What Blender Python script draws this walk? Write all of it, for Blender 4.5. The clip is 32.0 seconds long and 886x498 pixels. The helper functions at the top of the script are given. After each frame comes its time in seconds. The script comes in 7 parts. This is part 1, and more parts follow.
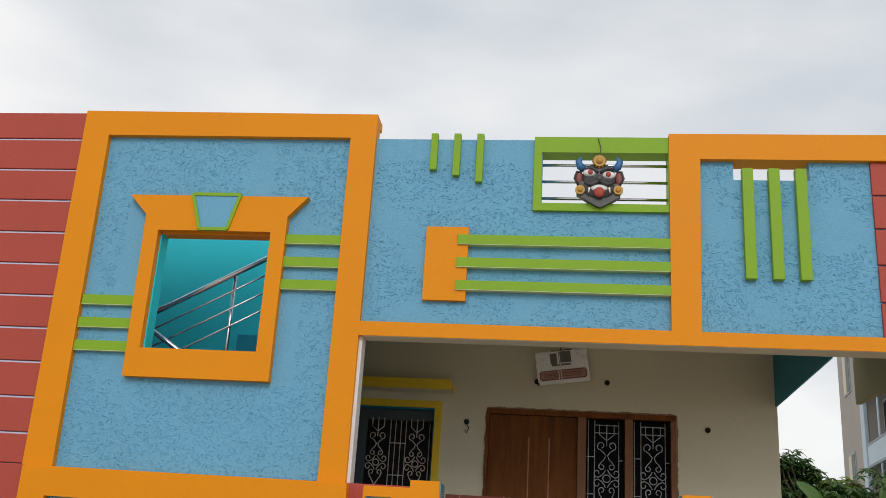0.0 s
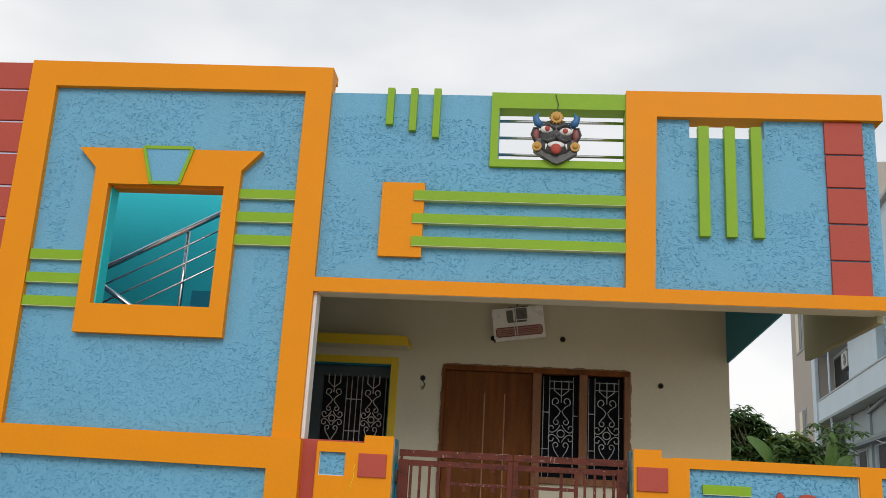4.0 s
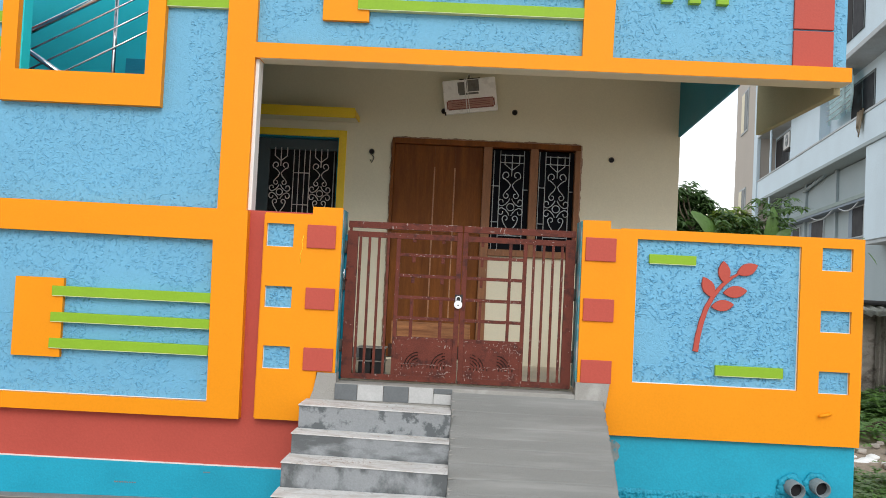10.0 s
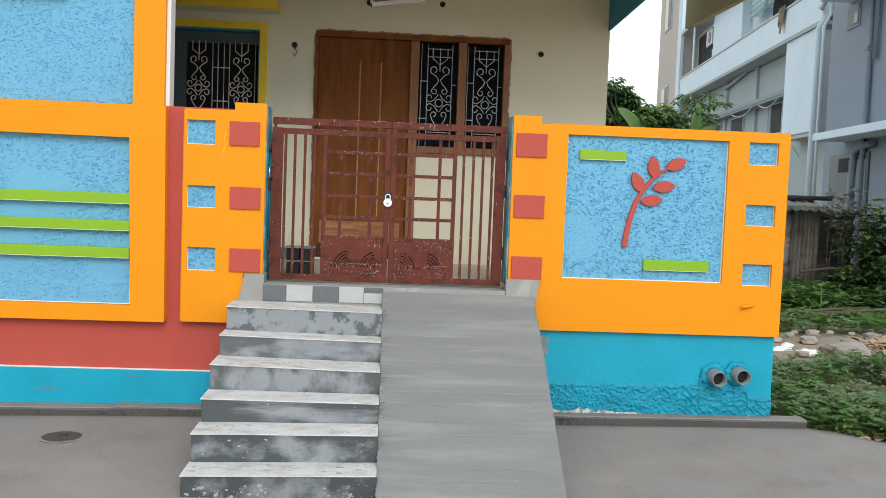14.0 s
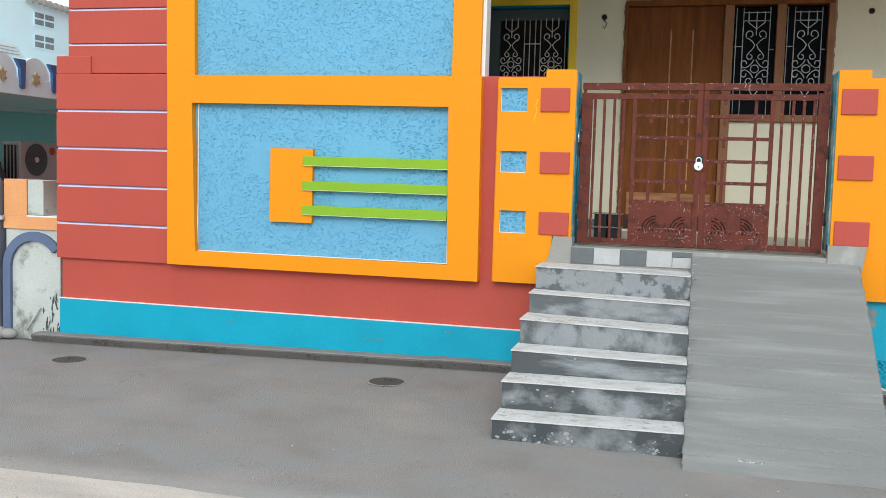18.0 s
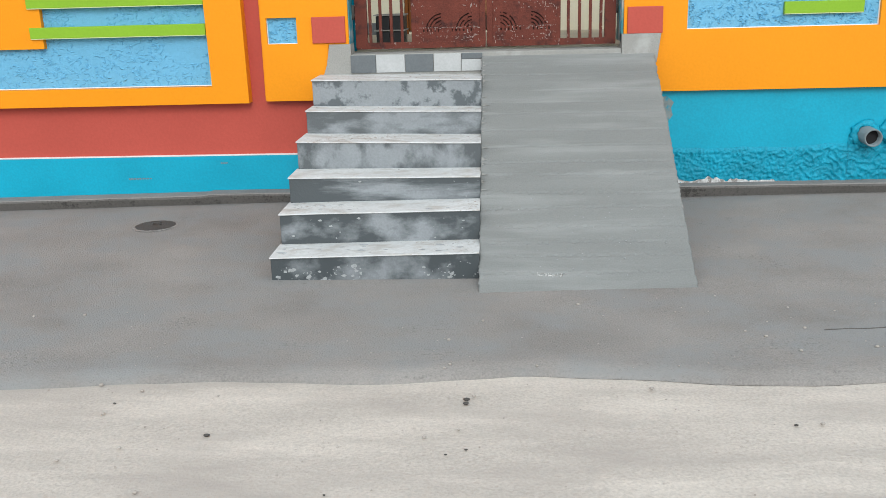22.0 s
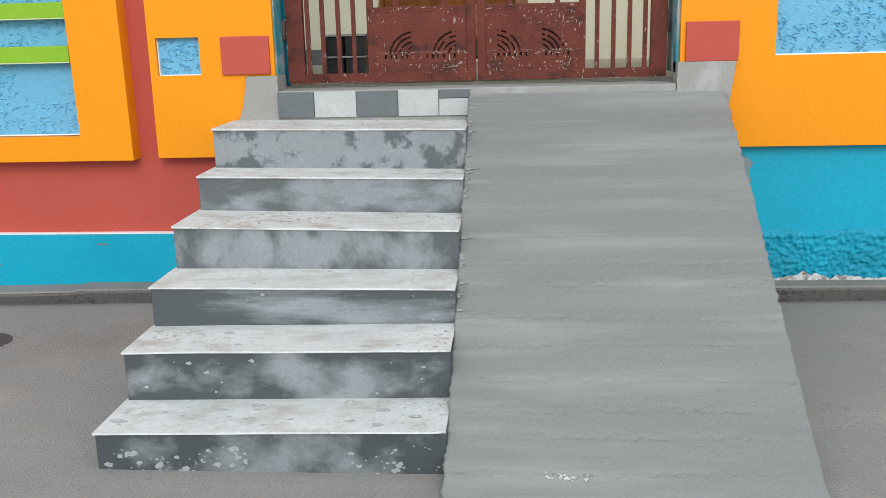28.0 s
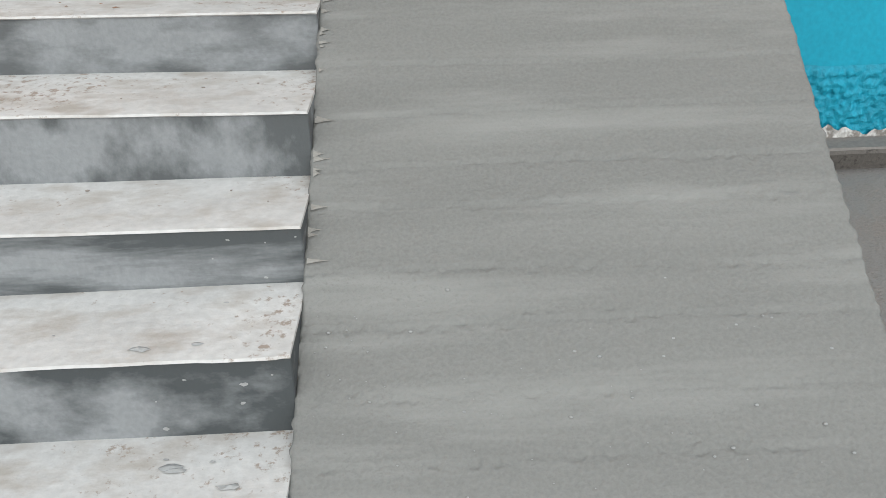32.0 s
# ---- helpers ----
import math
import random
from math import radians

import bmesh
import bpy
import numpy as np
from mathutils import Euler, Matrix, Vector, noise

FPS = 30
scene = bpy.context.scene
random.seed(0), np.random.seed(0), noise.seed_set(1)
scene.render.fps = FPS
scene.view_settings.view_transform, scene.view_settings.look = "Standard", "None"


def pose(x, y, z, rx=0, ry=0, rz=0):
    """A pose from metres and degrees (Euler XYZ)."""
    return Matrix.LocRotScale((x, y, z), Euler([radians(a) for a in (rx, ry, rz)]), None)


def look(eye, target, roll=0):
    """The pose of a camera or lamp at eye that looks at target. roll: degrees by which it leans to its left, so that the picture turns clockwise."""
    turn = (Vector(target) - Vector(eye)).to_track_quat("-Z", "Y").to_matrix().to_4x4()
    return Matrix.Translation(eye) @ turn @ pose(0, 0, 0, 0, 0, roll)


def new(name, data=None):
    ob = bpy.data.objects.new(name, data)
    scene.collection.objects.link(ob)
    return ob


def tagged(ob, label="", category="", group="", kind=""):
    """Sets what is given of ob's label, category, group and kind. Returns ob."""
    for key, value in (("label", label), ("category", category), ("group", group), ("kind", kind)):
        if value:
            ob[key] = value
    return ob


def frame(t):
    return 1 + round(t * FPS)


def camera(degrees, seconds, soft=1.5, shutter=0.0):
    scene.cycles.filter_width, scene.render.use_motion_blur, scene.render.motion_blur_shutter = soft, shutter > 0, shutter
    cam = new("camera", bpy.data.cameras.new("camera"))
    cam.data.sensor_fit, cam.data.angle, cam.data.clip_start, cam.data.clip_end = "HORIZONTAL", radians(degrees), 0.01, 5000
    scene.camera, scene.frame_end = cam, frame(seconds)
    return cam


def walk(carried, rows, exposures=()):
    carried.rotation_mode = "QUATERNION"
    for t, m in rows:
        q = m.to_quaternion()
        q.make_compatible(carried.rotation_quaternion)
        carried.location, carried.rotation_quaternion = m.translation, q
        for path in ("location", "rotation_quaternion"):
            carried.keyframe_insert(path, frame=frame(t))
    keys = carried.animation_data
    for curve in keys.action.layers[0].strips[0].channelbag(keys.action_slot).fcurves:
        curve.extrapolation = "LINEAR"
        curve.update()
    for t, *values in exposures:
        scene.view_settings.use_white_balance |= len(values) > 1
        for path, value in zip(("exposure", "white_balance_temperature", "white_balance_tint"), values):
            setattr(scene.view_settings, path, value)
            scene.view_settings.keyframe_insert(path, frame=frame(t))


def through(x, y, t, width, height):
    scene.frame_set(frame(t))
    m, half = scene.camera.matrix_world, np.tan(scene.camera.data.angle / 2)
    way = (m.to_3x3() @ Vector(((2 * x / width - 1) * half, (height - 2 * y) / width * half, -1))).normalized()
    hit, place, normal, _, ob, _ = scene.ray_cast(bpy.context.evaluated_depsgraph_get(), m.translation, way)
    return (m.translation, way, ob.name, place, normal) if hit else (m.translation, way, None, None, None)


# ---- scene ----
cam = camera(50.5, 32.0, soft=0.5)
PATH = [
    (0, (0.023, -7.773, 1.977), (-0.229, -5.885, 2.586), 3.6),
    (0.5, (0.02, -7.756, 1.966), (-0.201, -5.863, 2.575), 3.4),
    (1, (0.006, -7.749, 1.982), (-0.204, -5.854, 2.585), 3.3),
    (1.5, (-0.003, -7.751, 1.982), (-0.217, -5.855, 2.582), 3.3),
    (2, (0.037, -7.737, 1.987), (-0.178, -5.837, 2.573), 3.5),
    (2.5, (0.019, -7.735, 1.985), (-0.174, -5.83, 2.564), 3.4),
    (4.5, (0.084, -7.7, 1.971), (-0.078, -5.765, 2.448), 3.0),
    (5, (0.061, -7.668, 1.973), (-0.082, -5.716, 2.385), 2.8),
    (5.5, (0.059, -7.642, 1.958), (-0.058, -5.682, 2.338), 2.9),
    (6, (0.082, -7.618, 1.941), (-0.025, -5.65, 2.28), 2.3),
    (6.5, (0.068, -7.609, 1.939), (-0.035, -5.635, 2.247), 2.5),
    (7, (0.073, -7.597, 1.938), (-0.026, -5.618, 2.205), 2.7),
    (7.5, (0.077, -7.577, 1.933), (-0.018, -5.593, 2.169), 2.8),
    (8, (0.055, -7.564, 1.928), (-0.025, -5.576, 2.133), 2.8),
    (8.5, (0.049, -7.563, 1.926), (-0.032, -5.574, 2.123), 2.9),
    (9, (0.061, -7.552, 1.925), (-0.027, -5.56, 2.08), 2.8),
    (9.5, (0.057, -7.521, 1.916), (-0.009, -5.525, 2.031), 2.9),
    (10, (0.047, -7.494, 1.918), (0.006, -5.496, 1.997), 2.8),
    (10.5, (0.035, -7.484, 1.923), (0.019, -5.485, 1.983), 2.8),
    (11, (0.043, -7.459, 1.921), (0.047, -5.459, 1.947), 2.6),
    (11.5, (0.048, -7.438, 1.932), (0.086, -5.438, 1.932), 2.6),
    (12, (0.035, -7.426, 1.941), (0.101, -5.428, 1.917), 2.3),
    (12.5, (0.037, -7.404, 1.941), (0.123, -5.407, 1.886), 2.1),
    (13, (0.046, -7.388, 1.949), (0.163, -5.394, 1.845), 2.2),
    (13.5, (0.03, -7.372, 1.95), (0.161, -5.381, 1.819), 2.2),
    (15.5, (0.002, -7.369, 1.618), (-0.017, -5.372, 1.511), 2.1),
    (16, (0.009, -7.404, 1.635), (-0.113, -5.412, 1.504), 1.8),
    (16.5, (-0.022, -7.407, 1.637), (-0.225, -5.423, 1.493), 1.7),
    (17, (-0.005, -7.439, 1.648), (-0.354, -5.475, 1.5), 1.6),
    (17.5, (0.005, -7.466, 1.662), (-0.445, -5.523, 1.505), 1.6),
    (18, (0.003, -7.476, 1.652), (-0.505, -5.548, 1.494), 1.7),
    (18.5, (0.009, -7.481, 1.651), (-0.535, -5.562, 1.495), 1.8),
    (19, (0.002, -7.5, 1.662), (-0.573, -5.592, 1.499), 1.5),
    (19.5, (-0.003, -7.471, 1.609), (-0.542, -5.554, 1.427), 1.0),
    (20, (-0.017, -7.411, 1.585), (-0.442, -5.474, 1.325), -0.1),
    (20.5, (0.009, -7.284, 1.625), (-0.298, -5.345, 1.246), -1.1),
    (21, (0.047, -7.11, 1.604), (-0.201, -5.169, 1.187), -1.0),
    (21.5, (0.123, -6.918, 1.607), (-0.108, -4.995, 1.106), -1.4),
    (22, (0.141, -6.749, 1.58), (0.017, -4.829, 1.037), -1.6),
    (22.5, (0.105, -6.582, 1.557), (0.084, -4.649, 1.046), -1.4),
    (23, (0.156, -6.421, 1.541), (0.118, -4.495, 1.002), -2.2),
    (23.5, (0.274, -6.313, 1.53), (0.15, -4.368, 1.078), -2.1),
    (24, (0.395, -6.106, 1.514), (0.259, -4.168, 1.041), 0.1),
    (24.5, (0.467, -5.929, 1.492), (0.308, -3.992, 1.019), -0.8),
    (25, (0.493, -5.708, 1.475), (0.302, -3.76, 1.066), 0.2),
    (25.5, (0.457, -5.465, 1.471), (0.288, -3.517, 1.048), 1.1),
    (27.5, (0.337, -4.713, 1.425), (0.117, -2.782, 0.953), -0.8),
    (28, (0.268, -4.558, 1.436), (0.099, -2.622, 0.96), -1.5),
    (28.5, (0.241, -4.339, 1.435), (0.045, -2.42, 0.908), -2.5),
    (29, (0.256, -4.136, 1.398), (0.019, -2.238, 0.814), -2.4),
    (29.5, (0.246, -3.934, 1.398), (0.084, -2.066, 0.701), -1.7),
    (30, (0.211, -3.755, 1.395), (0.155, -1.862, 0.752), -1.0),
    (30.5, (0.211, -3.577, 1.371), (0.201, -1.706, 0.666), -1.0),
    (31, (0.233, -3.355, 1.327), (0.218, -1.506, 0.564), -1.3),
    (31.5, (0.304, -3.169, 1.323), (0.24, -1.357, 0.478), -1.4),
    (32, (0.316, -3.02, 1.298), (0.314, -1.234, 0.397), -2.1),
]
STOPS = [(0.0, -0.48, 6550, 10), (2.5, -0.46, 6550, 10), (5.0, -0.28, 6650, 10), (7.0, 0.10, 6700, 10), (9.0, 0.18, 6500, 10), (11.0, 0.20, 6360, 10),
         (13.0, 0.22, 6350, 9), (16.0, 0.25, 6100, 5), (20.0, 0.27, 6110, 6), (26.0, 0.26, 6080, 5), (29.0, 0.22, 6200, 7), (32.0, 0.16, 6420, 8)]
walk(cam, [(t, look(eye, target, roll)) for t, eye, target, roll in PATH], exposures=STOPS)

# ---- world and sun ----
SUN_UP, SUN_TURN = radians(31.5), radians(170.5)
world = bpy.data.worlds.new("overcast_sky")
scene.world = world
world.use_nodes = True
wn, wl = world.node_tree.nodes, world.node_tree.links
wn.clear()
w_out = wn.new("ShaderNodeOutputWorld")
w_bg = wn.new("ShaderNodeBackground")
w_sky = wn.new("ShaderNodeTexSky")
w_sky.sky_type, w_sky.sun_disc = "NISHITA", False
w_sky.sun_elevation, w_sky.sun_rotation = SUN_UP, SUN_TURN
w_co = wn.new("ShaderNodeTexCoord")
w_map = wn.new("ShaderNodeMapping")
w_map.inputs["Scale"].default_value, w_map.inputs["Location"].default_value = (1.0, 1.0, 2.4), (0.35, 0.0, 0.2)
w_no = wn.new("ShaderNodeTexNoise")
w_no.inputs["Scale"].default_value = 1.7
w_no.inputs["Detail"].default_value = 6.0
w_no.inputs["Roughness"].default_value = 0.45
w_ramp = wn.new("ShaderNodeValToRGB")
w_ramp.color_ramp.elements[0].position, w_ramp.color_ramp.elements[0].color = 0.36, (8.4, 9.2, 10.1, 1)
w_ramp.color_ramp.elements[1].position, w_ramp.color_ramp.elements[1].color = 0.58, (13.8, 13.8, 13.8, 1)
w_mix = wn.new("ShaderNodeMix")
w_mix.data_type = "RGBA"
w_mix.inputs["Factor"].default_value = 0.9
wl.new(w_co.outputs["Generated"], w_map.inputs["Vector"])
wl.new(w_map.outputs["Vector"], w_no.inputs["Vector"])
wl.new(w_no.outputs["Fac"], w_ramp.inputs["Fac"])
wl.new(w_sky.outputs["Color"], w_mix.inputs["A"])
wl.new(w_ramp.outputs["Color"], w_mix.inputs["B"])
wl.new(w_mix.outputs["Result"], w_bg.inputs["Color"])
w_bg.inputs["Strength"].default_value = 0.1
wl.new(w_bg.outputs["Background"], w_out.inputs["Surface"])
sun_data = bpy.data.lights.new("sun", "SUN")
sun_data.energy, sun_data.angle, sun_data.color = 1.35, radians(28), (1.0, 0.985, 0.96)
sun = new("sun", sun_data)
sun.matrix_world = look((2.5, -15.0, 9.3), (0.0, 0.0, 0.0))

# ---- materials ----
def mat(name, base, rough=0.6, var=0.10, scale=2.0, bump=0.15, bscale=90.0, metal=0.0, spec=0.4, stain=None, stain_at=(0.55, 0.7), stain_scale=3.0, stretch=(1, 1, 1), piece=0.0, even=False, speck=None, edges=0.0, shift=(0, 0, 0)):
    """Paint, plaster, stone, metal: a base colour that varies at two scales, an optional stain, and fine relief."""
    m = bpy.data.materials.new(name)
    m.use_nodes = True
    n, l = m.node_tree.nodes, m.node_tree.links
    b = n["Principled BSDF"]
    b.inputs["Roughness"].default_value, b.inputs["Metallic"].default_value = rough, metal
    b.inputs["Specular IOR Level"].default_value = spec
    co = n.new("ShaderNodeTexCoord")
    mp = n.new("ShaderNodeMapping")
    mp.inputs["Scale"].default_value, mp.inputs["Location"].default_value = stretch, shift
    l.new(co.outputs["Object"], mp.inputs["Vector"])
    big, small = n.new("ShaderNodeTexNoise"), n.new("ShaderNodeTexNoise")
    big.inputs["Scale"].default_value, big.inputs["Detail"].default_value = scale, 5.0
    small.inputs["Scale"].default_value, small.inputs["Detail"].default_value = bscale, 4.0
    l.new(mp.outputs["Vector"], big.inputs["Vector"])
    l.new((co.outputs["Object"] if even else mp.outputs["Vector"]), small.inputs["Vector"])
    add = n.new("ShaderNodeMath")
    add.operation = "ADD"
    l.new(big.outputs["Fac"], add.inputs[0])
    l.new(small.outputs["Fac"], add.inputs[1])
    rng = n.new("ShaderNodeMapRange")
    rng.inputs["From Min"].default_value, rng.inputs["From Max"].default_value = 0.6, 1.4
    rng.inputs["To Min"].default_value, rng.inputs["To Max"].default_value = 1 - var, 1 + var
    l.new(add.outputs[0], rng.inputs["Value"])
    hsv = n.new("ShaderNodeHueSaturation")
    hsv.inputs["Color"].default_value = (*base, 1)
    value = rng.outputs["Result"]
    if piece:
        info, pr, mul = n.new("ShaderNodeObjectInfo"), n.new("ShaderNodeMapRange"), n.new("ShaderNodeMath")
        pr.inputs["To Min"].default_value, pr.inputs["To Max"].default_value = 1 - piece, 1 + piece
        mul.operation = "MULTIPLY"
        l.new(info.outputs["Random"], pr.inputs["Value"])
        l.new(value, mul.inputs[0])
        l.new(pr.outputs["Result"], mul.inputs[1])
        value = mul.outputs[0]
    l.new(value, hsv.inputs["Value"])
    colour = hsv.outputs["Color"]
    if stain:
        sn, sr, mx = n.new("ShaderNodeTexNoise"), n.new("ShaderNodeMapRange"), n.new("ShaderNodeMix")
        sn.inputs["Scale"].default_value, sn.inputs["Detail"].default_value, sn.inputs["Roughness"].default_value = stain_scale, 7.0, 0.6
        sr.inputs["From Min"].default_value, sr.inputs["From Max"].default_value = stain_at
        mx.data_type = "RGBA"
        l.new(mp.outputs["Vector"], sn.inputs["Vector"])
        mask = sn.outputs["Fac"]
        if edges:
            # raises the stain mask towards the ends and the rims of the piece
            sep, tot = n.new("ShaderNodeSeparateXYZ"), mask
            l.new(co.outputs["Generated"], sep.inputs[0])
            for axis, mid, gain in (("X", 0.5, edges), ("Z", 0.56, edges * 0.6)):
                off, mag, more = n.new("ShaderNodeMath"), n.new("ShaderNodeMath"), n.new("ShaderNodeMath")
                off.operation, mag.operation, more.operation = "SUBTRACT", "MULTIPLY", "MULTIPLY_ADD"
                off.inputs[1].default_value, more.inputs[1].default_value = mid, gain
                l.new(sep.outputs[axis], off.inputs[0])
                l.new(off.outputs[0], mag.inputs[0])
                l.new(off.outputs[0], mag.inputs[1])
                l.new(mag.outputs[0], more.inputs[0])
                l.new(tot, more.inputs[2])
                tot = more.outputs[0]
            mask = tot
        l.new(mask, sr.inputs["Value"])
        l.new(sr.outputs["Result"], mx.inputs["Factor"])
        l.new(colour, mx.inputs["A"])
        mx.inputs["B"].default_value = (*stain, 1)
        colour = mx.outputs["Result"]
    if speck:
        tint, size, lo, hi, patchy = speck
        dots, where, both, dr, mx2 = n.new("ShaderNodeTexNoise"), n.new("ShaderNodeTexNoise"), n.new("ShaderNodeMath"), n.new("ShaderNodeMapRange"), n.new("ShaderNodeMix")
        dots.inputs["Scale"].default_value, dots.inputs["Detail"].default_value, dots.inputs["Roughness"].default_value = size, 5.0, 0.7
        where.inputs["Scale"].default_value, where.inputs["Detail"].default_value = 2.3, 3.0
        both.operation, mx2.data_type = "MULTIPLY_ADD", "RGBA"
        both.inputs[1].default_value = patchy
        dr.inputs["From Min"].default_value, dr.inputs["From Max"].default_value = lo, hi
        l.new(co.outputs["Object"], dots.inputs["Vector"])
        l.new(co.outputs["Object"], where.inputs["Vector"])
        l.new(where.outputs["Fac"], both.inputs[0])
        l.new(dots.outputs["Fac"], both.inputs[2])
        l.new(both.outputs[0], dr.inputs["Value"])
        l.new(dr.outputs["Result"], mx2.inputs["Factor"])
        l.new(colour, mx2.inputs["A"])
        mx2.inputs["B"].default_value = (*tint, 1)
        colour = mx2.outputs["Result"]
    l.new(colour, b.inputs["Base Color"])
    rr = n.new("ShaderNodeMapRange")
    rr.inputs["To Min"].default_value, rr.inputs["To Max"].default_value = max(0.05, rough - 0.1), min(1, rough + 0.1)
    l.new(big.outputs["Fac"], rr.inputs["Value"])
    l.new(rr.outputs["Result"], b.inputs["Roughness"])
    if bump:
        bp = n.new("ShaderNodeBump")
        bp.inputs["Strength"].default_value, bp.inputs["Distance"].default_value = bump, 0.01
        l.new(small.outputs["Fac"], bp.inputs["Height"])
        l.new(bp.outputs["Normal"], b.inputs["Normal"])
    return m


def worm_plaster(name, base, scale=34.0, depth=0.55, sparse=0.5, across=(1, 1, 1)):
    """Trowelled texture plaster: short curved grooves cut into a painted coat."""
    m = mat(name, base, rough=0.55, var=0.08, scale=1.2, bump=0.0, bscale=40)
    n, l = m.node_tree.nodes, m.node_tree.links
    co = n.new("ShaderNodeTexCoord")
    lines, gaps, fine = (n.new("ShaderNodeTexNoise") for _ in range(3))
    lines.inputs["Scale"].default_value, lines.inputs["Detail"].default_value, lines.inputs["Distortion"].default_value = scale, 0.6, 0.7
    gaps.inputs["Scale"].default_value, gaps.inputs["Detail"].default_value = 21.0, 2.0
    fine.inputs["Scale"].default_value = 150.0
    mp = n.new("ShaderNodeMapping")
    mp.inputs["Scale"].default_value = across
    l.new(co.outputs["Object"], mp.inputs["Vector"])
    for node in (lines, gaps, fine):
        l.new(mp.outputs["Vector"], node.inputs["Vector"])
    sub, away, rng, gr, mul, add = (n.new("ShaderNodeMath"), n.new("ShaderNodeMath"), n.new("ShaderNodeMapRange"),
                                    n.new("ShaderNodeMapRange"), n.new("ShaderNodeMath"), n.new("ShaderNodeMath"))
    sub.operation, away.operation, mul.operation, add.operation = "SUBTRACT", "ABSOLUTE", "MULTIPLY", "MULTIPLY_ADD"
    sub.inputs[1].default_value = 0.5
    l.new(lines.outputs["Fac"], sub.inputs[0])
    l.new(sub.outputs[0], away.inputs[0])
    rng.inputs["From Max"].default_value = 0.085
    rng.inputs["To Min"].default_value, rng.inputs["To Max"].default_value = 1.0, 0.0
    l.new(away.outputs[0], rng.inputs["Value"])
    gr.inputs["From Min"].default_value, gr.inputs["From Max"].default_value = sparse - 0.03, sparse + 0.04
    l.new(gaps.outputs["Fac"], gr.inputs["Value"])
    l.new(rng.outputs["Result"], mul.inputs[0])
    l.new(gr.outputs["Result"], mul.inputs[1])
    l.new(mul.outputs[0], add.inputs[0])
    add.inputs[1].default_value = -1.7
    l.new(fine.outputs["Fac"], add.inputs[2])
    bp = n.new("ShaderNodeBump")
    bp.inputs["Strength"].default_value, bp.inputs["Distance"].default_value = depth, 0.010
    l.new(add.outputs[0], bp.inputs["Height"])
    l.new(bp.outputs["Normal"], n["Principled BSDF"].inputs["Normal"])
    return m


def leaf_mat(name, base, through=0.4):
    """Leaves: glossy on top, letting some light through."""
    m = mat(name, base, 0.45, 0.35, 3, 0.1, 30)
    n, l = m.node_tree.nodes, m.node_tree.links
    tr, mix = n.new("ShaderNodeBsdfTranslucent"), n.new("ShaderNodeMixShader")
    tr.inputs["Color"].default_value = (base[0] * 1.5, base[1] * 1.5, base[2], 1)
    mix.inputs["Fac"].default_value = through
    l.new(n["Principled BSDF"].outputs["BSDF"], mix.inputs[1])
    l.new(tr.outputs["BSDF"], mix.inputs[2])
    l.new(mix.outputs["Shader"], n["Material Output"].inputs["Surface"])
    return m


ORANGE = mat("orange_paint", (0.80, 0.275, 0.003), 0.5, 0.05, 1.5, 0.10, 60, spec=0.2)
BLUE = worm_plaster("blue_texture_plaster", (0.143, 0.390, 0.575), 34.0, 0.26, 0.42)
BLUE_FINE = worm_plaster("blue_dense_texture_plaster", (0.150, 0.405, 0.595), 38.0, 0.35, 0.42)
RED = mat("brick_red_paint", (0.44, 0.075, 0.052), 0.55, 0.08, 1.5, 0.12, 60, spec=0.25)
GREEN = mat("lime_green_paint", (0.235, 0.415, 0.022), 0.5, 0.08, 3, 0.10, 70, spec=0.25)
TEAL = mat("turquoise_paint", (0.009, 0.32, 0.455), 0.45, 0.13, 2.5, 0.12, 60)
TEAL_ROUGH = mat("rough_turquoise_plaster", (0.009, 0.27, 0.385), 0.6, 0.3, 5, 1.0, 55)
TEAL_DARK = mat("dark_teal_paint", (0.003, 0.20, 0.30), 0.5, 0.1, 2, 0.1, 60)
TEAL_STAIR = mat("stairwell_teal_paint", (0.018, 0.63, 0.71), 0.5, 0.06, 1.5, 0.1, 60)
PALE_EDGE = mat("pale_green_edge", (0.52, 0.60, 0.30), 0.7, 0.15, 9, 0.2, 60)
GROOVE = mat("blue_grey_groove_paint", (0.33, 0.34, 0.50), 0.6, 0.1, 6, 0.1, 60)
LILAC = mat("pale_lilac_joint_paint", (0.56, 0.56, 0.70), 0.6, 0.12, 4, 0.1, 60)
WHITE = mat("white_paint", (0.78, 0.78, 0.76), 0.6, 0.06, 3, 0.1, 60)
CREAM = mat("cream_wall_paint", (0.70, 0.66, 0.505), 0.7, 0.06, 1.5, 0.12, 70)
YELLOW = mat("yellow_paint", (0.82, 0.57, 0.025), 0.5, 0.08, 3, 0.1, 60)
WOOD = mat("teak_door_wood", (0.205, 0.070, 0.016), 0.62, 0.34, 2.2, 0.15, 60, stretch=(5, 5, 0.5), stain=(0.115, 0.038, 0.011), stain_at=(0.42, 0.70), stain_scale=2.6, spec=0.15)
WOOD_FRAME = mat("raw_teak_frame", (0.24, 0.105, 0.045), 0.6, 0.3, 7, 0.25, 60, stretch=(5, 5, 0.8), stain=(0.5, 0.42, 0.32), stain_at=(0.68, 0.74), stain_scale=9)
MORTAR = mat("broken_mortar", (0.30, 0.19, 0.13), 0.9, 0.35, 14, 0.9, 50)
GATE = mat("maroon_gate_paint", (0.122, 0.030, 0.019), 0.6, 0.30, 8, 0.35, 120, spec=0.2, stain=(0.05, 0.016, 0.013), stain_at=(0.52, 0.70), stain_scale=14, speck=((0.26, 0.17, 0.14), 60, 0.95, 1.0, 0.4))
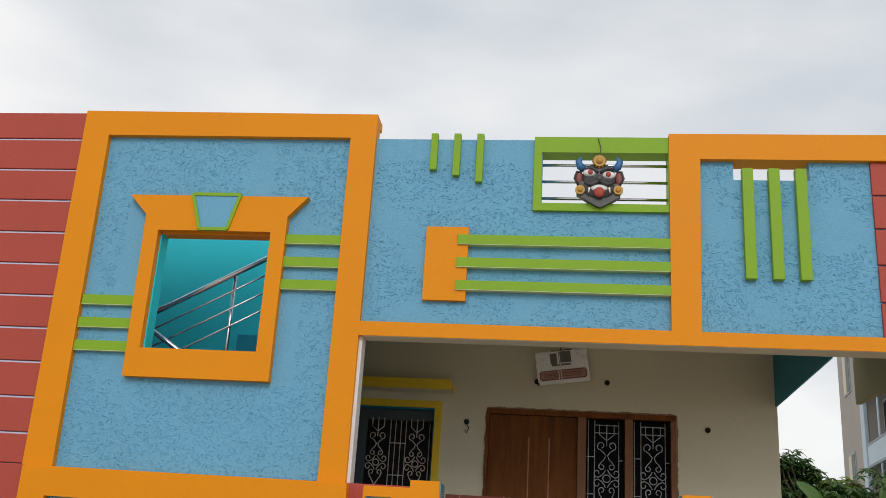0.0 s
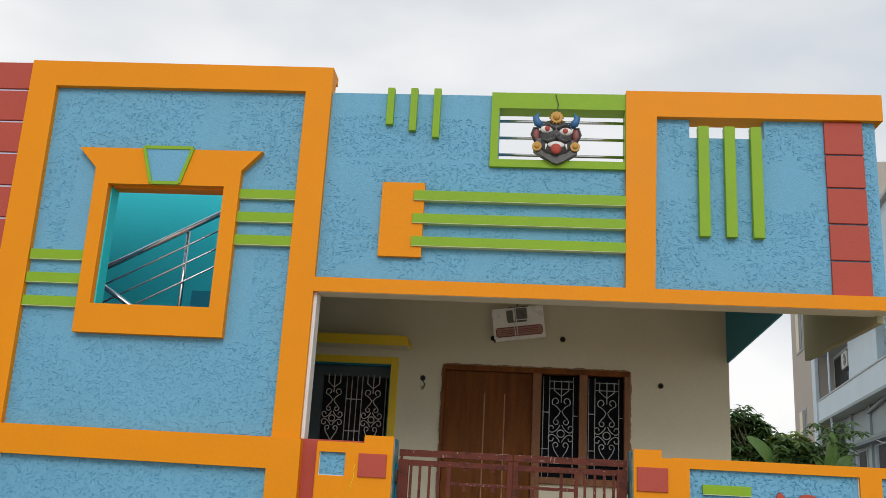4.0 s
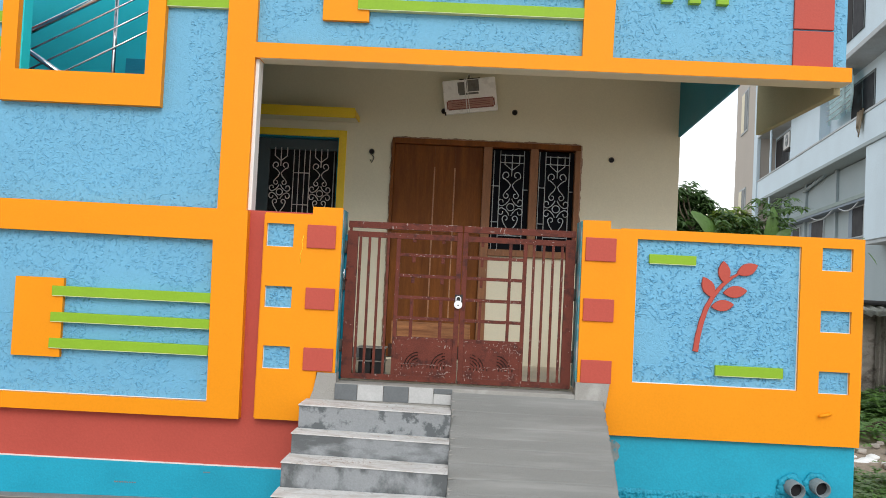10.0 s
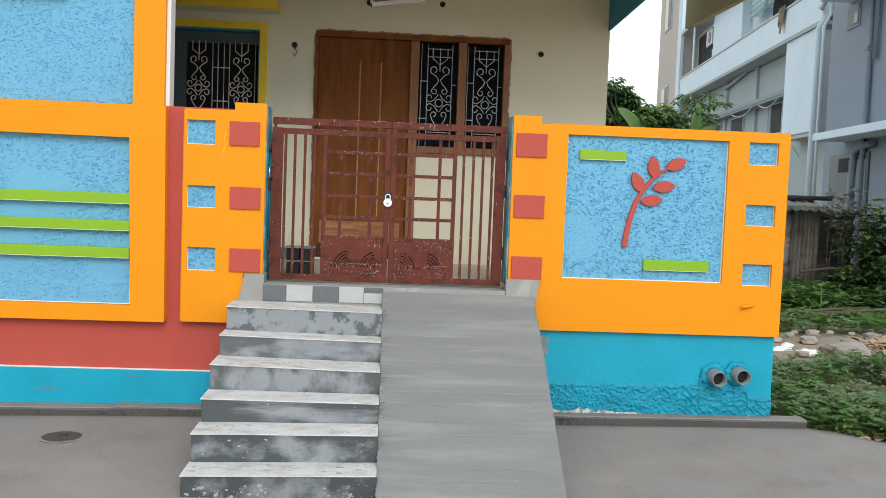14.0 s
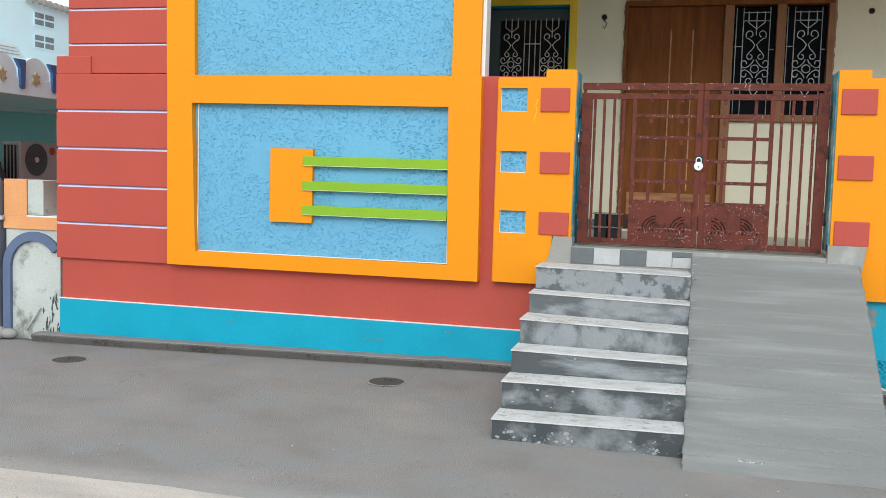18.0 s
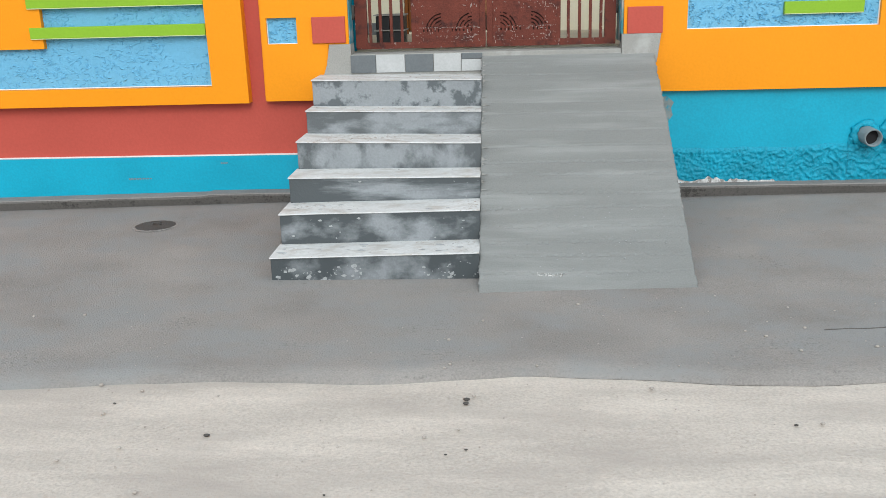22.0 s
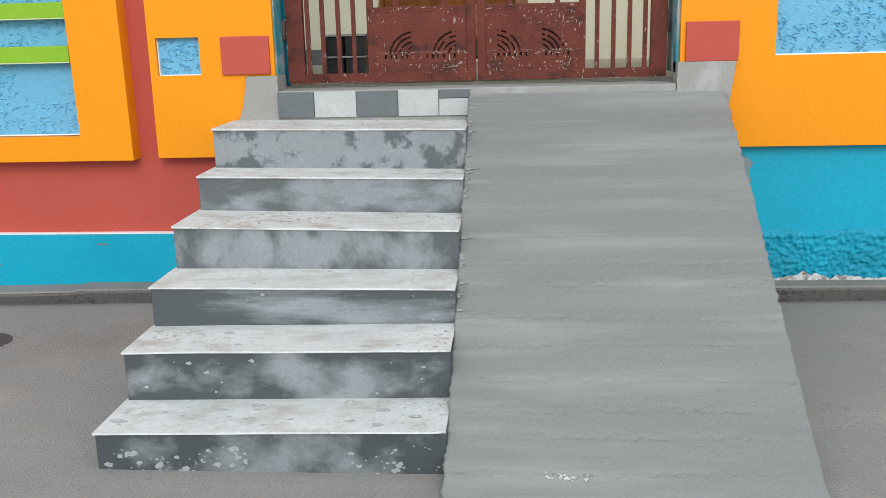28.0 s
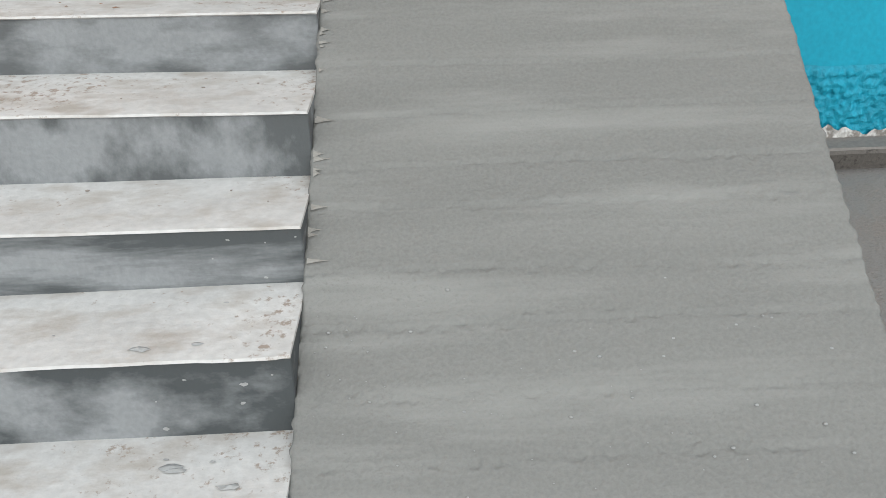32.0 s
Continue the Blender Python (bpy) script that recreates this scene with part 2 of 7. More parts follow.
STEEL = mat("stainless_steel", (0.62, 0.63, 0.65), 0.22, 0.05, 6, 0.02, 200, metal=1.0)
GRILLE = mat("white_grille_paint", (0.72, 0.64, 0.60), 0.5, 0.1, 8, 0.1, 120)
GRILLE_BLUE = mat("grey_grille_paint", (0.46, 0.50, 0.52), 0.5, 0.1, 8, 0.1, 120)
# near-black sheets and discs stand for the shade in rooms and hollows
DARK = mat("interior_shade", (0.007, 0.006, 0.007), 0.8, 0.2, 2, 0.0, 30)
DARK_FRAME = mat("grey_window_frame", (0.075, 0.095, 0.10), 0.5, 0.1, 4, 0.1, 80)
# opaque panes; the dark of the unlit room is in their colour
GLASS_DARK = mat("unlit_room_glass", (0.003, 0.004, 0.007), 0.5, 0.1, 3, 0.0, 30, spec=0.06)
CEMENT = mat("new_cement", (0.30, 0.29, 0.265), 0.85, 0.14, 3, 0.35, 110, stain=(0.40, 0.39, 0.37), stain_at=(0.58, 0.75), stain_scale=5)
RAMP = mat("trowelled_ramp_cement", (0.199, 0.200, 0.189), 0.85, 0.16, 2.4, 0.30, 120, stretch=(0.32, 3.2, 1.6), stain=(0.262, 0.264, 0.250), stain_at=(0.50, 0.72), stain_scale=3.2, even=True, speck=((0.175, 0.172, 0.163), 90, 0.95, 1.20, 0.6))
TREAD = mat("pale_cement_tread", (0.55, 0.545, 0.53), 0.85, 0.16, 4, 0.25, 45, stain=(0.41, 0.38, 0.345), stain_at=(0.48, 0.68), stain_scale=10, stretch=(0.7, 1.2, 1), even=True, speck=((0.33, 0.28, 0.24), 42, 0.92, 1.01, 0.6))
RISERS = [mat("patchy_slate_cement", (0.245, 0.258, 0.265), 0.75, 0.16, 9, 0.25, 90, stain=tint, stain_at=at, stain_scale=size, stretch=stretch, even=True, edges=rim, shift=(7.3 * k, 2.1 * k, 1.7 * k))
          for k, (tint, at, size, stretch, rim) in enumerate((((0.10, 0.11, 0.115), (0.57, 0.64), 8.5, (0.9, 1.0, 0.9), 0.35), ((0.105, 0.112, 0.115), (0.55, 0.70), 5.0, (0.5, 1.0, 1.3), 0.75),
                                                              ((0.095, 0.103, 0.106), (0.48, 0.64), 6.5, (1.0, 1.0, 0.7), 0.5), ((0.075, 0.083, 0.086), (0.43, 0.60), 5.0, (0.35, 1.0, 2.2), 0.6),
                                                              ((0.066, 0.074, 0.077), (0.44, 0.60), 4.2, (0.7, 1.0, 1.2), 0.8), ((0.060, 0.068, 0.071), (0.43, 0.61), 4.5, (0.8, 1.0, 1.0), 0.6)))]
APRON = mat("apron_cement", (0.243, 0.222, 0.203), 0.9, 0.30, 1.6, 0.60, 110, stain=(0.238, 0.232, 0.222), stain_at=(0.45, 0.62), stain_scale=2.0, stretch=(0.9, 1.2, 1), even=True, speck=((0.135, 0.122, 0.112), 52, 0.86, 1.04, 0.5))
# kerb colour darkened to hold the shade on its upright faces
KERB = mat("shaded_kerb_cement", (0.115, 0.105, 0.095), 0.9, 0.2, 2, 0.5, 70, speck=((0.06, 0.055, 0.05), 40, 0.9, 1.0, 0.7))
ROAD = mat("pale_concrete_road", (0.48, 0.425, 0.37), 0.9, 0.26, 2.6, 0.45, 85, stain=(0.37, 0.325, 0.285), stain_at=(0.46, 0.66), stain_scale=1.6, stretch=(0.42, 1.7, 1), even=True, speck=((0.30, 0.26, 0.225), 40, 0.90, 1.08, 0.5))
SOIL = mat("dry_soil", (0.31, 0.25, 0.19), 0.95, 0.3, 1.2, 0.9, 25)
RUBBLE = mat("rubble_stone", (0.32, 0.285, 0.25), 0.9, 0.2, 6, 0.6, 40, piece=0.25)
TILE_DARK = mat("slate_tile", (0.12, 0.13, 0.135), 0.4, 0.15, 8, 0.1, 80)
TILE_LIGHT = mat("pale_marble_tile", (0.42, 0.42, 0.41), 0.35, 0.12, 9, 0.1, 80)
IRON = mat("rusty_iron", (0.07, 0.062, 0.055), 0.8, 0.3, 12, 0.6, 90)
PVC = mat("grey_pvc", (0.17, 0.205, 0.215), 0.4, 0.08, 6, 0.1, 90)
PLASTIC = mat("clear_plastic_wrap", (0.94, 0.94, 0.93), 0.3, 0.08, 9, 0.5, 30, spec=0.9)
BOX_RED = mat("printed_red_band", (0.46, 0.26, 0.22), 0.3, 0.1, 9, 0.1, 60)
BOX_DARK_RED = mat("printed_dark_red", (0.26, 0.10, 0.09), 0.3, 0.1, 9, 0.1, 60)
BOX_GREY = mat("printed_grey_block", (0.16, 0.16, 0.155), 0.3, 0.1, 9, 0.1, 60)
BLACK = mat("black_plastic", (0.014, 0.014, 0.015), 0.45, 0.15, 5, 0.1, 80)
GREY_PAINT = mat("grey_gate_sheet", (0.15, 0.16, 0.19), 0.5, 0.08, 3, 0.1, 70)
SCROLL = mat("silver_scroll_paint", (0.42, 0.43, 0.46), 0.4, 0.08, 6, 0.1, 90, metal=0.2)
PEACH = mat("faded_orange_paint", (0.72, 0.33, 0.13), 0.6, 0.1, 4, 0.2, 60)
SLATE_BLUE = mat("slate_blue_paint", (0.11, 0.145, 0.24), 0.6, 0.15, 4, 0.2, 60)
MOULDY = mat("mouldy_white_plaster", (0.50, 0.52, 0.48), 0.8, 0.12, 4, 0.4, 60, stain=(0.17, 0.175, 0.14), stain_at=(0.56, 0.72), stain_scale=5)
MOULD_DARK = mat("dark_mould", (0.07, 0.08, 0.065), 0.9, 0.3, 12, 0.4, 60)
PALE_AQUA = mat("pale_aqua_paint", (0.70, 0.91, 0.94), 0.6, 0.05, 2, 0.1, 60)
AQUA = mat("aqua_porch_paint", (0.24, 0.52, 0.53), 0.6, 0.06, 2, 0.1, 60)
# vent holes are plates in this grey, which stands for their shade
VENT_GREY = mat("shaded_vent_grey", (0.20, 0.235, 0.24), 0.8, 0.3, 9, 0.2, 60)
NEAR_BLUE = mat("bracket_blue_paint", (0.05, 0.13, 0.30), 0.5, 0.1, 3, 0.1, 60)
STAR = mat("ochre_star_paint", (0.44, 0.37, 0.20), 0.5, 0.15, 9, 0.1, 60)
AC_WHITE = mat("off_white_casing", (0.42, 0.43, 0.42), 0.45, 0.06, 6, 0.05, 60)
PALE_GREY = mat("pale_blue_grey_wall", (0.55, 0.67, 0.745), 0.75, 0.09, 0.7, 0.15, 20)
BEIGE = mat("beige_tower_wall", (0.42, 0.385, 0.34), 0.75, 0.08, 0.6, 0.15, 20)
MID_GREY = mat("grey_wall_paint", (0.185, 0.235, 0.285), 0.75, 0.1, 0.7, 0.15, 20)
PORCH_TILE = mat("cream_porch_tile", (0.50, 0.45, 0.36), 0.6, 0.2, 3, 0.1, 80)
# pale tone for light on the kerb top, and for scuffed wall paint
LIT_TOP_AND_SCUFF = mat("lit_top_and_scuff_cement", (0.215, 0.20, 0.185), 0.9, 0.2, 4, 0.3, 70)
JAMB = mat("worn_jamb_paint", (0.06, 0.26, 0.31), 0.6, 0.2, 6, 0.2, 60, stain=(0.34, 0.37, 0.37), stain_at=(0.48, 0.6), stain_scale=6)
# the block's pale wall paint, darkened for the shade under the balcony
SHADE_GREY = mat("shaded_wall_grey", (0.30, 0.365, 0.385), 0.8, 0.1, 0.8, 0.15, 20)
LEDGE = mat("weathered_ledge", (0.40, 0.44, 0.46), 0.8, 0.18, 2, 0.3, 20)
GREEN_LEDGE = mat("grey_green_ledge", (0.22, 0.28, 0.27), 0.8, 0.15, 2, 0.2, 20)
CLOTH = mat("drying_cloth", (0.42, 0.36, 0.27), 0.9, 0.15, 6, 0.3, 40)
SHEET_METAL = mat("corrugated_asbestos", (0.36, 0.335, 0.295), 0.85, 0.25, 3, 0.4, 60, stain=(0.10, 0.085, 0.07), stain_at=(0.52, 0.7), stain_scale=4)
SHEET_DARK = mat("dark_corrugated_sheet", (0.13, 0.125, 0.12), 0.8, 0.25, 3, 0.4, 60)
BARK = mat("bark", (0.13, 0.10, 0.075), 0.9, 0.3, 8, 0.8, 40)
LEAF_DUSTY = leaf_mat("dusty_leaf", (0.19, 0.26, 0.13))
LEAF_OLIVE = leaf_mat("olive_leaf", (0.21, 0.29, 0.055))
LEAF = leaf_mat("dark_leaf", (0.095, 0.175, 0.060))
LEAF_MANGO = leaf_mat("mango_leaf", (0.070, 0.130, 0.045))
LEAF_MID = leaf_mat("mid_leaf", (0.15, 0.27, 0.08))
LEAF_LIGHT = leaf_mat("fresh_leaf", (0.17, 0.29, 0.075))
STRAW = mat("dry_leaves", (0.40, 0.27, 0.16), 0.8, 0.3, 6, 0.3, 40)
MASK_BLACK = mat("grey_mask_enamel", (0.060, 0.058, 0.060), 0.35, 0.2, 9, 0.15, 60)
RUBBER = mat("ear_pink_paint", (0.26, 0.085, 0.08), 0.5, 0.1, 9, 0.1, 60)
HORN = mat("blue_horn_paint", (0.04, 0.15, 0.34), 0.4, 0.1, 9, 0.1, 60)
OCHRE = mat("ochre_paint", (0.50, 0.27, 0.04), 0.4, 0.1, 9, 0.1, 60)
OLIVE = mat("olive_return_wall", (0.40, 0.365, 0.22), 0.85, 0.12, 2, 0.3, 60)

# ---- mesh helpers ----
def box(bm, x0, x1, y0, y1, z0, z1, bevel=0.0):
    made = bmesh.ops.create_cube(bm, size=1.0)["verts"]
    for v in made:
        v.co = Vector((x0 + (v.co.x + 0.5) * (x1 - x0), y0 + (v.co.y + 0.5) * (y1 - y0), z0 + (v.co.z + 0.5) * (z1 - z0)))
    if bevel:
        bmesh.ops.bevel(bm, geom=list({e for v in made for e in v.link_edges}), offset=bevel, segments=2, affect="EDGES", profile=0.6)
    return bm


def prism(bm, outline, y0, y1, bevel=0.0):
    """An outline in x and z, pulled from y0 to y1."""
    a = [bm.verts.new((x, y0, z)) for x, z in outline]
    b = [bm.verts.new((x, y1, z)) for x, z in outline]
    n = len(a)
    faces = [bm.faces.new(a), bm.faces.new(b[::-1])]
    faces += [bm.faces.new((a[i], b[i], b[(i + 1) % n], a[(i + 1) % n])) for i in range(n)]
    bmesh.ops.recalc_face_normals(bm, faces=faces)
    if bevel:
        bmesh.ops.bevel(bm, geom=list({e for f in faces for e in f.edges}), offset=bevel, segments=1, affect="EDGES")
    return bm


def prism_x(bm, outline, x0, x1):
    """An outline in y and z, pulled from x0 to x1."""
    a = [bm.verts.new((x0, y, z)) for y, z in outline]
    b = [bm.verts.new((x1, y, z)) for y, z in outline]
    n = len(a)
    faces = [bm.faces.new(a), bm.faces.new(b[::-1])]
    faces += [bm.faces.new((a[i], b[i], b[(i + 1) % n], a[(i + 1) % n])) for i in range(n)]
    bmesh.ops.recalc_face_normals(bm, faces=faces)
    return bm


def pierced(bm, x0, x1, z0, z1, y0, y1, holes=()):
    """A wall in x and z, y0 to y1 thick, with openings (x0, x1, z0, z1) right through it."""
    xs = sorted({x0, x1, *(min(max(h[i], x0), x1) for h in holes for i in (0, 1))})
    zs = sorted({z0, z1, *(min(max(h[i], z0), z1) for h in holes for i in (2, 3))})
    def solid(i, k):
        if not (0 <= i < len(xs) - 1 and 0 <= k < len(zs) - 1):
            return False
        x, z = (xs[i] + xs[i + 1]) / 2, (zs[k] + zs[k + 1]) / 2
        return not any(h[0] < x < h[1] and h[2] < z < h[3] for h in holes)
    got = {}
    def v(i, y, k):
        if (i, y, k) not in got:
            got[i, y, k] = bm.verts.new((xs[i], y, zs[k]))
        return got[i, y, k]
    for i in range(len(xs) - 1):
        for k in range(len(zs) - 1):
            if not solid(i, k):
                continue
            bm.faces.new((v(i, y0, k), v(i + 1, y0, k), v(i + 1, y0, k + 1), v(i, y0, k + 1)))
            bm.faces.new((v(i, y1, k + 1), v(i + 1, y1, k + 1), v(i + 1, y1, k), v(i, y1, k)))
            if not solid(i - 1, k):
                bm.faces.new((v(i, y0, k + 1), v(i, y1, k + 1), v(i, y1, k), v(i, y0, k)))
            if not solid(i + 1, k):
                bm.faces.new((v(i + 1, y0, k), v(i + 1, y1, k), v(i + 1, y1, k + 1), v(i + 1, y0, k + 1)))
            if not solid(i, k - 1):
                bm.faces.new((v(i, y0, k), v(i, y1, k), v(i + 1, y1, k), v(i + 1, y0, k)))
            if not solid(i, k + 1):
                bm.faces.new((v(i, y0, k + 1), v(i + 1, y0, k + 1), v(i + 1, y1, k + 1), v(i, y1, k + 1)))
    return bm


def tube(bm, pts, r, sides=6):
    """A round bar along points; r is one radius or one a point."""
    pts = [Vector(p) for p in pts]
    radii = r if isinstance(r, (list, tuple)) else [r] * len(pts)
    rings, side = [], None
    for i, p in enumerate(pts):
        way = (pts[min(i + 1, len(pts) - 1)] - pts[max(i - 1, 0)]).normalized()
        side = way.orthogonal().normalized() if side is None else (side - side.dot(way) * way).normalized()
        up = way.cross(side)
        rings.append([bm.verts.new(p + radii[i] * (math.cos(a) * side + math.sin(a) * up)) for a in (2 * math.pi * k / sides for k in range(sides))])
    for a, b in zip(rings, rings[1:]):
        for k in range(sides):
            f = bm.faces.new((a[k], a[(k + 1) % sides], b[(k + 1) % sides], b[k]))
            f.smooth = True
    bm.faces.new(rings[0][::-1])
    bm.faces.new(rings[-1])
    return bm


def disc(bm, x, y, z, r, depth, sides=20, axis="y"):
    """A short cylinder whose flat face looks along the axis, from y to y + depth."""
    made = bmesh.ops.create_cone(bm, cap_ends=True, segments=sides, radius1=r, radius2=r, depth=depth)["verts"]
    turn = Matrix.Rotation(radians(90), 4, "X") if axis == "y" else (Matrix.Rotation(radians(90), 4, "Y") if axis == "x" else Matrix())
    shift = {"y": (0, depth / 2, 0), "x": (depth / 2, 0, 0), "z": (0, 0, depth / 2)}[axis]
    bmesh.ops.transform(bm, matrix=Matrix.Translation(Vector((x, y, z)) + Vector(shift)) @ turn, verts=made)
    return bm


def ball(bm, x, y, z, rx, ry, rz, seg=14):
    made = bmesh.ops.create_uvsphere(bm, u_segments=seg, v_segments=seg // 2 + 2, radius=1.0)["verts"]
    for v in made:
        v.co = Vector((x + v.co.x * rx, y + v.co.y * ry, z + v.co.z * rz))
        for f in v.link_faces:
            f.smooth = True
    return bm


def B():
    return bmesh.new()


def part(name, bm, material, parent=None, label=""):
    """Links a bmesh as one mesh object, under a thing or a part if one is given."""
    me = bpy.data.meshes.new(name)
    bm.to_mesh(me)
    bm.free()
    me.materials.append(material)
    ob = new(name, me)
    if parent:
        ob.parent = parent
        if not parent.parent:
            ob.matrix_parent_inverse = parent.matrix_basis.inverted()
    return tagged(ob, label)


def thing(name, at, label, category="", group="", kind=""):
    e = new(name)
    e.empty_display_size = 0.2
    e.location = at
    e.matrix_basis = Matrix.Translation(at)
    return tagged(e, label, category, group, kind)


def quick(name, material, parent, *dims, bevel=0.004, label=""):
    return part(name, box(B(), *dims, bevel=bevel), material, parent, label)


def arc(cx, cz, r0, r1, a0, a1, n=14, y=0.0):
    """A spiral in x and z round (cx, cz), from radius r0 to r1 and angle a0 to a1 in degrees."""
    out = []
    for i in range(n + 1):
        s = i / n
        a, r = radians(a0 + (a1 - a0) * s), r0 + (r1 - r0) * s
        out.append((cx + r * math.cos(a), y, cz + r * math.sin(a)))
    return out

# ---- ground ----
def ground_z(x, y):
    """The cement apron: level at the foot of the steps, a little higher along the wall."""
    s = min(max((y + 2.0) / 1.9, 0.0), 1.0)
    foot = 0.0 if x < -5.5 else 0.07 * min((x + 5.5) / 4.0, 1.0) + (0.02 * min(max(x - 1.4, 0), 2) / 2)
    return s * foot + 0.004 * noise.noise((x * 0.8, y * 0.8, 3.0))


def sheet(xs, ys, z_of, keep=None):
    bm = B()
    grid = [[bm.verts.new((x, y, z_of(x, y))) for y in ys] for x in xs]
    for i in range(len(xs) - 1):
        for k in range(len(ys) - 1):
            if keep is None or keep((xs[i] + xs[i + 1]) / 2, (ys[k] + ys[k + 1]) / 2):
                f = bm.faces.new((grid[i][k], grid[i + 1][k], grid[i + 1][k + 1], grid[i][k + 1]))
                f.smooth = True
    return bm


def steps_of(a, b, n):
    return [a + (b - a) * i / n for i in range(n + 1)]


ground = part("ground", sheet(steps_of(-300, 300, 24), steps_of(-300, 300, 24), lambda x, y: -0.09), SOIL)
tagged(ground, "dry brown soil that runs to the horizon", "ground", kind="structure")
plot = part("ground_plot", sheet(steps_of(3.0, 14.0, 44), steps_of(-2.6, 16.0, 60), lambda x, y: -0.03 + 0.09 * noise.noise((x * 0.7, y * 0.7, 0)) + 0.05 * noise.noise((x * 2.3, y * 2.3, 5)) + 0.10 * min(max(y, 0), 4) / 4), SOIL)
tagged(plot, "bare uneven soil of the vacant plot with litter", "ground", kind="structure")
road = part("road", sheet(steps_of(-60, 60, 120), steps_of(-11.0, -2.4, 20), lambda x, y: -0.028 + 0.006 * noise.noise((x * 0.5, y * 0.5, 9))), ROAD)
tagged(road, "pale worn concrete road with hairline cracks", "road", kind="structure")


def apron_mesh():
    bm = B()
    xs = steps_of(-12.0, 9.0, 210)
    rows = []
    for x in xs:
        front = -3.07 + 0.06 * noise.noise((x * 1.3, 0, 0)) + 0.03 * noise.noise((x * 3.1, 4, 0)) - 0.06 * min(abs(x - 0.2), 3.0) / 1.5
        back = -0.02 if x < 3.4 else -0.02 - 0.75 * (x - 3.4) + 0.05 * noise.noise((x * 5, 1, 0))
        back = max(back, front + 0.3)
        col = [bm.verts.new((x, front - 0.012, -0.03))]
        for k in range(25):
            y = front + (back - front) * k / 24
            col.append(bm.verts.new((x, y, ground_z(x, y) - (0.006 if k == 0 else 0.0))))
        col.append(bm.verts.new((x, back + 0.03, -0.12)))
        rows.append(col)
    for a, b in zip(rows, rows[1:]):
        for k in range(len(a) - 1):
            bm.faces.new((a[k], b[k], b[k + 1], a[k + 1])).smooth = True
    return bm


apron = tagged(part("pavement", apron_mesh(), APRON), "fresh grey-brown cement apron in front of the wall", "pavement", kind="structure")


def kerb(name, x0, x1, label):
    bm = B()
    n = 40
    rows = []
    for i in range(n + 1):
        x = x0 + (x1 - x0) * i / n
        b = ground_z(x, -0.1)
        top = 0.135 + 0.012 * (x + 1.3) / 4.0 + 0.004 * noise.noise((x * 2, 7, 0)) if x > -2 else 0.065 + 0.07 * (x + 5.8) / 4.5 + 0.004 * noise.noise((x * 2, 7, 0))
        rows.append([bm.verts.new(p) for p in ((x, -0.098, b - 0.06), (x, -0.104, b + 0.004), (x, -0.124 + 0.003 * noise.noise((x * 6, 2, 0)), top - 0.010), (x, -0.116, top), (x, 0.04, top + 0.006), (x, 0.04, b - 0.06))])
    for a, b in zip(rows, rows[1:]):
        for k in range(5):
            bm.faces.new((a[k], b[k], b[k + 1], a[k + 1]))
    bm.faces.new(rows[0])
    bm.faces.new(rows[-1][::-1])
    bmesh.ops.recalc_face_normals(bm, faces=bm.faces)
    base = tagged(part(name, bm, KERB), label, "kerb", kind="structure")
    bm = B()
    strip = []
    for i in range(n * 3 + 1):
        x = x0 + (x1 - x0) * i / (n * 3)
        top = 0.135 + 0.012 * (x + 1.3) / 4.0 if x > -2 else 0.065 + 0.07 * (x + 5.8) / 4.5
        e = 0.012 * noise.noise((x * 5, 3, 1))
        strip.append([bm.verts.new((x, y, top + dz)) for y, dz in ((-0.117 + max(e, 0), 0.0), (-0.112 + max(e, 0), 0.0075), (0.02, 0.010), (0.02, 0.0))])
    for a, b in zip(strip, strip[1:]):
        for k in range(3):
            bm.faces.new((a[k], b[k], b[k + 1], a[k + 1]))
    part("lit_top", bm, LIT_TOP_AND_SCUFF, base, "kerb top in a paler tone for the light on it")
    return base


kerb("kerb_left", -5.86, -1.125, "low cement kerb along the turquoise wall base")
kerb("kerb_right", 1.21, 3.46, "low cement kerb below the flaking turquoise wall")

# ---- compound wall, part below the house block ----
wl = thing("wall_lower_left", (-3.6, 0.1, 0.05), "brick-red plinth wall with orange framed panel and turquoise base", "wall", kind="structure")
quick("body", RED, wl, -5.64, -1.08, 0.04, 0.22, 0.36, 2.455, bevel=0.006)
quick("base_band", TEAL, wl, -5.65, -1.08, 0.015, 0.20, 0.0, 0.40, bevel=0.006, label="turquoise painted base band")
quick("groove_backing", GROOVE, wl, -5.655, -4.50, 0.02, 0.20, 0.80, 2.44, bevel=0.0, label="blue-grey groove paint")
for z0, z1 in ((0.782, 1.095), (1.118, 1.440), (1.463, 1.782), (1.805, 2.122), (2.145, 2.465)):
    quick("course", RED, wl, -5.67, -4.495, 0.0, 0.21, z0, z1, bevel=0.007)
    if z0 > 1:
        quick("joint_line", LILAC, wl, -5.66, -4.50, 0.008, 0.05, z0 - 0.024, z0 - 0.010, bevel=0.0)
quick("cap_block", RED, wl, -5.67, -5.31, 0.003, 0.22, 2.465, 2.625, bevel=0.008)


def framed(outer, inner, y0, y1):
    """A four-sided frame out of true: corners low left, low right, top right, top left."""
    bm = B()
    ring = [[bm.verts.new((x, y, z)) for x, z in path] for path in (outer, inner) for y in (y0, y1)]
    of, ob, nf, nb = ring
    for i in range(4):
        k = (i + 1) % 4
        for quad in ((of[i], of[k], nf[k], nf[i]), (ob[i], ob[k], nb[k], nb[i]), (of[i], of[k], ob[k], ob[i]), (nf[i], nf[k], nb[k], nb[i])):
            bm.faces.new(quad)
    bmesh.ops.recalc_face_normals(bm, faces=bm.faces)
    return bm


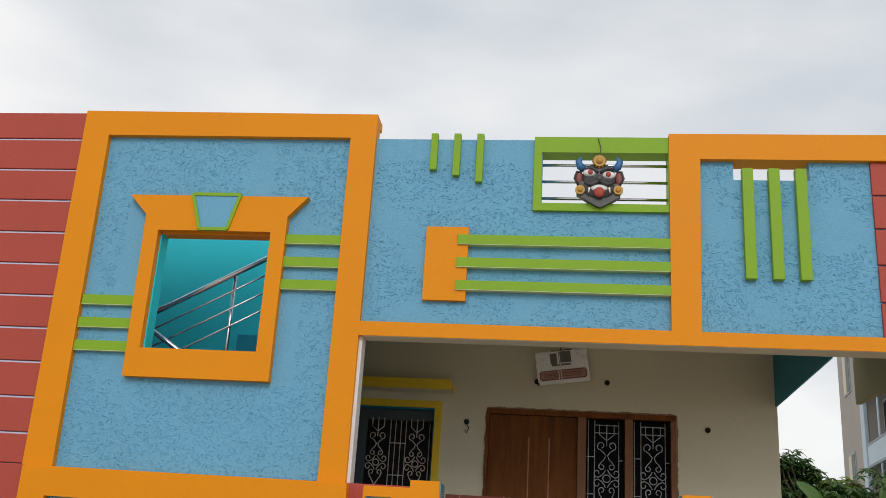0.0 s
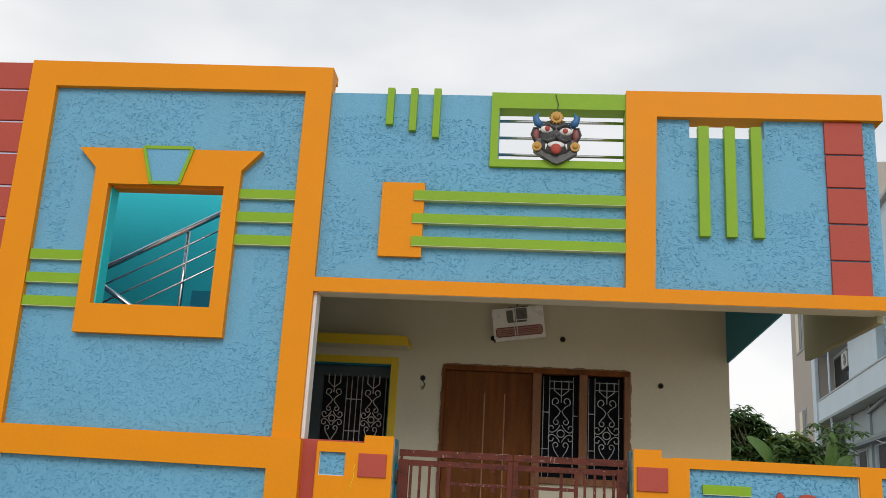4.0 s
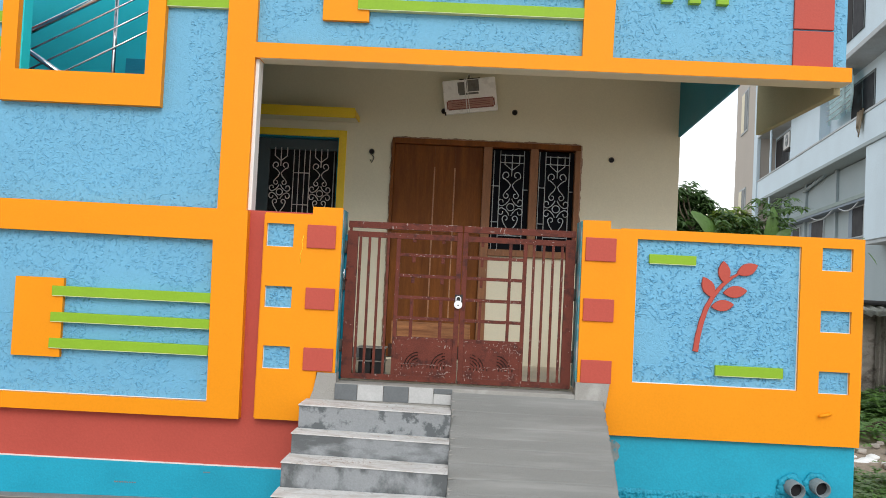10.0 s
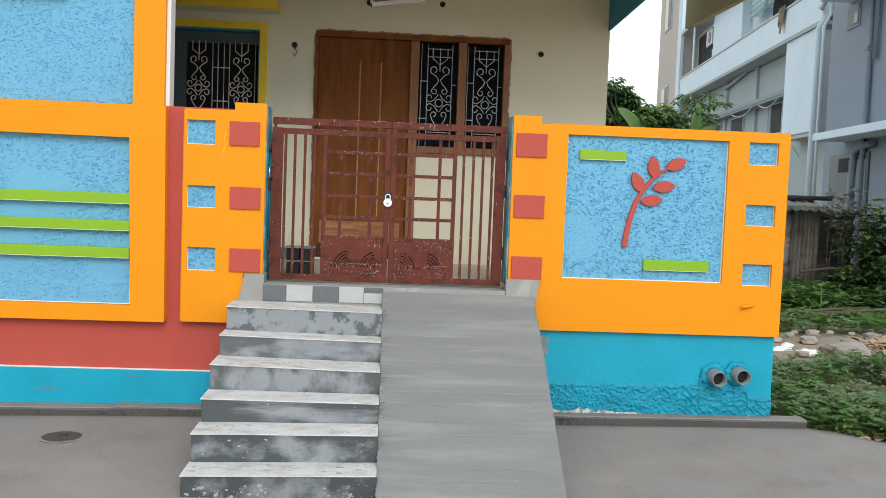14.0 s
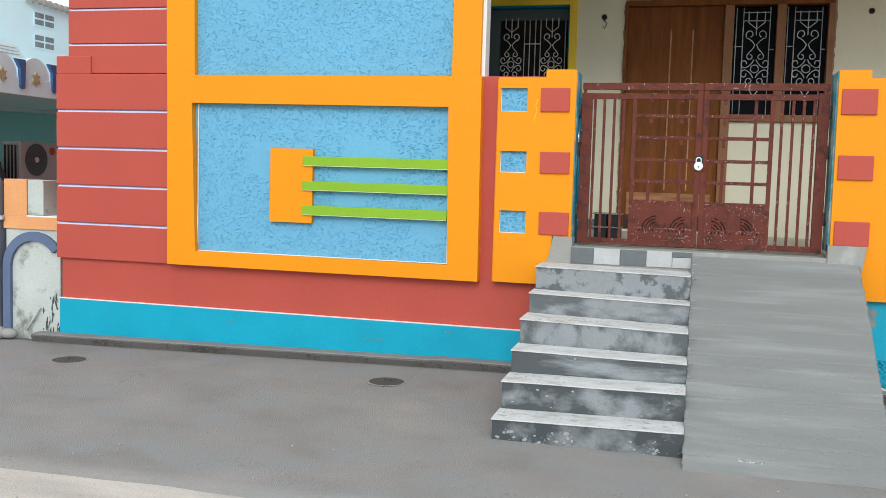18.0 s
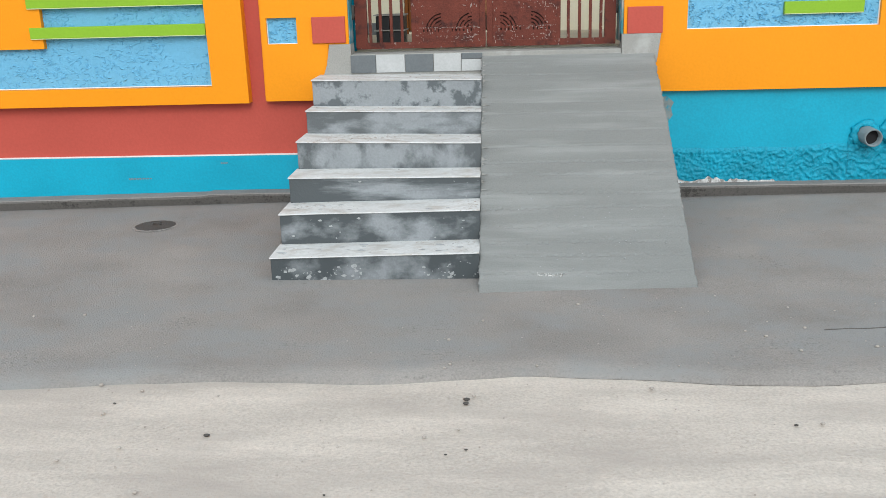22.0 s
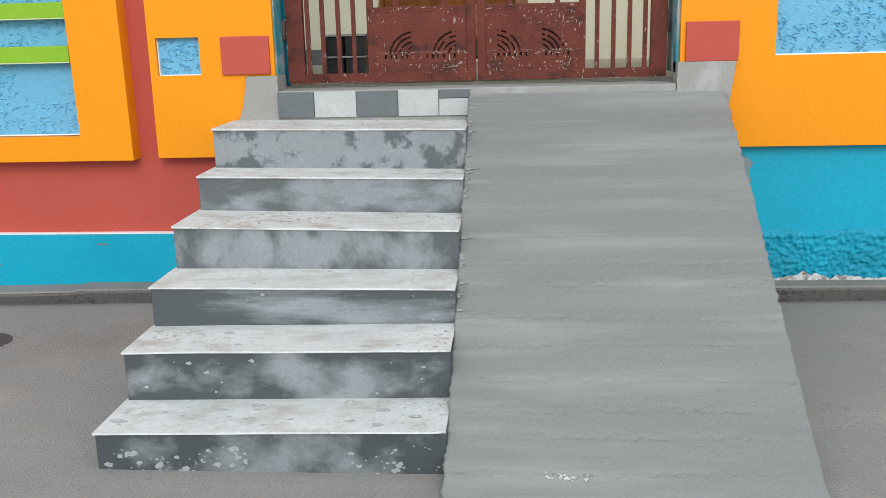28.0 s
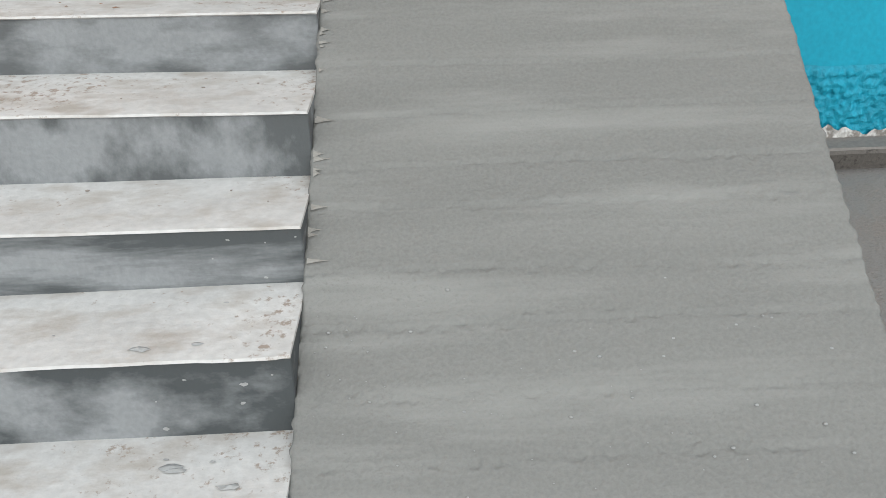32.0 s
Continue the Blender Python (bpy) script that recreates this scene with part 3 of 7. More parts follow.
part("panel_frame", framed([(-4.488, 0.787), (-1.657, 0.791), (-1.675, 2.445), (-4.497, 2.452)], [(-4.214, 0.917), (-1.918, 0.912), (-1.942, 2.199), (-4.257, 2.212)], -0.055, 0.06), ORANGE, wl, "raised orange frame")
quick("panel_inset", BLUE, wl, -4.27, -1.92, 0.015, 0.06, 0.90, 2.22, bevel=0.0, label="blue textured plaster inset")


def green_bar(name, parent, x0, x1, y0, y1, z0, z1):
    """A lime green bar with a paler strip along its under edge."""
    ob = quick(name, GREEN, parent, x0, x1, y0, y1, z0, z1, bevel=0.004, label="lime green bar")
    quick("pale_edge", PALE_EDGE, parent, x0 + 0.003, x1 - 0.003, y0 + 0.001, y1, z0 - 0.0045, z0 + 0.001, bevel=0.0)
    return ob


def comb(parent, x0, x1, z0, z1, bars, bx0, bx1, yf):
    """The orange block with notches and the three green bars that run out of it."""
    outline = [(x0, z0), (x1, z0)]
    for b0, b1 in bars[::-1]:
        outline += [(x1, b0), (x1 - 0.012, b0), (x1 - 0.012, b1), (x1, b1)]
    outline += [(x1, z1), (x0, z1)]
    part("block", prism(B(), outline, yf, yf + 0.07), ORANGE, parent, "orange notched block")
    for b0, b1 in bars:
        green_bar("bar", parent, bx0, bx1, yf - 0.018, yf + 0.06, b0, b1)


comb(wl, -3.515, -3.125, 1.205, 1.835, [(1.695, 1.772), (1.488, 1.562), (1.278, 1.355)], -3.21, -1.932, -0.03)

# ---- gate pillars ----
pl = thing("wall_gate_pillar_left", (-1.23, 0.1, 0.8), "orange gate pillar with blue insets and red tiles", "wall", kind="structure")
holes_l = [(-1.515, -1.30, 2.17, 2.355), (-1.505, -1.29, 1.685, 1.855), (-1.495, -1.28, 1.20, 1.38)]
part("facing", pierced(B(), -1.532, -1.19, 0.80, 2.438, -0.045, 0.0, holes_l), ORANGE, pl, "orange painted facing")
part("facing_edge", prism(B(), [(-1.19, 0.80), (-1.10, 0.80), (-1.075, 1.0), (-1.06, 1.19), (-0.915, 1.19), (-0.915, 2.50), (-1.155, 2.50), (-1.155, 2.438), (-1.19, 2.438)], -0.045, 0.0), ORANGE, pl, "orange painted facing")
part("core", prism(B(), [(-1.55, 0.80), (-1.06, 1.19), (-0.925, 1.19), (-0.925, 2.49), (-1.155, 2.49), (-1.155, 2.43), (-1.55, 2.43)], 0.004, 0.24), ORANGE, pl)
quick("jamb", JAMB, pl, -0.93, -0.908, -0.02, 0.26, 1.13, 2.49, bevel=0.003, label="worn turquoise jamb face")
for h in holes_l:
    quick("inset", BLUE_FINE, pl, h[0] - 0.004, h[1] + 0.004, -0.012, -0.002, h[2] - 0.004, h[3] + 0.004, bevel=0.0, label="blue textured inset")
for z0, z1, s in ((2.17, 2.355, 0.0), (1.685, 1.855, 0.012), (1.20, 1.38, 0.02)):
    quick("red_tile", RED, pl, -1.19 + s, -0.962 + s * 1.4, -0.062, -0.03, z0, z1, bevel=0.004, label="brick-red raised square")
part("sill_patch", prism(B(), [(-1.10, 0.98), (-0.90, 0.98), (-0.90, 1.19), (-1.05, 1.19), (-1.075, 1.05)], -0.07, 0.10), CEMENT, pl, "bare cement patch")

wr = thing("wall_right", (2.2, 0.1, 0.1), "orange compound wall with blue panel and turquoise base", "wall", kind="structure")
holes_r = [(1.43, 2.72, 1.234, 2.366), (2.885, 3.125, 2.185, 2.365), (2.885, 3.125, 1.70, 1.87), (2.885, 3.125, 1.22, 1.395)]
part("facing", pierced(B(), 1.30, 3.215, 0.815, 2.445, -0.045, 0.0, holes_r), ORANGE, wr, "orange painted facing")
part("facing_edge", prism(B(), [(1.30, 0.815), (1.30, 2.438), (1.215, 2.438), (1.215, 2.50), (0.995, 2.495), (1.0, 1.215), (1.20, 1.215), (1.20, 0.815)], -0.045, 0.0), ORANGE, wr, "orange painted facing")
quick("core", ORANGE, wr, 1.0, 3.21, 0.004, 0.20, 1.21, 2.435, bevel=0.006)
quick("end_post", ORANGE, wr, 1.0, 1.21, 0.004, 0.24, 2.435, 2.495, bevel=0.004)
quick("jamb", JAMB, wr, 0.985, 1.0, -0.02, 0.26, 1.16, 2.49, bevel=0.003, label="worn turquoise jamb face")
quick("base", TEAL, wr, 1.16, 3.205, 0.012, 0.21, -0.05, 1.22, bevel=0.008, label="turquoise painted base")


def lips(parent, h, y, w=0.010):
    """Thin white strips along the bottom and the sides of a sunk panel."""
    for x0, x1, z0, z1 in ((h[0], h[1], h[2], h[2] + w), (h[0], h[0] + w, h[2] + w, h[3]), (h[1] - w, h[1], h[2] + w, h[3])):
        quick("pale_lip", WHITE, parent, x0, x1, y, y + 0.012, z0, z1, bevel=0.0)


for h in holes_l:
    lips(pl, h, -0.022, 0.004)
lips(wl, (-4.222, -1.93, 0.916, 2.205), -0.002, 0.006)
for i, h in enumerate(holes_r):
    lips(wr, h, -0.018, 0.006 if i == 0 else 0.004)
    quick("panel_inset" if i == 0 else "inset", BLUE_FINE, wr, h[0] - 0.004, h[1] + 0.004, -0.008, 0.002, h[2] - 0.004, h[3] + 0.004, bevel=0.0, label="blue textured inset")
for z0, z1 in ((2.175, 2.36), (1.70, 1.878), (1.215, 1.395)):
    quick("red_tile", RED, wr, 1.022, 1.262, -0.062, -0.03, z0, z1, bevel=0.004, label="brick-red raised square")
part("sill_patch", prism(B(), [(0.985, 1.02), (1.225, 1.02), (1.235, 1.10), (1.25, 1.215), (0.985, 1.215)], -0.08, 0.06), CEMENT, wr, "bare cement patch")
for x0, x1, z0, z1 in ((1.53, 1.90, 2.18, 2.252), (2.08, 2.61, 1.322, 1.402)):
    green_bar("bar", wr, x0, x1, -0.04, 0.0, z0, z1)


def stem_mesh():
    bm = B()
    pts = [(1.92, 1.50), (1.935, 1.62), (1.96, 1.74), (1.995, 1.85), (2.045, 1.945), (2.11, 2.03), (2.19, 2.10), (2.25, 2.135)]
    half = [0.021, 0.020, 0.019, 0.018, 0.016, 0.014, 0.011, 0.007]
    left, right = [], []
    for i, (x, z) in enumerate(pts):
        a, b = pts[max(i - 1, 0)], pts[min(i + 1, len(pts) - 1)]
        d = Vector((b[0] - a[0], b[1] - a[1])).normalized()
        left.append((x - d.y * half[i], z + d.x * half[i]))
        right.append((x + d.y * half[i], z - d.x * half[i]))
    return prism(bm, left + right[::-1], -0.035, 0.0, bevel=0.003)


part("stem", stem_mesh(), RED, wr, "brick-red moulded stem")


def leaf_relief(x, z, length, width, angle):
    pts = [(length * (s - 0.5), width / 2 * math.sin(math.pi * s) ** 0.8) for s in steps_of(0, 1, 10)]
    pts += [(a, -b) for a, b in pts[-2:0:-1]]
    c, s = math.cos(radians(angle)), math.sin(radians(angle))
    return prism(B(), [(x + c * a - s * b, z + s * a + c * b) for a, b in pts], -0.036, 0.0, bevel=0.003)


for x, z, length, width, angle in ((2.125, 2.135, 0.18, 0.095, 96), (2.005, 2.01, 0.185, 0.095, 118), (2.305, 2.165, 0.18, 0.095, 25), (2.215, 1.985, 0.19, 0.095, 8), (2.12, 1.872, 0.18, 0.09, 8)):
    part("leaf", leaf_relief(x, z, length, width, angle), RED, wr, "brick-red moulded leaf")
bm = B()
tube(bm, [(2.985, 0.0, 1.065), (2.98, -0.05, 1.066), (2.955, -0.07, 1.062), (2.885, -0.08, 1.05)], [0.013, 0.013, 0.013, 0.011], 8)
part("wall_hook", bm, ORANGE, wr, "painted-over pipe stub")


def rough_band():
    """The coarse plaster at the wall's foot, with an uneven upper edge."""
    bm = B()
    nx, nz = 300, 40
    rows = []
    for i in range(nx + 1):
        x = 1.16 + (3.2 - 1.16) * i / nx
        top = 0.40 + 0.035 * noise.noise((x * 2.2, 0, 1)) + 0.015 * noise.noise((x * 9, 0, 2)) - 0.13 * max(0, (x - 2.55)) + (0.14 if 2.6 < x < 3.0 else 0) * 0.5
        col = []
        for k in range(nz + 1):
            s = k / nz
            z = 0.10 + (top - 0.10) * s
            u = 0.03 * noise.noise((x * 13, z * 13, 5))
            ridge = max(0.0, 1 - abs(noise.noise(((x + u) * 17, (z - u) * 21, 0))) * 5.5)
            far = min(max((x - 1.9) / 0.6, 0.0), 1.0)
            d = (0.006 + 0.011 * far) * ridge + 0.008 * noise.noise((x * 9, z * 11, 3)) + (0.016 - 0.010 * far) * noise.noise((x * 55, z * 55, 8)) + 0.009
            fade = min(1.0, (1 - s) * 12)
            col.append(bm.verts.new((x, 0.010 - max(d, 0.0) * fade - 0.003 * fade, z)))
        rows.append(col)
    for a, b in zip(rows, rows[1:]):
        for k in range(nz):
            bm.faces.new((a[k], b[k], b[k + 1], a[k + 1])).smooth = True
    return bm


part("rough_plaster", rough_band(), TEAL_ROUGH, wr, "coarse flaking turquoise plaster")


def lime_strip():
    bm = B()
    rows = []
    for i in range(161):
        x = 1.19 + 2.0 * i / 160
        h = 0.050 * max(0.0, min(1.0, (2.35 - x) / 0.5)) + 0.018
        h *= 0.75 + 0.5 * noise.noise((x * 7, 0, 0)) + 0.3 * noise.noise((x * 31, 0, 0))
        h = max(h, 0.004)
        rows.append([bm.verts.new((x, -0.016 + 0.010 * noise.noise((x * 40, k, 0)), 0.125 + h * k / 4)) for k in range(5)])
    for p, q in zip(rows, rows[1:]):
        for k in range(4):
            bm.faces.new((p[k], q[k], q[k + 1], p[k + 1]))
    return bm


LIME = mat("white_lime_mortar", (0.56, 0.55, 0.53), 0.9, 0.25, 20, 0.9, 60, stain=(0.25, 0.23, 0.21), stain_at=(0.48, 0.58), stain_scale=22)
part("lime_patch", lime_strip(), LIME, wr, "chipped white lime mortar")
# white strip paints the highlight line along the band's upper edge
quick("base_lip", WHITE, wl, -5.65, -1.08, 0.012, 0.05, 0.401, 0.408, bevel=0.0, label="pale upper edge of the base band")
part("paint_scratch", tube(B(), [(-1.215, -0.047, 2.27), (-1.23, -0.047, 2.22), (-1.22, -0.047, 2.17), (-1.24, -0.047, 2.11), (-1.232, -0.047, 2.05)], 0.0028, 5), YELLOW, pl, "pale scratch in the paint")
for x, z, w in ((-2.55, 0.235, 0.16), (-3.9, 0.30, 0.05), (-1.9, 0.345, 0.05)):
    bm = B()
    for k in range(9):
        q = w * (k / 8 - 0.5)
        prism(bm, [(x + q - w * 0.05, z + 0.02 * q), (x + q + w * 0.05, z + 0.02 * q - 0.004), (x + q + w * 0.045, z + 0.004 + 0.006 * abs(noise.noise((k * 1.7, x, 0)))), (x + q - w * 0.04, z + 0.007)], 0.0125, 0.016)
    part("paint_scuff", bm, LIT_TOP_AND_SCUFF, wl, "pale scuff in the turquoise paint")
STAINED = mat("half_painted_cement", (0.20, 0.235, 0.23), 0.8, 0.2, 12, 0.4, 60, stain=(0.02, 0.26, 0.35), stain_at=(0.48, 0.6), stain_scale=16)
bm = B()
prism(bm, [(1.20, 0.60), (1.25, 0.585), (1.33, 0.59), (1.365, 0.64), (1.35, 0.69), (1.37, 0.73), (1.32, 0.775), (1.27, 0.765), (1.225, 0.79), (1.20, 0.77)], 0.008, 0.02)
part("bare_patch", bm, STAINED, wr, "bare cement where paint flaked")

# ---- upper front ----
fu = thing("wall_upper_left", (-3.5, 0.1, 2.45), "blue plaster house front with orange frame and red courses", "wall", kind="structure")
WIN = (-3.645, -2.585, 3.51, 4.605)
part("blue_wall", pierced(B(), -4.52, -1.72, 2.45, 5.78, 0.06, 0.20, [WIN]), BLUE, fu, "blue textured plaster")
part("frame", framed([(-4.535, 2.453), (-1.70, 2.448), (-1.70, 5.782), (-4.56, 5.810)], [(-4.262, 2.458), (-1.935, 2.4535), (-1.938, 5.545), (-4.298, 5.558)], 0.0, 0.06), ORANGE, fu, "wide orange frame")
part("frame_cap", prism(B(), [(-4.55, 5.70), (-1.70, 5.70), (-1.70, 5.782), (-4.56, 5.810)], 0.062, 0.24), ORANGE, fu)
quick("frame_side", ORANGE, fu, -1.72, -1.701, 0.0605, 0.16, 3.82, 5.698, bevel=0.0)
quick("reveal", WHITE, fu, -1.718, -1.672, 0.05, 0.20, 2.43, 3.70, bevel=0.004, label="white plaster reveal")
quick("groove_backing", GROOVE, fu, -5.54, -4.54, 0.045, 0.20, 2.46, 5.79, bevel=0.0, label="blue-grey groove paint")
zs = [2.462, 2.728, 3.041, 3.353, 3.662, 3.963, 4.265, 4.569, 4.886, 5.198, 5.515, 5.804]
for a, b in zip(zs, zs[1:]):
    quick("course", RED, fu, -5.555, -4.547, 0.02, 0.21, a + 0.011, b - 0.011, bevel=0.006)
    quick("joint_line", LILAC, fu, -5.545, -4.548, 0.03, 0.06, a - 0.010, a + 0.003, bevel=0.0)


def window_surround():
    bm = B()
    w = WIN
    prism(bm, [(-3.765, 3.255), (-2.445, 3.255), (w[1], w[2]), (w[0], w[2])], -0.015, 0.06)
    prism(bm, [(-2.445, 3.255), (-2.445, 4.755), (w[1], w[3]), (w[1], w[2])], -0.015, 0.06)
    prism(bm, [(-3.765, 3.255), (w[0], w[2]), (w[0], w[3]), (-3.785, 4.755)], -0.015, 0.06)
    prism(bm, [(-3.785, 4.755), (w[0], w[3]), (w[1], w[3]), (-2.445, 4.755), (-2.27, 4.945), (-3.965, 4.945)], -0.015, 0.06)
    return bm


part("window_surround", window_surround(), ORANGE, fu, "orange surround with flared head")
quick("window_lining", TEAL_STAIR, fu, WIN[0] - 0.004, WIN[0] + 0.012, 0.061, 0.205, WIN[2], WIN[3], bevel=0.0)
quick("window_lining", ORANGE, fu, WIN[1] - 0.012, WIN[1] + 0.004, 0.061, 0.205, WIN[2], WIN[3], bevel=0.0)
quick("window_lining", ORANGE, fu, WIN[0], WIN[1], 0.061, 0.205, WIN[3] - 0.012, WIN[3] + 0.004, bevel=0.0)
quick("window_lining", ORANGE, fu, WIN[0], WIN[1], 0.061, 0.205, WIN[2] - 0.004, WIN[2] + 0.010, bevel=0.0)
key = [(-3.355, 4.955), (-2.905, 4.955), (-2.995, 4.62), (-3.255, 4.62)]
for a, b in ((0, 1), (1, 2), (2, 3), (3, 0)):
    bm = B()
    (x0, z0), (x1, z1) = key[a], key[b]
    n2 = Vector((-(z1 - z0), x1 - x0)).normalized() * 0.015
    prism(bm, [(x0 - n2.x, z0 - n2.y), (x1 - n2.x, z1 - n2.y), (x1 + n2.x, z1 + n2.y), (x0 + n2.x, z0 + n2.y)], -0.030 - 0.0015 * a, -0.008 - 0.001 * a)
    part("keystone_edge", bm, GREEN, fu, "lime green edge")
part("keystone", prism(B(), [(-3.345, 4.945), (-2.915, 4.945), (-3.0, 4.63), (-3.25, 4.63)], -0.021, -0.010), BLUE, fu, "blue textured keystone")
for z0, z1 in ((4.505, 4.60), (4.29, 4.39), (4.08, 4.18)):
    green_bar("bar", fu, -2.452, -1.937, 0.012, 0.07, z0 + 0.008, z1 - 0.004)
for z0, z1 in ((3.89, 3.99), (3.68, 3.78), (3.47, 3.57)):
    green_bar("bar", fu, -4.273, -3.768, 0.012, 0.07, z0 + 0.008, z1 - 0.004)

pp = thing("wall_parapet", (0.5, 0.1, 3.7), "blue plaster terrace parapet with orange framing over the porch", "wall", kind="structure")
OPEN = (-0.17, 0.945, 4.94, 5.42)
part("blue_wall", pierced(B(), -1.70, 0.95, 3.81, 5.56, 0.06, 0.19, [(OPEN[0], 0.96, OPEN[2], 5.57)]), BLUE, pp, "blue textured plaster")
NOTCH = (1.49, 2.13, 5.195, 5.40)
part("blue_wall", pierced(B(), 1.17, 3.06, 3.80, 5.38, 0.06, 0.19, [NOTCH]), BLUE, pp, "blue textured plaster")
part("beam", prism(B(), [(-1.699, 3.69), (3.085, 3.70), (3.085, 3.815), (-1.70, 3.815)], -0.005, 0.20), ORANGE, pp, "orange beam")
part("soffit", prism(B(), [(-1.66, 3.686), (3.083, 3.696), (3.083, 3.6995), (-1.66, 3.6895)], 0.004, 0.198), CREAM, pp, "cream plaster soffit")
part("post_and_coping", prism(B(), [(0.937, 3.815), (1.18, 3.815), (1.203, 5.365), (3.115, 5.365), (3.115, 5.605), (0.937, 5.605)], 0.0, 0.22), ORANGE, pp, "orange post and coping beam")
part("green_frame", pierced(B(), -0.245, 0.936, 4.87, 5.575, 0.02, 0.20, [(-0.175, 0.93, 4.94, 5.425)]), GREEN, pp, "lime green frame")
for z in (5.335, 5.175, 5.015):
    part("rail", tube(B(), [(-0.19, 0.11, z), (0.94, 0.11, z)], 0.014, 8), STEEL, pp, "brushed steel rail")
comb(pp, -1.172, -0.797, 4.025, 4.695, [(4.535, 4.622), (4.328, 4.412), (4.122, 4.205)], -0.89, 0.937, 0.01)
for x, z0 in ((-1.155, 5.245), (-0.945, 5.19), (-0.735, 5.13)):
    quick("short_bar", GREEN, pp, x - 0.032, x + 0.032, 0.01, 0.075, z0, 5.60, label="lime green bar")
for x in (1.60, 1.822, 2.045):
    quick("tall_bar", GREEN, pp, x - 0.046, x + 0.046, 0.0, 0.075, 4.285, 5.285, label="lime green bar")
for a, b in ((5.065, 5.36), (4.765, 5.05), (4.445, 4.75), (4.125, 4.43), (3.817, 4.11)):
    quick("red_tile", RED, pp, 2.628, 2.948, 0.035, 0.08, a, b, bevel=0.005, label="brick-red raised square")
quick("return_beam", OLIVE, pp, 3.03, 3.085, 0.222, 2.25, 3.64, 4.6, bevel=0.004, label="olive side of the parapet return")

# ---- trowel marks in the blue plaster ----
def trowel_marks(parent, rects, holes, y, per_m2, seed, long=0.040, high=0.0090, gather=2.2, least=-0.45):
    """Short curved ridges pressed into the coat, lying this way and that."""
    rnd4 = random.Random(seed)
    bm = B()
    for x0, x1, z0, z1 in rects:
        for _ in range(int((x1 - x0) * (z1 - z0) * per_m2)):
            x, z = rnd4.uniform(x0 + 0.012, x1 - 0.012), rnd4.uniform(z0 + 0.012, z1 - 0.012)
            if noise.noise((x * gather, z * gather, seed)) < least + 0.12 * rnd4.random() or any(a - 0.02 < x < b + 0.02 and c - 0.02 < z < d + 0.02 for a, b, c, d in holes):
                continue
            turn = rnd4.choice((0.0, 0.0, 1.57)) + rnd4.gauss(0, 0.5)
            bend = rnd4.gauss(0, 1.1)
            half = long * (0.35 + 0.65 * rnd4.random()) / 2
            w = 0.0042 + 0.0042 * rnd4.random()
            h = high * (0.65 + 0.5 * rnd4.random())
            rows = []
            px, pz = x - half * math.cos(turn), z - half * math.sin(turn)
            for k in range(4):
                a = turn + bend * (k - 1.5) * 0.6
                px, pz = (px, pz) if k == 0 else (px + half * 0.67 * math.cos(a), pz + half * 0.67 * math.sin(a))
                f = (0.35, 1.0, 0.9, 0.3)[k]
                nx2, nz2 = -math.sin(a) * w * (0.5 + f / 2), math.cos(a) * w * (0.5 + f / 2)
                rows.append([bm.verts.new(p) for p in ((px - nx2, y + 0.0005, pz - nz2), (px, y - h * f, pz), (px + nx2, y + 0.0005, pz + nz2))])
            for a, b in zip(rows, rows[1:]):
                bm.faces.new((a[0], b[0], b[1], a[1]))
                bm.faces.new((a[1], b[1], b[2], a[2]))
    bmesh.ops.recalc_face_normals(bm, faces=bm.faces)
    return bm


def marks(parent, material, bm):
    tagged(part("trowel_texture", bm, material, parent, "short pressed strokes in the blue plaster"), kind="stuff")


marks(fu, BLUE, trowel_marks(fu, [(-4.27, -1.94, 2.45, 5.54)], [(-3.97, -2.27, 3.255, 4.945)], 0.06, 1250, 1, 0.038, 0.0055, 2.0, -0.35))
marks(pp, BLUE, trowel_marks(pp, [(-1.69, 0.93, 3.82, 4.92), (-1.69, OPEN[0] - 0.02, 4.93, 5.36), (1.19, 3.05, 3.82, 5.36)], [NOTCH], 0.06, 1250, 2, 0.038, 0.0055, 2.0, -0.35))
marks(wl, BLUE, trowel_marks(wl, [(-4.25, -1.935, 0.915, 2.20)], [], 0.015, 1350, 3, 0.038, 0.0062, 2.0, -0.38))
marks(wr, BLUE_FINE, trowel_marks(wr, [holes_r[0]], [], -0.008, 1500, 4, 0.036, 0.0085))
for i, h in enumerate(holes_r[1:]):
    marks(wr, BLUE_FINE, trowel_marks(wr, [h], [], -0.008, 1800, 5 + i, 0.032, 0.008))
for i, h in enumerate(holes_l):
    marks(pl, BLUE_FINE, trowel_marks(pl, [h], [], -0.012, 1800, 9 + i, 0.032, 0.008))

# ---- porch ----
pw = thing("wall_porch", (0.0, 2.4, 1.1), "cream painted porch wall with door and two windows", "wall", kind="structure")
WINL = (-2.20, -1.305, 2.15, 3.43)
part("plaster", pierced(B(), -2.45, 2.275, 0.9, 4.45, 2.35, 2.58, [(-0.735, 0.315, 1.15, 3.45), (0.315, 1.235, 2.26, 3.45), WINL]), CREAM, pw)
quick("side_wall", CREAM, pw, 2.08, 2.275, 2.58, 9.0, -0.1, 4.45, bevel=0.0)
quick("stair_wall", TEAL_STAIR, pw, -5.4, -2.46, 1.90, 2.0, 0.0, 5.25, bevel=0.0, label="teal painted stairwell wall")
quick("left_wall", RED, pw, -5.55, -5.40, 0.22, 9.0, 0.0, 5.0, bevel=0.0)
quick("back_wall", CREAM, pw, -5.55, 2.275, 9.0, 9.2, -0.1, 4.45, bevel=0.0)
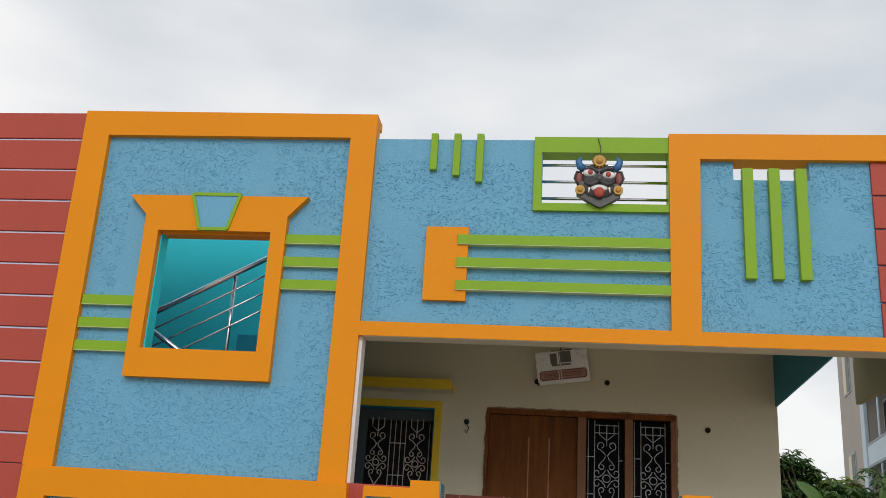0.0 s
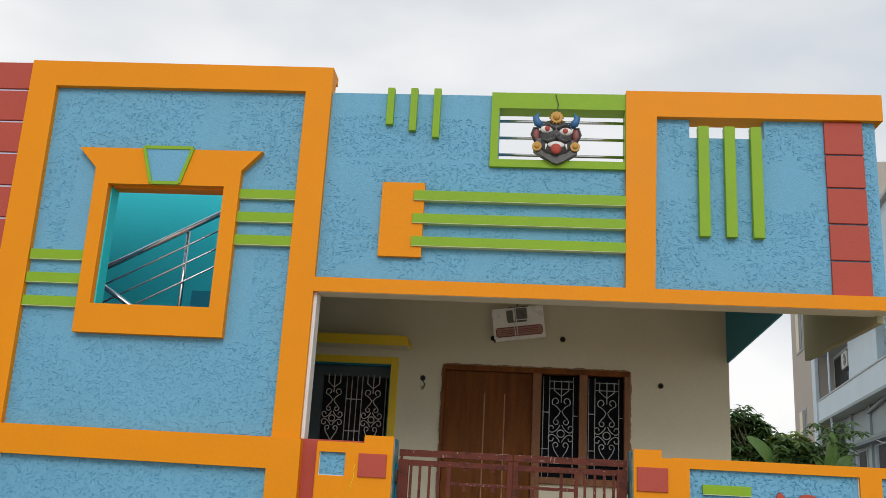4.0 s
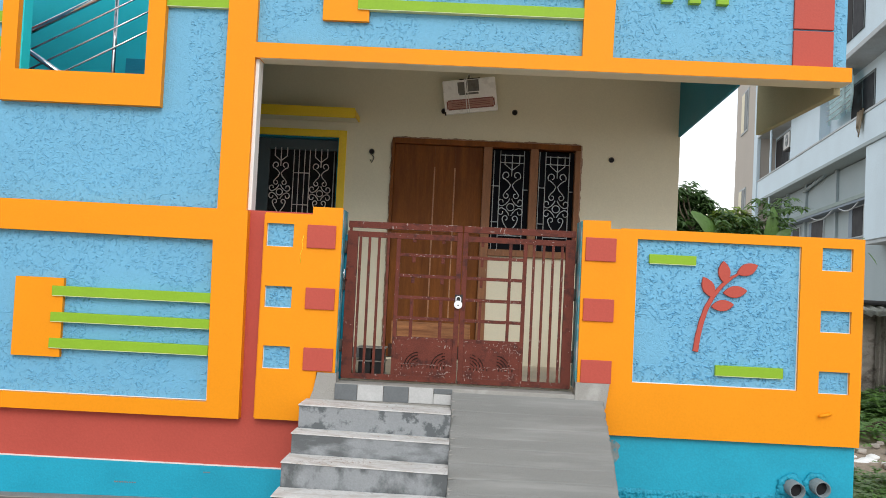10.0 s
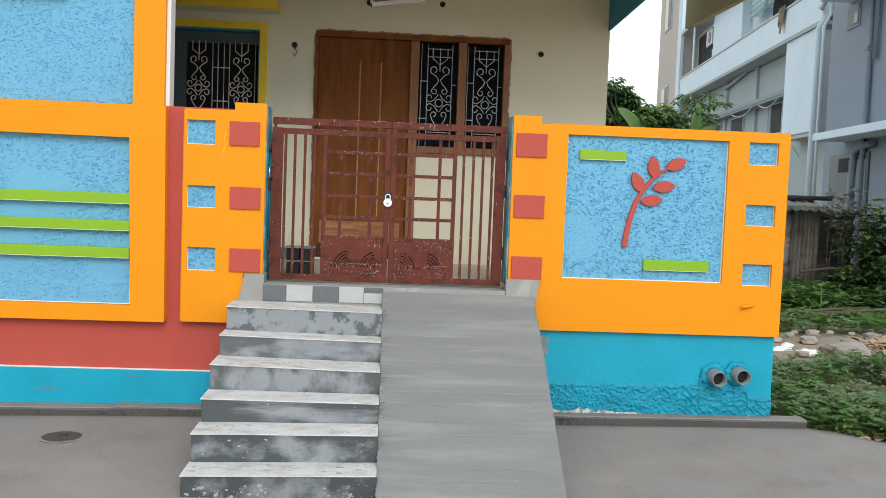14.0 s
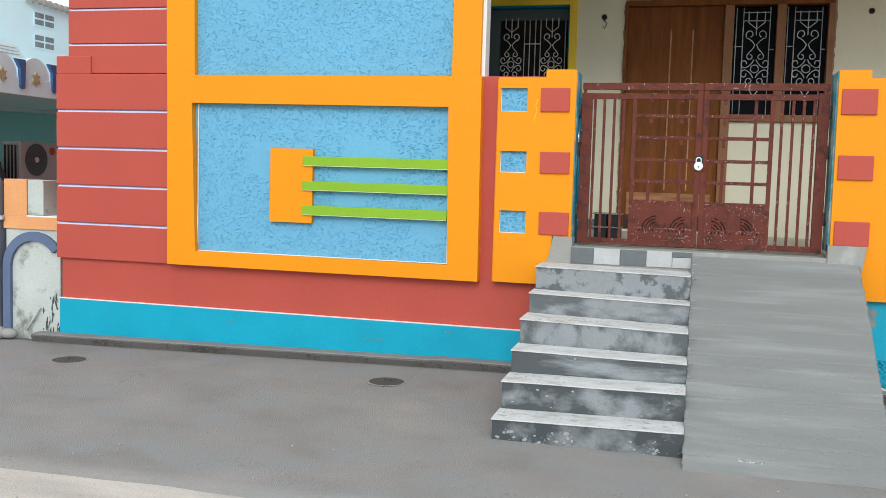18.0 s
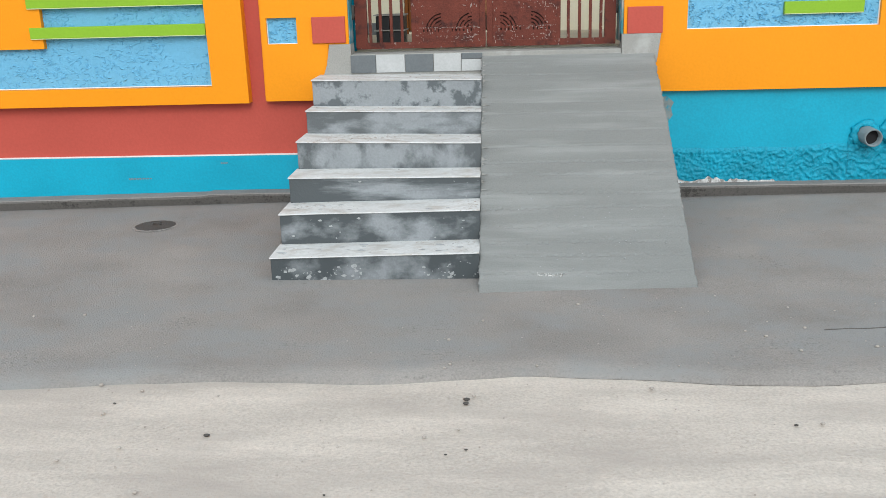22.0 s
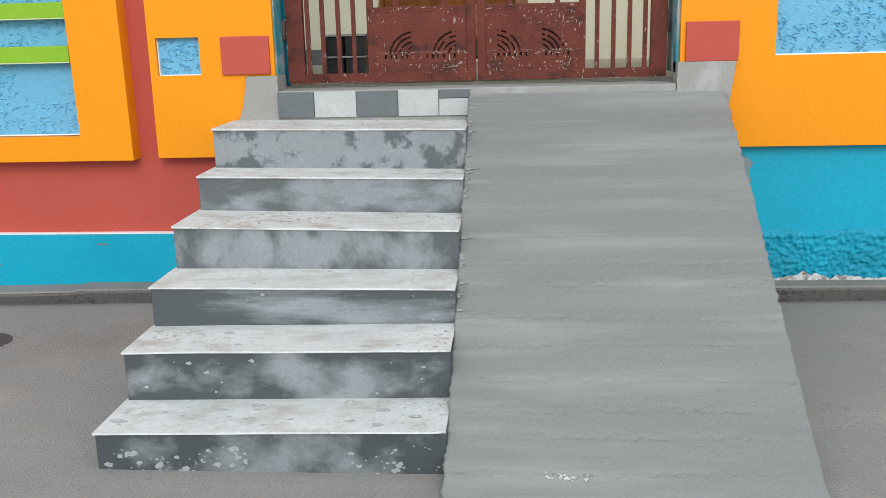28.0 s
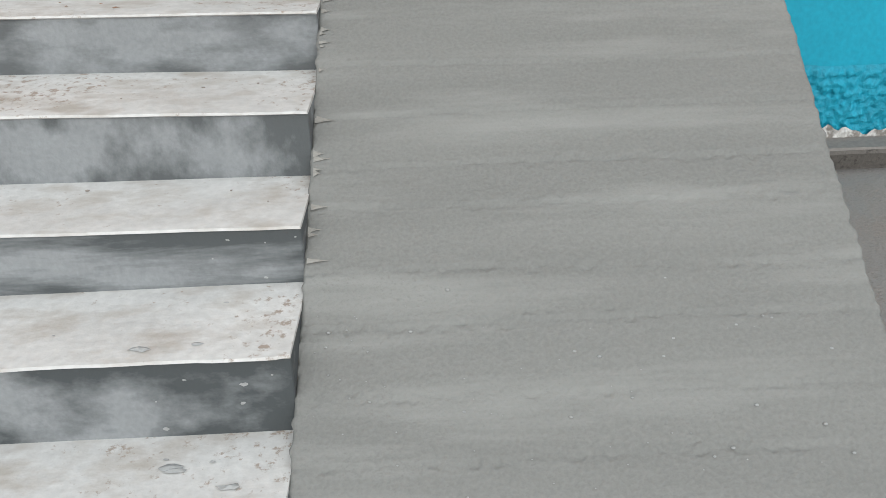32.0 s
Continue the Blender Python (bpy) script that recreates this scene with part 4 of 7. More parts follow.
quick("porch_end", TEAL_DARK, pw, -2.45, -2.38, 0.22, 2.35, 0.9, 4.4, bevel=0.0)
fl = thing("floor_porch", (0.5, 1.1, 1.0), "cream tiled porch floor behind the gate", "floor", kind="structure")
quick("slab", PORCH_TILE, fl, -2.38, 2.27, 0.16, 2.35, 0.95, 1.13, bevel=0.0)
quick("plinth", TEAL, fl, 2.20, 2.28, 0.2, 2.35, 0.0, 1.12, bevel=0.0)
quick("threshold", CEMENT, fl, -0.899, 0.984, -0.07, 0.20, 0.90, 1.118, bevel=0.006)
cl = thing("ceiling", (0.3, 1.2, 4.3), "cream painted porch ceiling", "ceiling", kind="structure")
quick("slab", CREAM, cl, -2.45, 2.28, 0.205, 9.0, 4.30, 4.45, bevel=0.0)
# unseen slab, added to keep sky light off the parapet return
quick("unseen_shade_slab", CREAM, cl, 2.29, 3.028, 0.265, 2.25, 4.30, 4.45, bevel=0.0)
quick("beam_face", CREAM, cl, -1.72, 3.02, 0.202, 0.26, 3.70, 4.30, bevel=0.0)
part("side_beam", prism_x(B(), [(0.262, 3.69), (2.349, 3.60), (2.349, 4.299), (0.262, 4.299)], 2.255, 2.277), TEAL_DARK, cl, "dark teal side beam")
sk = thing("baseboard", (0.5, 2.34, 1.13), "grey tile skirting along the porch wall", "baseboard", kind="structure")
quick("tile_strip", TILE_DARK, sk, -2.37, -0.80, 2.335, 2.349, 1.131, 1.24, bevel=0.002)

BEAD = mat("pale_worn_teak", (0.40, 0.20, 0.10), 0.6, 0.4, 6, 0.15, 60)
DOOR_SHADE = mat("door_foot_shade", (0.045, 0.017, 0.009), 0.5, 0.3, 5, 0.1, 60)
PALE_TEAK = mat("pale_teak_panel", (0.36, 0.155, 0.058), 0.5, 0.5, 4, 0.15, 60, stretch=(0.5, 5, 7), stain=(0.20, 0.07, 0.026), stain_at=(0.5, 0.66), stain_scale=3)
dr = thing("door_1", (-0.2, 2.35, 1.13), "closed teak plank door in a raw frame with ragged plaster", "door", kind="structure")
quick("jamb", WOOD, dr, -0.74, -0.712, 2.315, 2.46, 1.13, 3.45)
for x0, x1, z0, z1 in ((0.225, 0.315, 1.13, 3.398), (0.715, 0.80, 2.26, 3.398), (1.185, 1.24, 2.26, 3.398)):
    quick("jamb", WOOD_FRAME, dr, x0, x1, 2.315, 2.46, z0, z1)
quick("head", WOOD, dr, -0.711, 1.24, 2.315, 2.46, 3.40, 3.455)
quick("window_sill", WOOD_FRAME, dr, 0.316, 1.184, 2.305, 2.46, 2.262, 2.33)
for x0, x1 in ((-0.711, -0.286), (-0.285, -0.071), (-0.070, 0.223)):
    quick("door_plank", WOOD, dr, x0, x1, 2.385, 2.43, 1.16, 3.398, bevel=0.002)
quick("lower_panel", PALE_TEAK, dr, -0.66, 0.17, 2.379, 2.388, 1.30, 1.53, bevel=0.004, label="paler teak panel with level grain")
# dark strip added low on the door, as shade behind the gate slots
quick("shade_rail", DOOR_SHADE, dr, -0.68, 0.19, 2.376, 2.388, 1.165, 1.29, bevel=0.003, label="added dark strip that stands for shade at the door foot")
for x in (-0.2855, -0.0705):
    quick("bead", BEAD, dr, x - 0.007, x + 0.007, 2.376, 2.386, 1.56, 3.17, bevel=0.002, label="pale worn bead between the planks")


def ragged(path, lo, hi, seed):
    """A thin torn strip of mortar along a path in x and z, uneven on its outer side."""
    bm = B()
    rows = []
    for (xa, za), (xb, zb) in zip(path, path[1:]):
        d = Vector((xb - xa, zb - za))
        n2 = Vector((-d.y, d.x)).normalized()
        k = max(2, int(d.length / 0.02))
        for i in range(k):
            x, z = xa + d.x * i / k, za + d.y * i / k
            w = lo + (hi - lo) * (0.5 + 0.5 * noise.noise((x * 9 + seed, z * 9, 0)) + 0.35 * noise.noise((x * 31, z * 31 + seed, 0)))
            w = max(0.006, w)
            rows.append([bm.verts.new(q) for q in ((x - n2.x * 0.012, 2.33, z - n2.y * 0.012), (x + n2.x * w, 2.334, z + n2.y * w), (x + n2.x * w, 2.352, z + n2.y * w))])
    for p, q in zip(rows, rows[1:]):
        for k in range(2):
            bm.faces.new((p[k], q[k], q[k + 1], p[k + 1]))
    bmesh.ops.recalc_face_normals(bm, faces=bm.faces)
    return bm


part("ragged_mortar", ragged([(-0.737, 1.15), (-0.737, 3.456), (1.242, 3.456), (1.242, 2.20)], 0.003, 0.026, 2), MORTAR, dr, "broken mortar edge round the frame")
quick("room_shade_sheet", DARK, dr, -0.9, 1.4, 2.75, 2.8, 1.0, 3.6, bevel=0.0)


def motif(parent, cx, z0, h, y, material, r=0.0042):
    """One wrought-iron pattern: a shield, curled hearts and four petals round a ring, h high over (cx, z0)."""
    w = h / 5.95
    def line(name, pts):
        part(name, tube(B(), [(cx + a * w * 0.9, y, z0 + (b + 2.0) * w) for a, b in pts], r, 5), material, parent)
    def curl(px, pz, r0, a0, a1, n=12):
        """A closing spiral."""
        out = []
        for i in range(n + 1):
            a, q = radians(a0 + (a1 - a0) * i / n), r0 * (1 - 0.55 * i / n)
            out.append((px + q * math.cos(a), pz + q * math.sin(a)))
        return out
    def flip(pts, s, t=1):
        return [(a * s, b * t) for a, b in pts]
    line("shield", [(-0.6, 3.95), (-0.6, 3.2), (0, 2.75), (0.6, 3.2), (0.6, 3.95)])
    line("stem", [(0, 3.95), (0, 2.3)])
    for s in (-1, 1):
        neck = [(0.60, 2.12), (0.30, 1.92), (0.07, 1.66), (0.20, 1.38), (0.45, 1.15), (0.62, 0.92)]
        line("upper_curl", flip(curl(0.44, 2.36, 0.34, -50, 260)[::-1] + neck + curl(0.38, 0.86, 0.25, 0, -280), s))
        petal = [(0.08, 0.64), (0.20, 0.42), (0.42, 0.20), (0.66, 0.08)] + curl(0.76, 0.37, 0.30, -100, 200)
        line("petal", flip(petal, s))
        line("petal", flip(petal, s, -1))
        line("lower_heart", flip(curl(0.38, -0.86, 0.25, 0, 280)[::-1] + [(0.62, -0.95), (0.50, -1.25), (0.22, -1.62), (0.0, -2.0)], s))
    part("ring", tube(B(), arc(cx, z0 + 2.0 * w, 0.27 * w, 0.27 * w, 0, 360, 14, y), r, 5), material, parent)


for k, (x0, x1) in enumerate(((0.315, 0.715), (0.80, 1.185))):
    wd = thing("window_%d" % (k + 2), ((x0 + x1) / 2, 2.4, 2.3), "narrow barred window with grey scroll grille beside the door", "window", kind="structure")
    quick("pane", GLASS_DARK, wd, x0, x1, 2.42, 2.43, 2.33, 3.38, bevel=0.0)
    c = (x0 + x1) / 2 + 0.015
    motif(wd, c, 2.50, 0.84, 2.375, GRILLE_BLUE, 0.0056)
    for x in (c - 0.125, c + 0.125, c - 0.19):
        part("bar", tube(B(), [(x, 2.375, 2.33), (x, 2.375, 3.38)], 0.005, 5), GRILLE_BLUE, wd)
    for a, b, z in ((c - 0.125, c + 0.125, 3.33), (c - 0.125, c + 0.125, 3.25), (x0 + 0.01, c - 0.125, 3.0), (c + 0.125, x1 - 0.01, 2.97), (x0 + 0.01, c - 0.125, 2.62), (c - 0.125, c + 0.125, 2.48)):
        part("crossbar", tube(B(), [(a, 2.375, z), (b, 2.375, z)], 0.005, 5), GRILLE_BLUE, wd)

w1 = thing("window_1", (-1.75, 2.4, 2.2), "barred porch window with yellow surround and teal reveal", "window", kind="structure")
quick("surround", YELLOW, w1, -1.305, -1.225, 2.322, 2.36, 2.1, 3.505, label="yellow painted surround")
quick("surround", YELLOW, w1, -2.28, -1.305, 2.322, 2.36, 3.43, 3.505, label="yellow painted surround")
for x0, x1, z0, z1 in ((-2.20, -2.185, 2.15, 3.43), (-1.32, -1.305, 2.15, 3.43), (-2.185, -1.32, 3.415, 3.43)):
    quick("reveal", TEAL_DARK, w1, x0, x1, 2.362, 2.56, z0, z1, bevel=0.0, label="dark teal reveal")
for x0, x1, z0, z1 in ((-2.185, -2.06, 2.15, 3.415), (-1.335, -1.32, 2.15, 3.415), (-2.06, -1.335, 3.30, 3.415)):
    quick("frame", DARK_FRAME, w1, x0, x1, 2.47, 2.52, z0, z1)
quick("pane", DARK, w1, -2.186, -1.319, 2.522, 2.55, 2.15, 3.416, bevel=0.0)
for c in (-1.93, -1.50):
    motif(w1, c, 2.595, 0.72, 2.45, GRILLE, 0.0062)
for x in (-1.79, -1.735, -1.675, -1.62, -1.36):
    part("bar", tube(B(), [(x, 2.45, 2.15), (x, 2.45, 3.30)], 0.0055, 5), GRILLE, w1)
for z in (3.05, 2.71):
    part("crossbar", tube(B(), [(-1.79, 2.45, z), (-1.62, 2.45, z)], 0.0055, 5), GRILLE, w1)
ch = thing("wall_sunshade", (-1.8, 2.1, 3.6), "yellow edged concrete sunshade over the porch window", "sunshade", kind="structure")
quick("slab", CREAM, ch, -2.37, -1.115, 1.965, 2.349, 3.595, 3.665, bevel=0.003)
quick("edge", YELLOW, ch, -2.37, -1.105, 1.95, 1.964, 3.575, 3.68, label="yellow painted edge")
quick("edge", YELLOW, ch, -1.113, -1.10, 1.965, 2.349, 3.60, 3.66, label="yellow painted edge")

# ---- steps, ramp, gate ----
# front edge, then the height of the tread at its outer end and beside the ramp
STEPS = [(-0.432, 0.982, 0.966), (-0.665, 0.806, 0.786), (-0.988, 0.656, 0.634), (-1.255, 0.482, 0.474), (-1.535, 0.325, 0.338), (-1.803, 0.141, 0.161)]
st = thing("stairs", (-0.55, -1.0, 0.0), "six grey cement steps with patchy slate risers", "stairs", kind="structure")
for i, (y, zl, zr) in enumerate(STEPS):
    back = -0.07 if i == 0 else STEPS[i - 1][0] + 0.02
    low = STEPS[i + 1][2] - 0.03 if i < 5 else -0.05
    x0 = -1.118 - 0.005 * i
    bm = prism(B(), [(x0, low), (0.020, low), (0.020, zr - 0.0065), (x0, zl - 0.0065)], y + 0.004, -0.07, bevel=0.003)
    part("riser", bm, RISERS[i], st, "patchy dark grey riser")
    bm = B()
    nx = 40
    rows = []
    for k in range(nx + 1):
        x = x0 - 0.006 + (0.026 - x0) * k / nx
        z = zl + (zr - zl) * k / nx + 0.002 * noise.noise((x * 3, i * 2.0, 8))
        e = 0.004 * noise.noise((x * 6, i * 3.0, 0)) + 0.002 * noise.noise((x * 34, i * 3.0, 2)) + (0.010 * noise.noise((x * 20, i, 4)) if k > nx - 3 else 0)
        rows.append([bm.verts.new(p) for p in ((x, y + 0.004, z - 0.010), (x, y - 0.004 + e, z - 0.006), (x, y + e, z - 0.001), (x, y + 0.02, z), (x, back, z + 0.001), (x, back, z - 0.010))])
    for a, b in zip(rows, rows[1:]):
        for q in range(6):
            bm.faces.new((a[q], b[q], b[(q + 1) % 6], a[(q + 1) % 6]))
    bm.faces.new(rows[0][::-1])
    bm.faces.new(rows[-1])
    bmesh.ops.recalc_face_normals(bm, faces=bm.faces)
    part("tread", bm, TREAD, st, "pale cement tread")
CHIP = mat("white_plaster_chip", (0.34, 0.345, 0.34), 0.85, 0.2, 20, 0.3, 90)
rnd3 = random.Random(12)
for i, n in ((5, 105), (4, 16), (3, 8)):
    y, z = STEPS[i][:2]
    bm = B()
    for k in range(n):
        u = rnd3.random()
        x = -1.11 + 1.13 * (u * 0.42 if rnd3.random() < 0.6 else 1 - 0.28 * u)
        zz = z - 0.03 - 0.12 * rnd3.random() ** (0.7 if i == 5 else 1.5)
        r = 0.0015 + (0.009 if i == 5 else 0.005) * rnd3.random() ** 3
        n8 = 9
        ph = rnd3.random() * 6
        front = [bm.verts.new((x + r * (1 + 0.9 * noise.noise((q * 1.3, k * 1.37, i + 0.5))) * 1.5 * math.cos(ph + q * 2 * math.pi / n8), y + 0.0032 - 0.00002 * k, zz + r * (1 + 0.9 * noise.noise((q * 1.7, k * 1.37, i + 5.5))) * math.sin(ph + q * 2 * math.pi / n8))) for q in range(n8)]
        rear = [bm.verts.new((v.co.x, y + 0.006, v.co.z)) for v in front]
        bm.faces.new(front)
        for q in range(n8):
            bm.faces.new((front[q], rear[q], rear[(q + 1) % n8], front[(q + 1) % n8]))
    bmesh.ops.recalc_face_normals(bm, faces=bm.faces)
    part("chipped_plaster", bm, CHIP, st, "white plaster specks on the riser")
for i, n in ((5, 46), (4, 22), (0, 16), (1, 10)):
    y, zl, zr = STEPS[i]
    bm = B()
    for k in range(n):
        u = rnd3.random() ** (2.2 if i > 3 else 1.0)
        x, yy, r = -1.10 + 1.05 * u, y + 0.03 + 0.20 * rnd3.random(), 0.002 + (0.012 if i > 3 else 0.005) * rnd3.random() ** 3
        z = zl + (zr - zl) * u + 0.0015
        ph = rnd3.random() * 6
        ring = [bm.verts.new((x + 1.8 * r * (1 + 0.9 * noise.noise((q * 1.3, k * 1.37, i + 0.5))) * math.cos(ph + q * 0.9), yy + r * (1 + 0.9 * noise.noise((q * 1.7, k * 1.37, i + 5.5))) * math.sin(ph + q * 0.9), z)) for q in range(7)]
        top = bm.verts.new((x, yy, z + 0.3 * r + 0.001))
        for q in range(7):
            bm.faces.new((ring[q], ring[(q + 1) % 7], top))
    bmesh.ops.recalc_face_normals(bm, faces=bm.faces)
    tagged(part("tread_flakes", bm, CHIP if i > 3 else MORTAR, st, "loose flakes lying on the tread"), kind="stuff")
tl = thing("stairs_tile_strip", (-0.45, -0.07, 1.0), "checkered strip of dark and pale floor tiles under the gate", "tiles", kind="structure")
xs = [-0.905, -0.725, -0.52, -0.32, -0.125, 0.025]
for i in range(5):
    dark = i % 2 == 0
    z0 = 1.072 if i == 4 else 0.99
    quick("tile", TILE_DARK if dark else TILE_LIGHT, tl, xs[i] + 0.002, xs[i + 1] - 0.002, -0.082, -0.071, z0, 1.112, bevel=0.002)
quick("tile", TILE_LIGHT, tl, xs[4] + 0.002, xs[5] - 0.002, -0.0825, -0.071, 0.99, 1.069, bevel=0.002)


def ramp_profile(y):
    pts = [(-2.02, -0.005), (-1.70, 0.145), (-1.38, 0.315), (-1.02, 0.515), (-0.60, 0.765), (-0.30, 0.945), (-0.02, 1.115)]
    for (a, za), (b, zb) in zip(pts, pts[1:]):
        if y <= b:
            return za + (zb - za) * (y - a) / (b - a)
    return 1.115


def ramp_skin():
    """The trowelled top: faint uneven laps where one batch met the next, crumbled along both edges."""
    bm = B()
    nx, ny = 170, 420
    laps = [-2.02 + 0.125 * k + random.uniform(-0.03, 0.03) for k in range(1, 16)]
    rows = []
    for i in range(ny + 1):
        yy = -2.03 + 2.01 * i / ny
        near = [k for k in range(len(laps)) if abs(laps[k] + 0.05 - yy) < 0.14]
        left = 0.020 - 0.012 * max(noise.noise((yy * 17, 2, 0)), 0) - 0.012 * max(noise.noise((yy * 41, 5, 0)), 0)
        right = 1.206 - 0.028 * min(max((-0.7 - yy) / 1.3, 0.0), 1.0) + 0.006 * noise.noise((yy * 13, 8, 0)) + 0.009 * noise.noise((yy * 37, 1, 3))
        row = []
        for q in range(nx + 1):
            u = q / nx
            x = left + (right - left) * u
            z = ramp_profile(min(yy, -0.02)) + 0.003 + 0.005 * noise.noise((x * 1.7, yy * 2.6, 2)) * min(1, (yy + 2.03) * 4) + 0.0005 * noise.noise((x * 14, yy * 30, 6))
            for k in near:
                d = yy - laps[k] - 0.014 * noise.noise((x * 0.8, k * 2.3, 7)) - 0.004 * noise.noise((x * 11, k, 3))
                amp = 0.0044 * max(noise.noise((x * 1.6, k * 3.1, 1)) + 0.38, 0) + 0.0030 * max(noise.noise((x * 13, k * 1.7, 4)), 0)
                if -0.016 < d < 0.012 and yy < -0.95:
                    z -= 0.009 * max(noise.noise((x * 46, yy * 60, k)) - 0.02 + 0.35 * noise.noise((x * 2.1, k * 5.0, 2)), 0)
                if d > 0:
                    z += amp * math.exp(-d / 0.035)
                elif d > -0.012:
                    z -= 0.9 * amp * (1 + d / 0.012)
            if q in (0, nx):
                z -= 0.006
            row.append(bm.verts.new((x, yy + (0.060 * u - 0.018) * max(0.0, (-1.5 - yy) / 0.53), z)))
        rows.append(row)
    low = [bm.verts.new((v.co.x, v.co.y, -0.04)) for v in rows[0]]
    for q in range(nx):
        bm.faces.new((low[q], low[q + 1], rows[0][q + 1], rows[0][q]))
    for a, b in zip(rows, rows[1:]):
        for q in range(nx):
            bm.faces.new((a[q], a[q + 1], b[q + 1], b[q])).smooth = True
    for q in (0, nx):
        foot = [bm.verts.new((r[q].co.x + (0.006 if q == 0 else -0.004), r[q].co.y, max(r[q].co.z - 0.03, -0.04))) for r in rows]
        for i in range(ny):
            bm.faces.new((rows[i][q], rows[i + 1][q], foot[i + 1], foot[i]))
    bmesh.ops.recalc_face_normals(bm, faces=bm.faces)
    return bm


rp = thing("stairs_ramp", (0.6, -1.0, 0.0), "steep trowelled cement ramp for vehicles beside the steps", "ramp", kind="structure")
bm = B()
side = [(-1.96 + 1.94 * i / 20, ramp_profile(-1.96 + 1.94 * i / 20) - 0.012) for i in range(21)]
prism_x(bm, side + [(-0.02, -0.05), (-1.96, -0.05)], 0.03, 1.165)
part("core", bm, RAMP, rp)
part("top_coat", ramp_skin(), RAMP, rp, "smooth trowelled top coat with faint laps")

rnd5 = random.Random(21)
bm = B()
for k in range(34):
    y = -0.12 - 1.25 * rnd5.random() ** 1.2
    long, x0 = 0.014 + 0.045 * rnd5.random() ** 2, 0.024 + 0.004 * rnd5.random()
    z, w = ramp_profile(y) + 0.008, 0.004 + 0.007 * rnd5.random()
    v = [bm.verts.new(p) for p in ((x0, y - w, z - 0.6 * w), (x0 + long * 0.6, y - w * 0.4, z - 0.2 * w), (x0 + long, y, z - 0.002), (x0 + long * 0.5, y + w * 0.5, z), (x0, y + w, z + 0.4 * w), (x0 - 0.001, y, z - 0.03))]
    bm.faces.new(v[:5])
    bm.faces.new((v[0], v[4], v[5]))
bmesh.ops.recalc_face_normals(bm, faces=bm.faces)
tagged(part("crumbled_edge", bm, CEMENT, rp, "pale crumbled flakes along the ramp edge"), kind="stuff")

gate = thing("metal_gate", (0.02, 0.12, 1.14), "closed double steel gate, maroon paint chipped and rusty", "gate")


def gx(p):
    return -0.885 + (p - 50) * 0.00211


def gz(p):
    return 2.415 - (p - 35) * 0.00204


def bar(name, parent, x0, x1, z0, z1, y=0.12, d=0.012, bevel=0.002):
    return quick(name, GATE, parent, min(x0, x1), max(x0, x1), y - d, y + d, min(z0, z1), max(z0, z1), bevel=bevel)


left_leaf = part("leaf", box(B(), gx(50), gx(90), 0.10, 0.14, gz(655), gz(75), bevel=0.003), GATE, gate, "left gate leaf")
right_leaf = part("leaf", box(B(), gx(888), gx(925), 0.10, 0.14, gz(655), gz(72), bevel=0.003), GATE, gate, "right gate leaf")
for leaf, a, b in ((left_leaf, 52, 490), (right_leaf, 496, 925)):
    bar("top_rail", leaf, gx(a), gx(b), gz(62), gz(36), 0.12, 0.016)
    bar("upper_rail", leaf, gx(a), gx(b), gz(98), gz(76), 0.12, 0.014)
    bar("bottom_rail", leaf, gx(a), gx(b), gz(660), gz(638), 0.12, 0.016)
    for c in (a + 4, b - 14):
        bar("post_stub", leaf, gx(c), gx(c + 10), gz(80), gz(58), 0.12, 0.012)
for p in (100, 135, 172, 208):
    bar("upright", left_leaf, gx(p - 5), gx(p + 5), gz(645), gz(95), 0.12, 0.008)
bar("stile", left_leaf, gx(240), gx(255), gz(655), gz(80))
bar("stile", left_leaf, gx(472), gx(491), gz(655), gz(64), 0.12, 0.018)
bar("stile", right_leaf, gx(495), gx(514), gz(655), gz(64), 0.12, 0.018)
bar("stile", right_leaf, gx(727), gx(742), gz(655), gz(80))
for p in (768, 805, 841, 876):
    bar("upright", right_leaf, gx(p - 5), gx(p + 5), gz(645), gz(95), 0.12, 0.008)
for z in (161, 243, 329, 411, 491):
    bar("crossbar", left_leaf, gx(250), gx(475), gz(z + 6.5), gz(z - 6.5), 0.12, 0.009)
    bar("crossbar", right_leaf, gx(510), gx(733), gz(z + 6.5), gz(z - 6.5), 0.12, 0.009)
for z in (86, 166, 248, 334, 416):
    for p in (308, 420):
        bar("stub", left_leaf, gx(p - 6.5), gx(p + 6.5), gz(z + (75 if z > 330 else 24)), gz(z), 0.12, 0.006)
    bar("stub", right_leaf, gx(565), gx(576), gz(z + (75 if z > 330 else 30)), gz(z), 0.12, 0.006)
    bar("stub", right_leaf, gx(672), gx(684), gz(z + 78), gz(z), 0.12, 0.006)


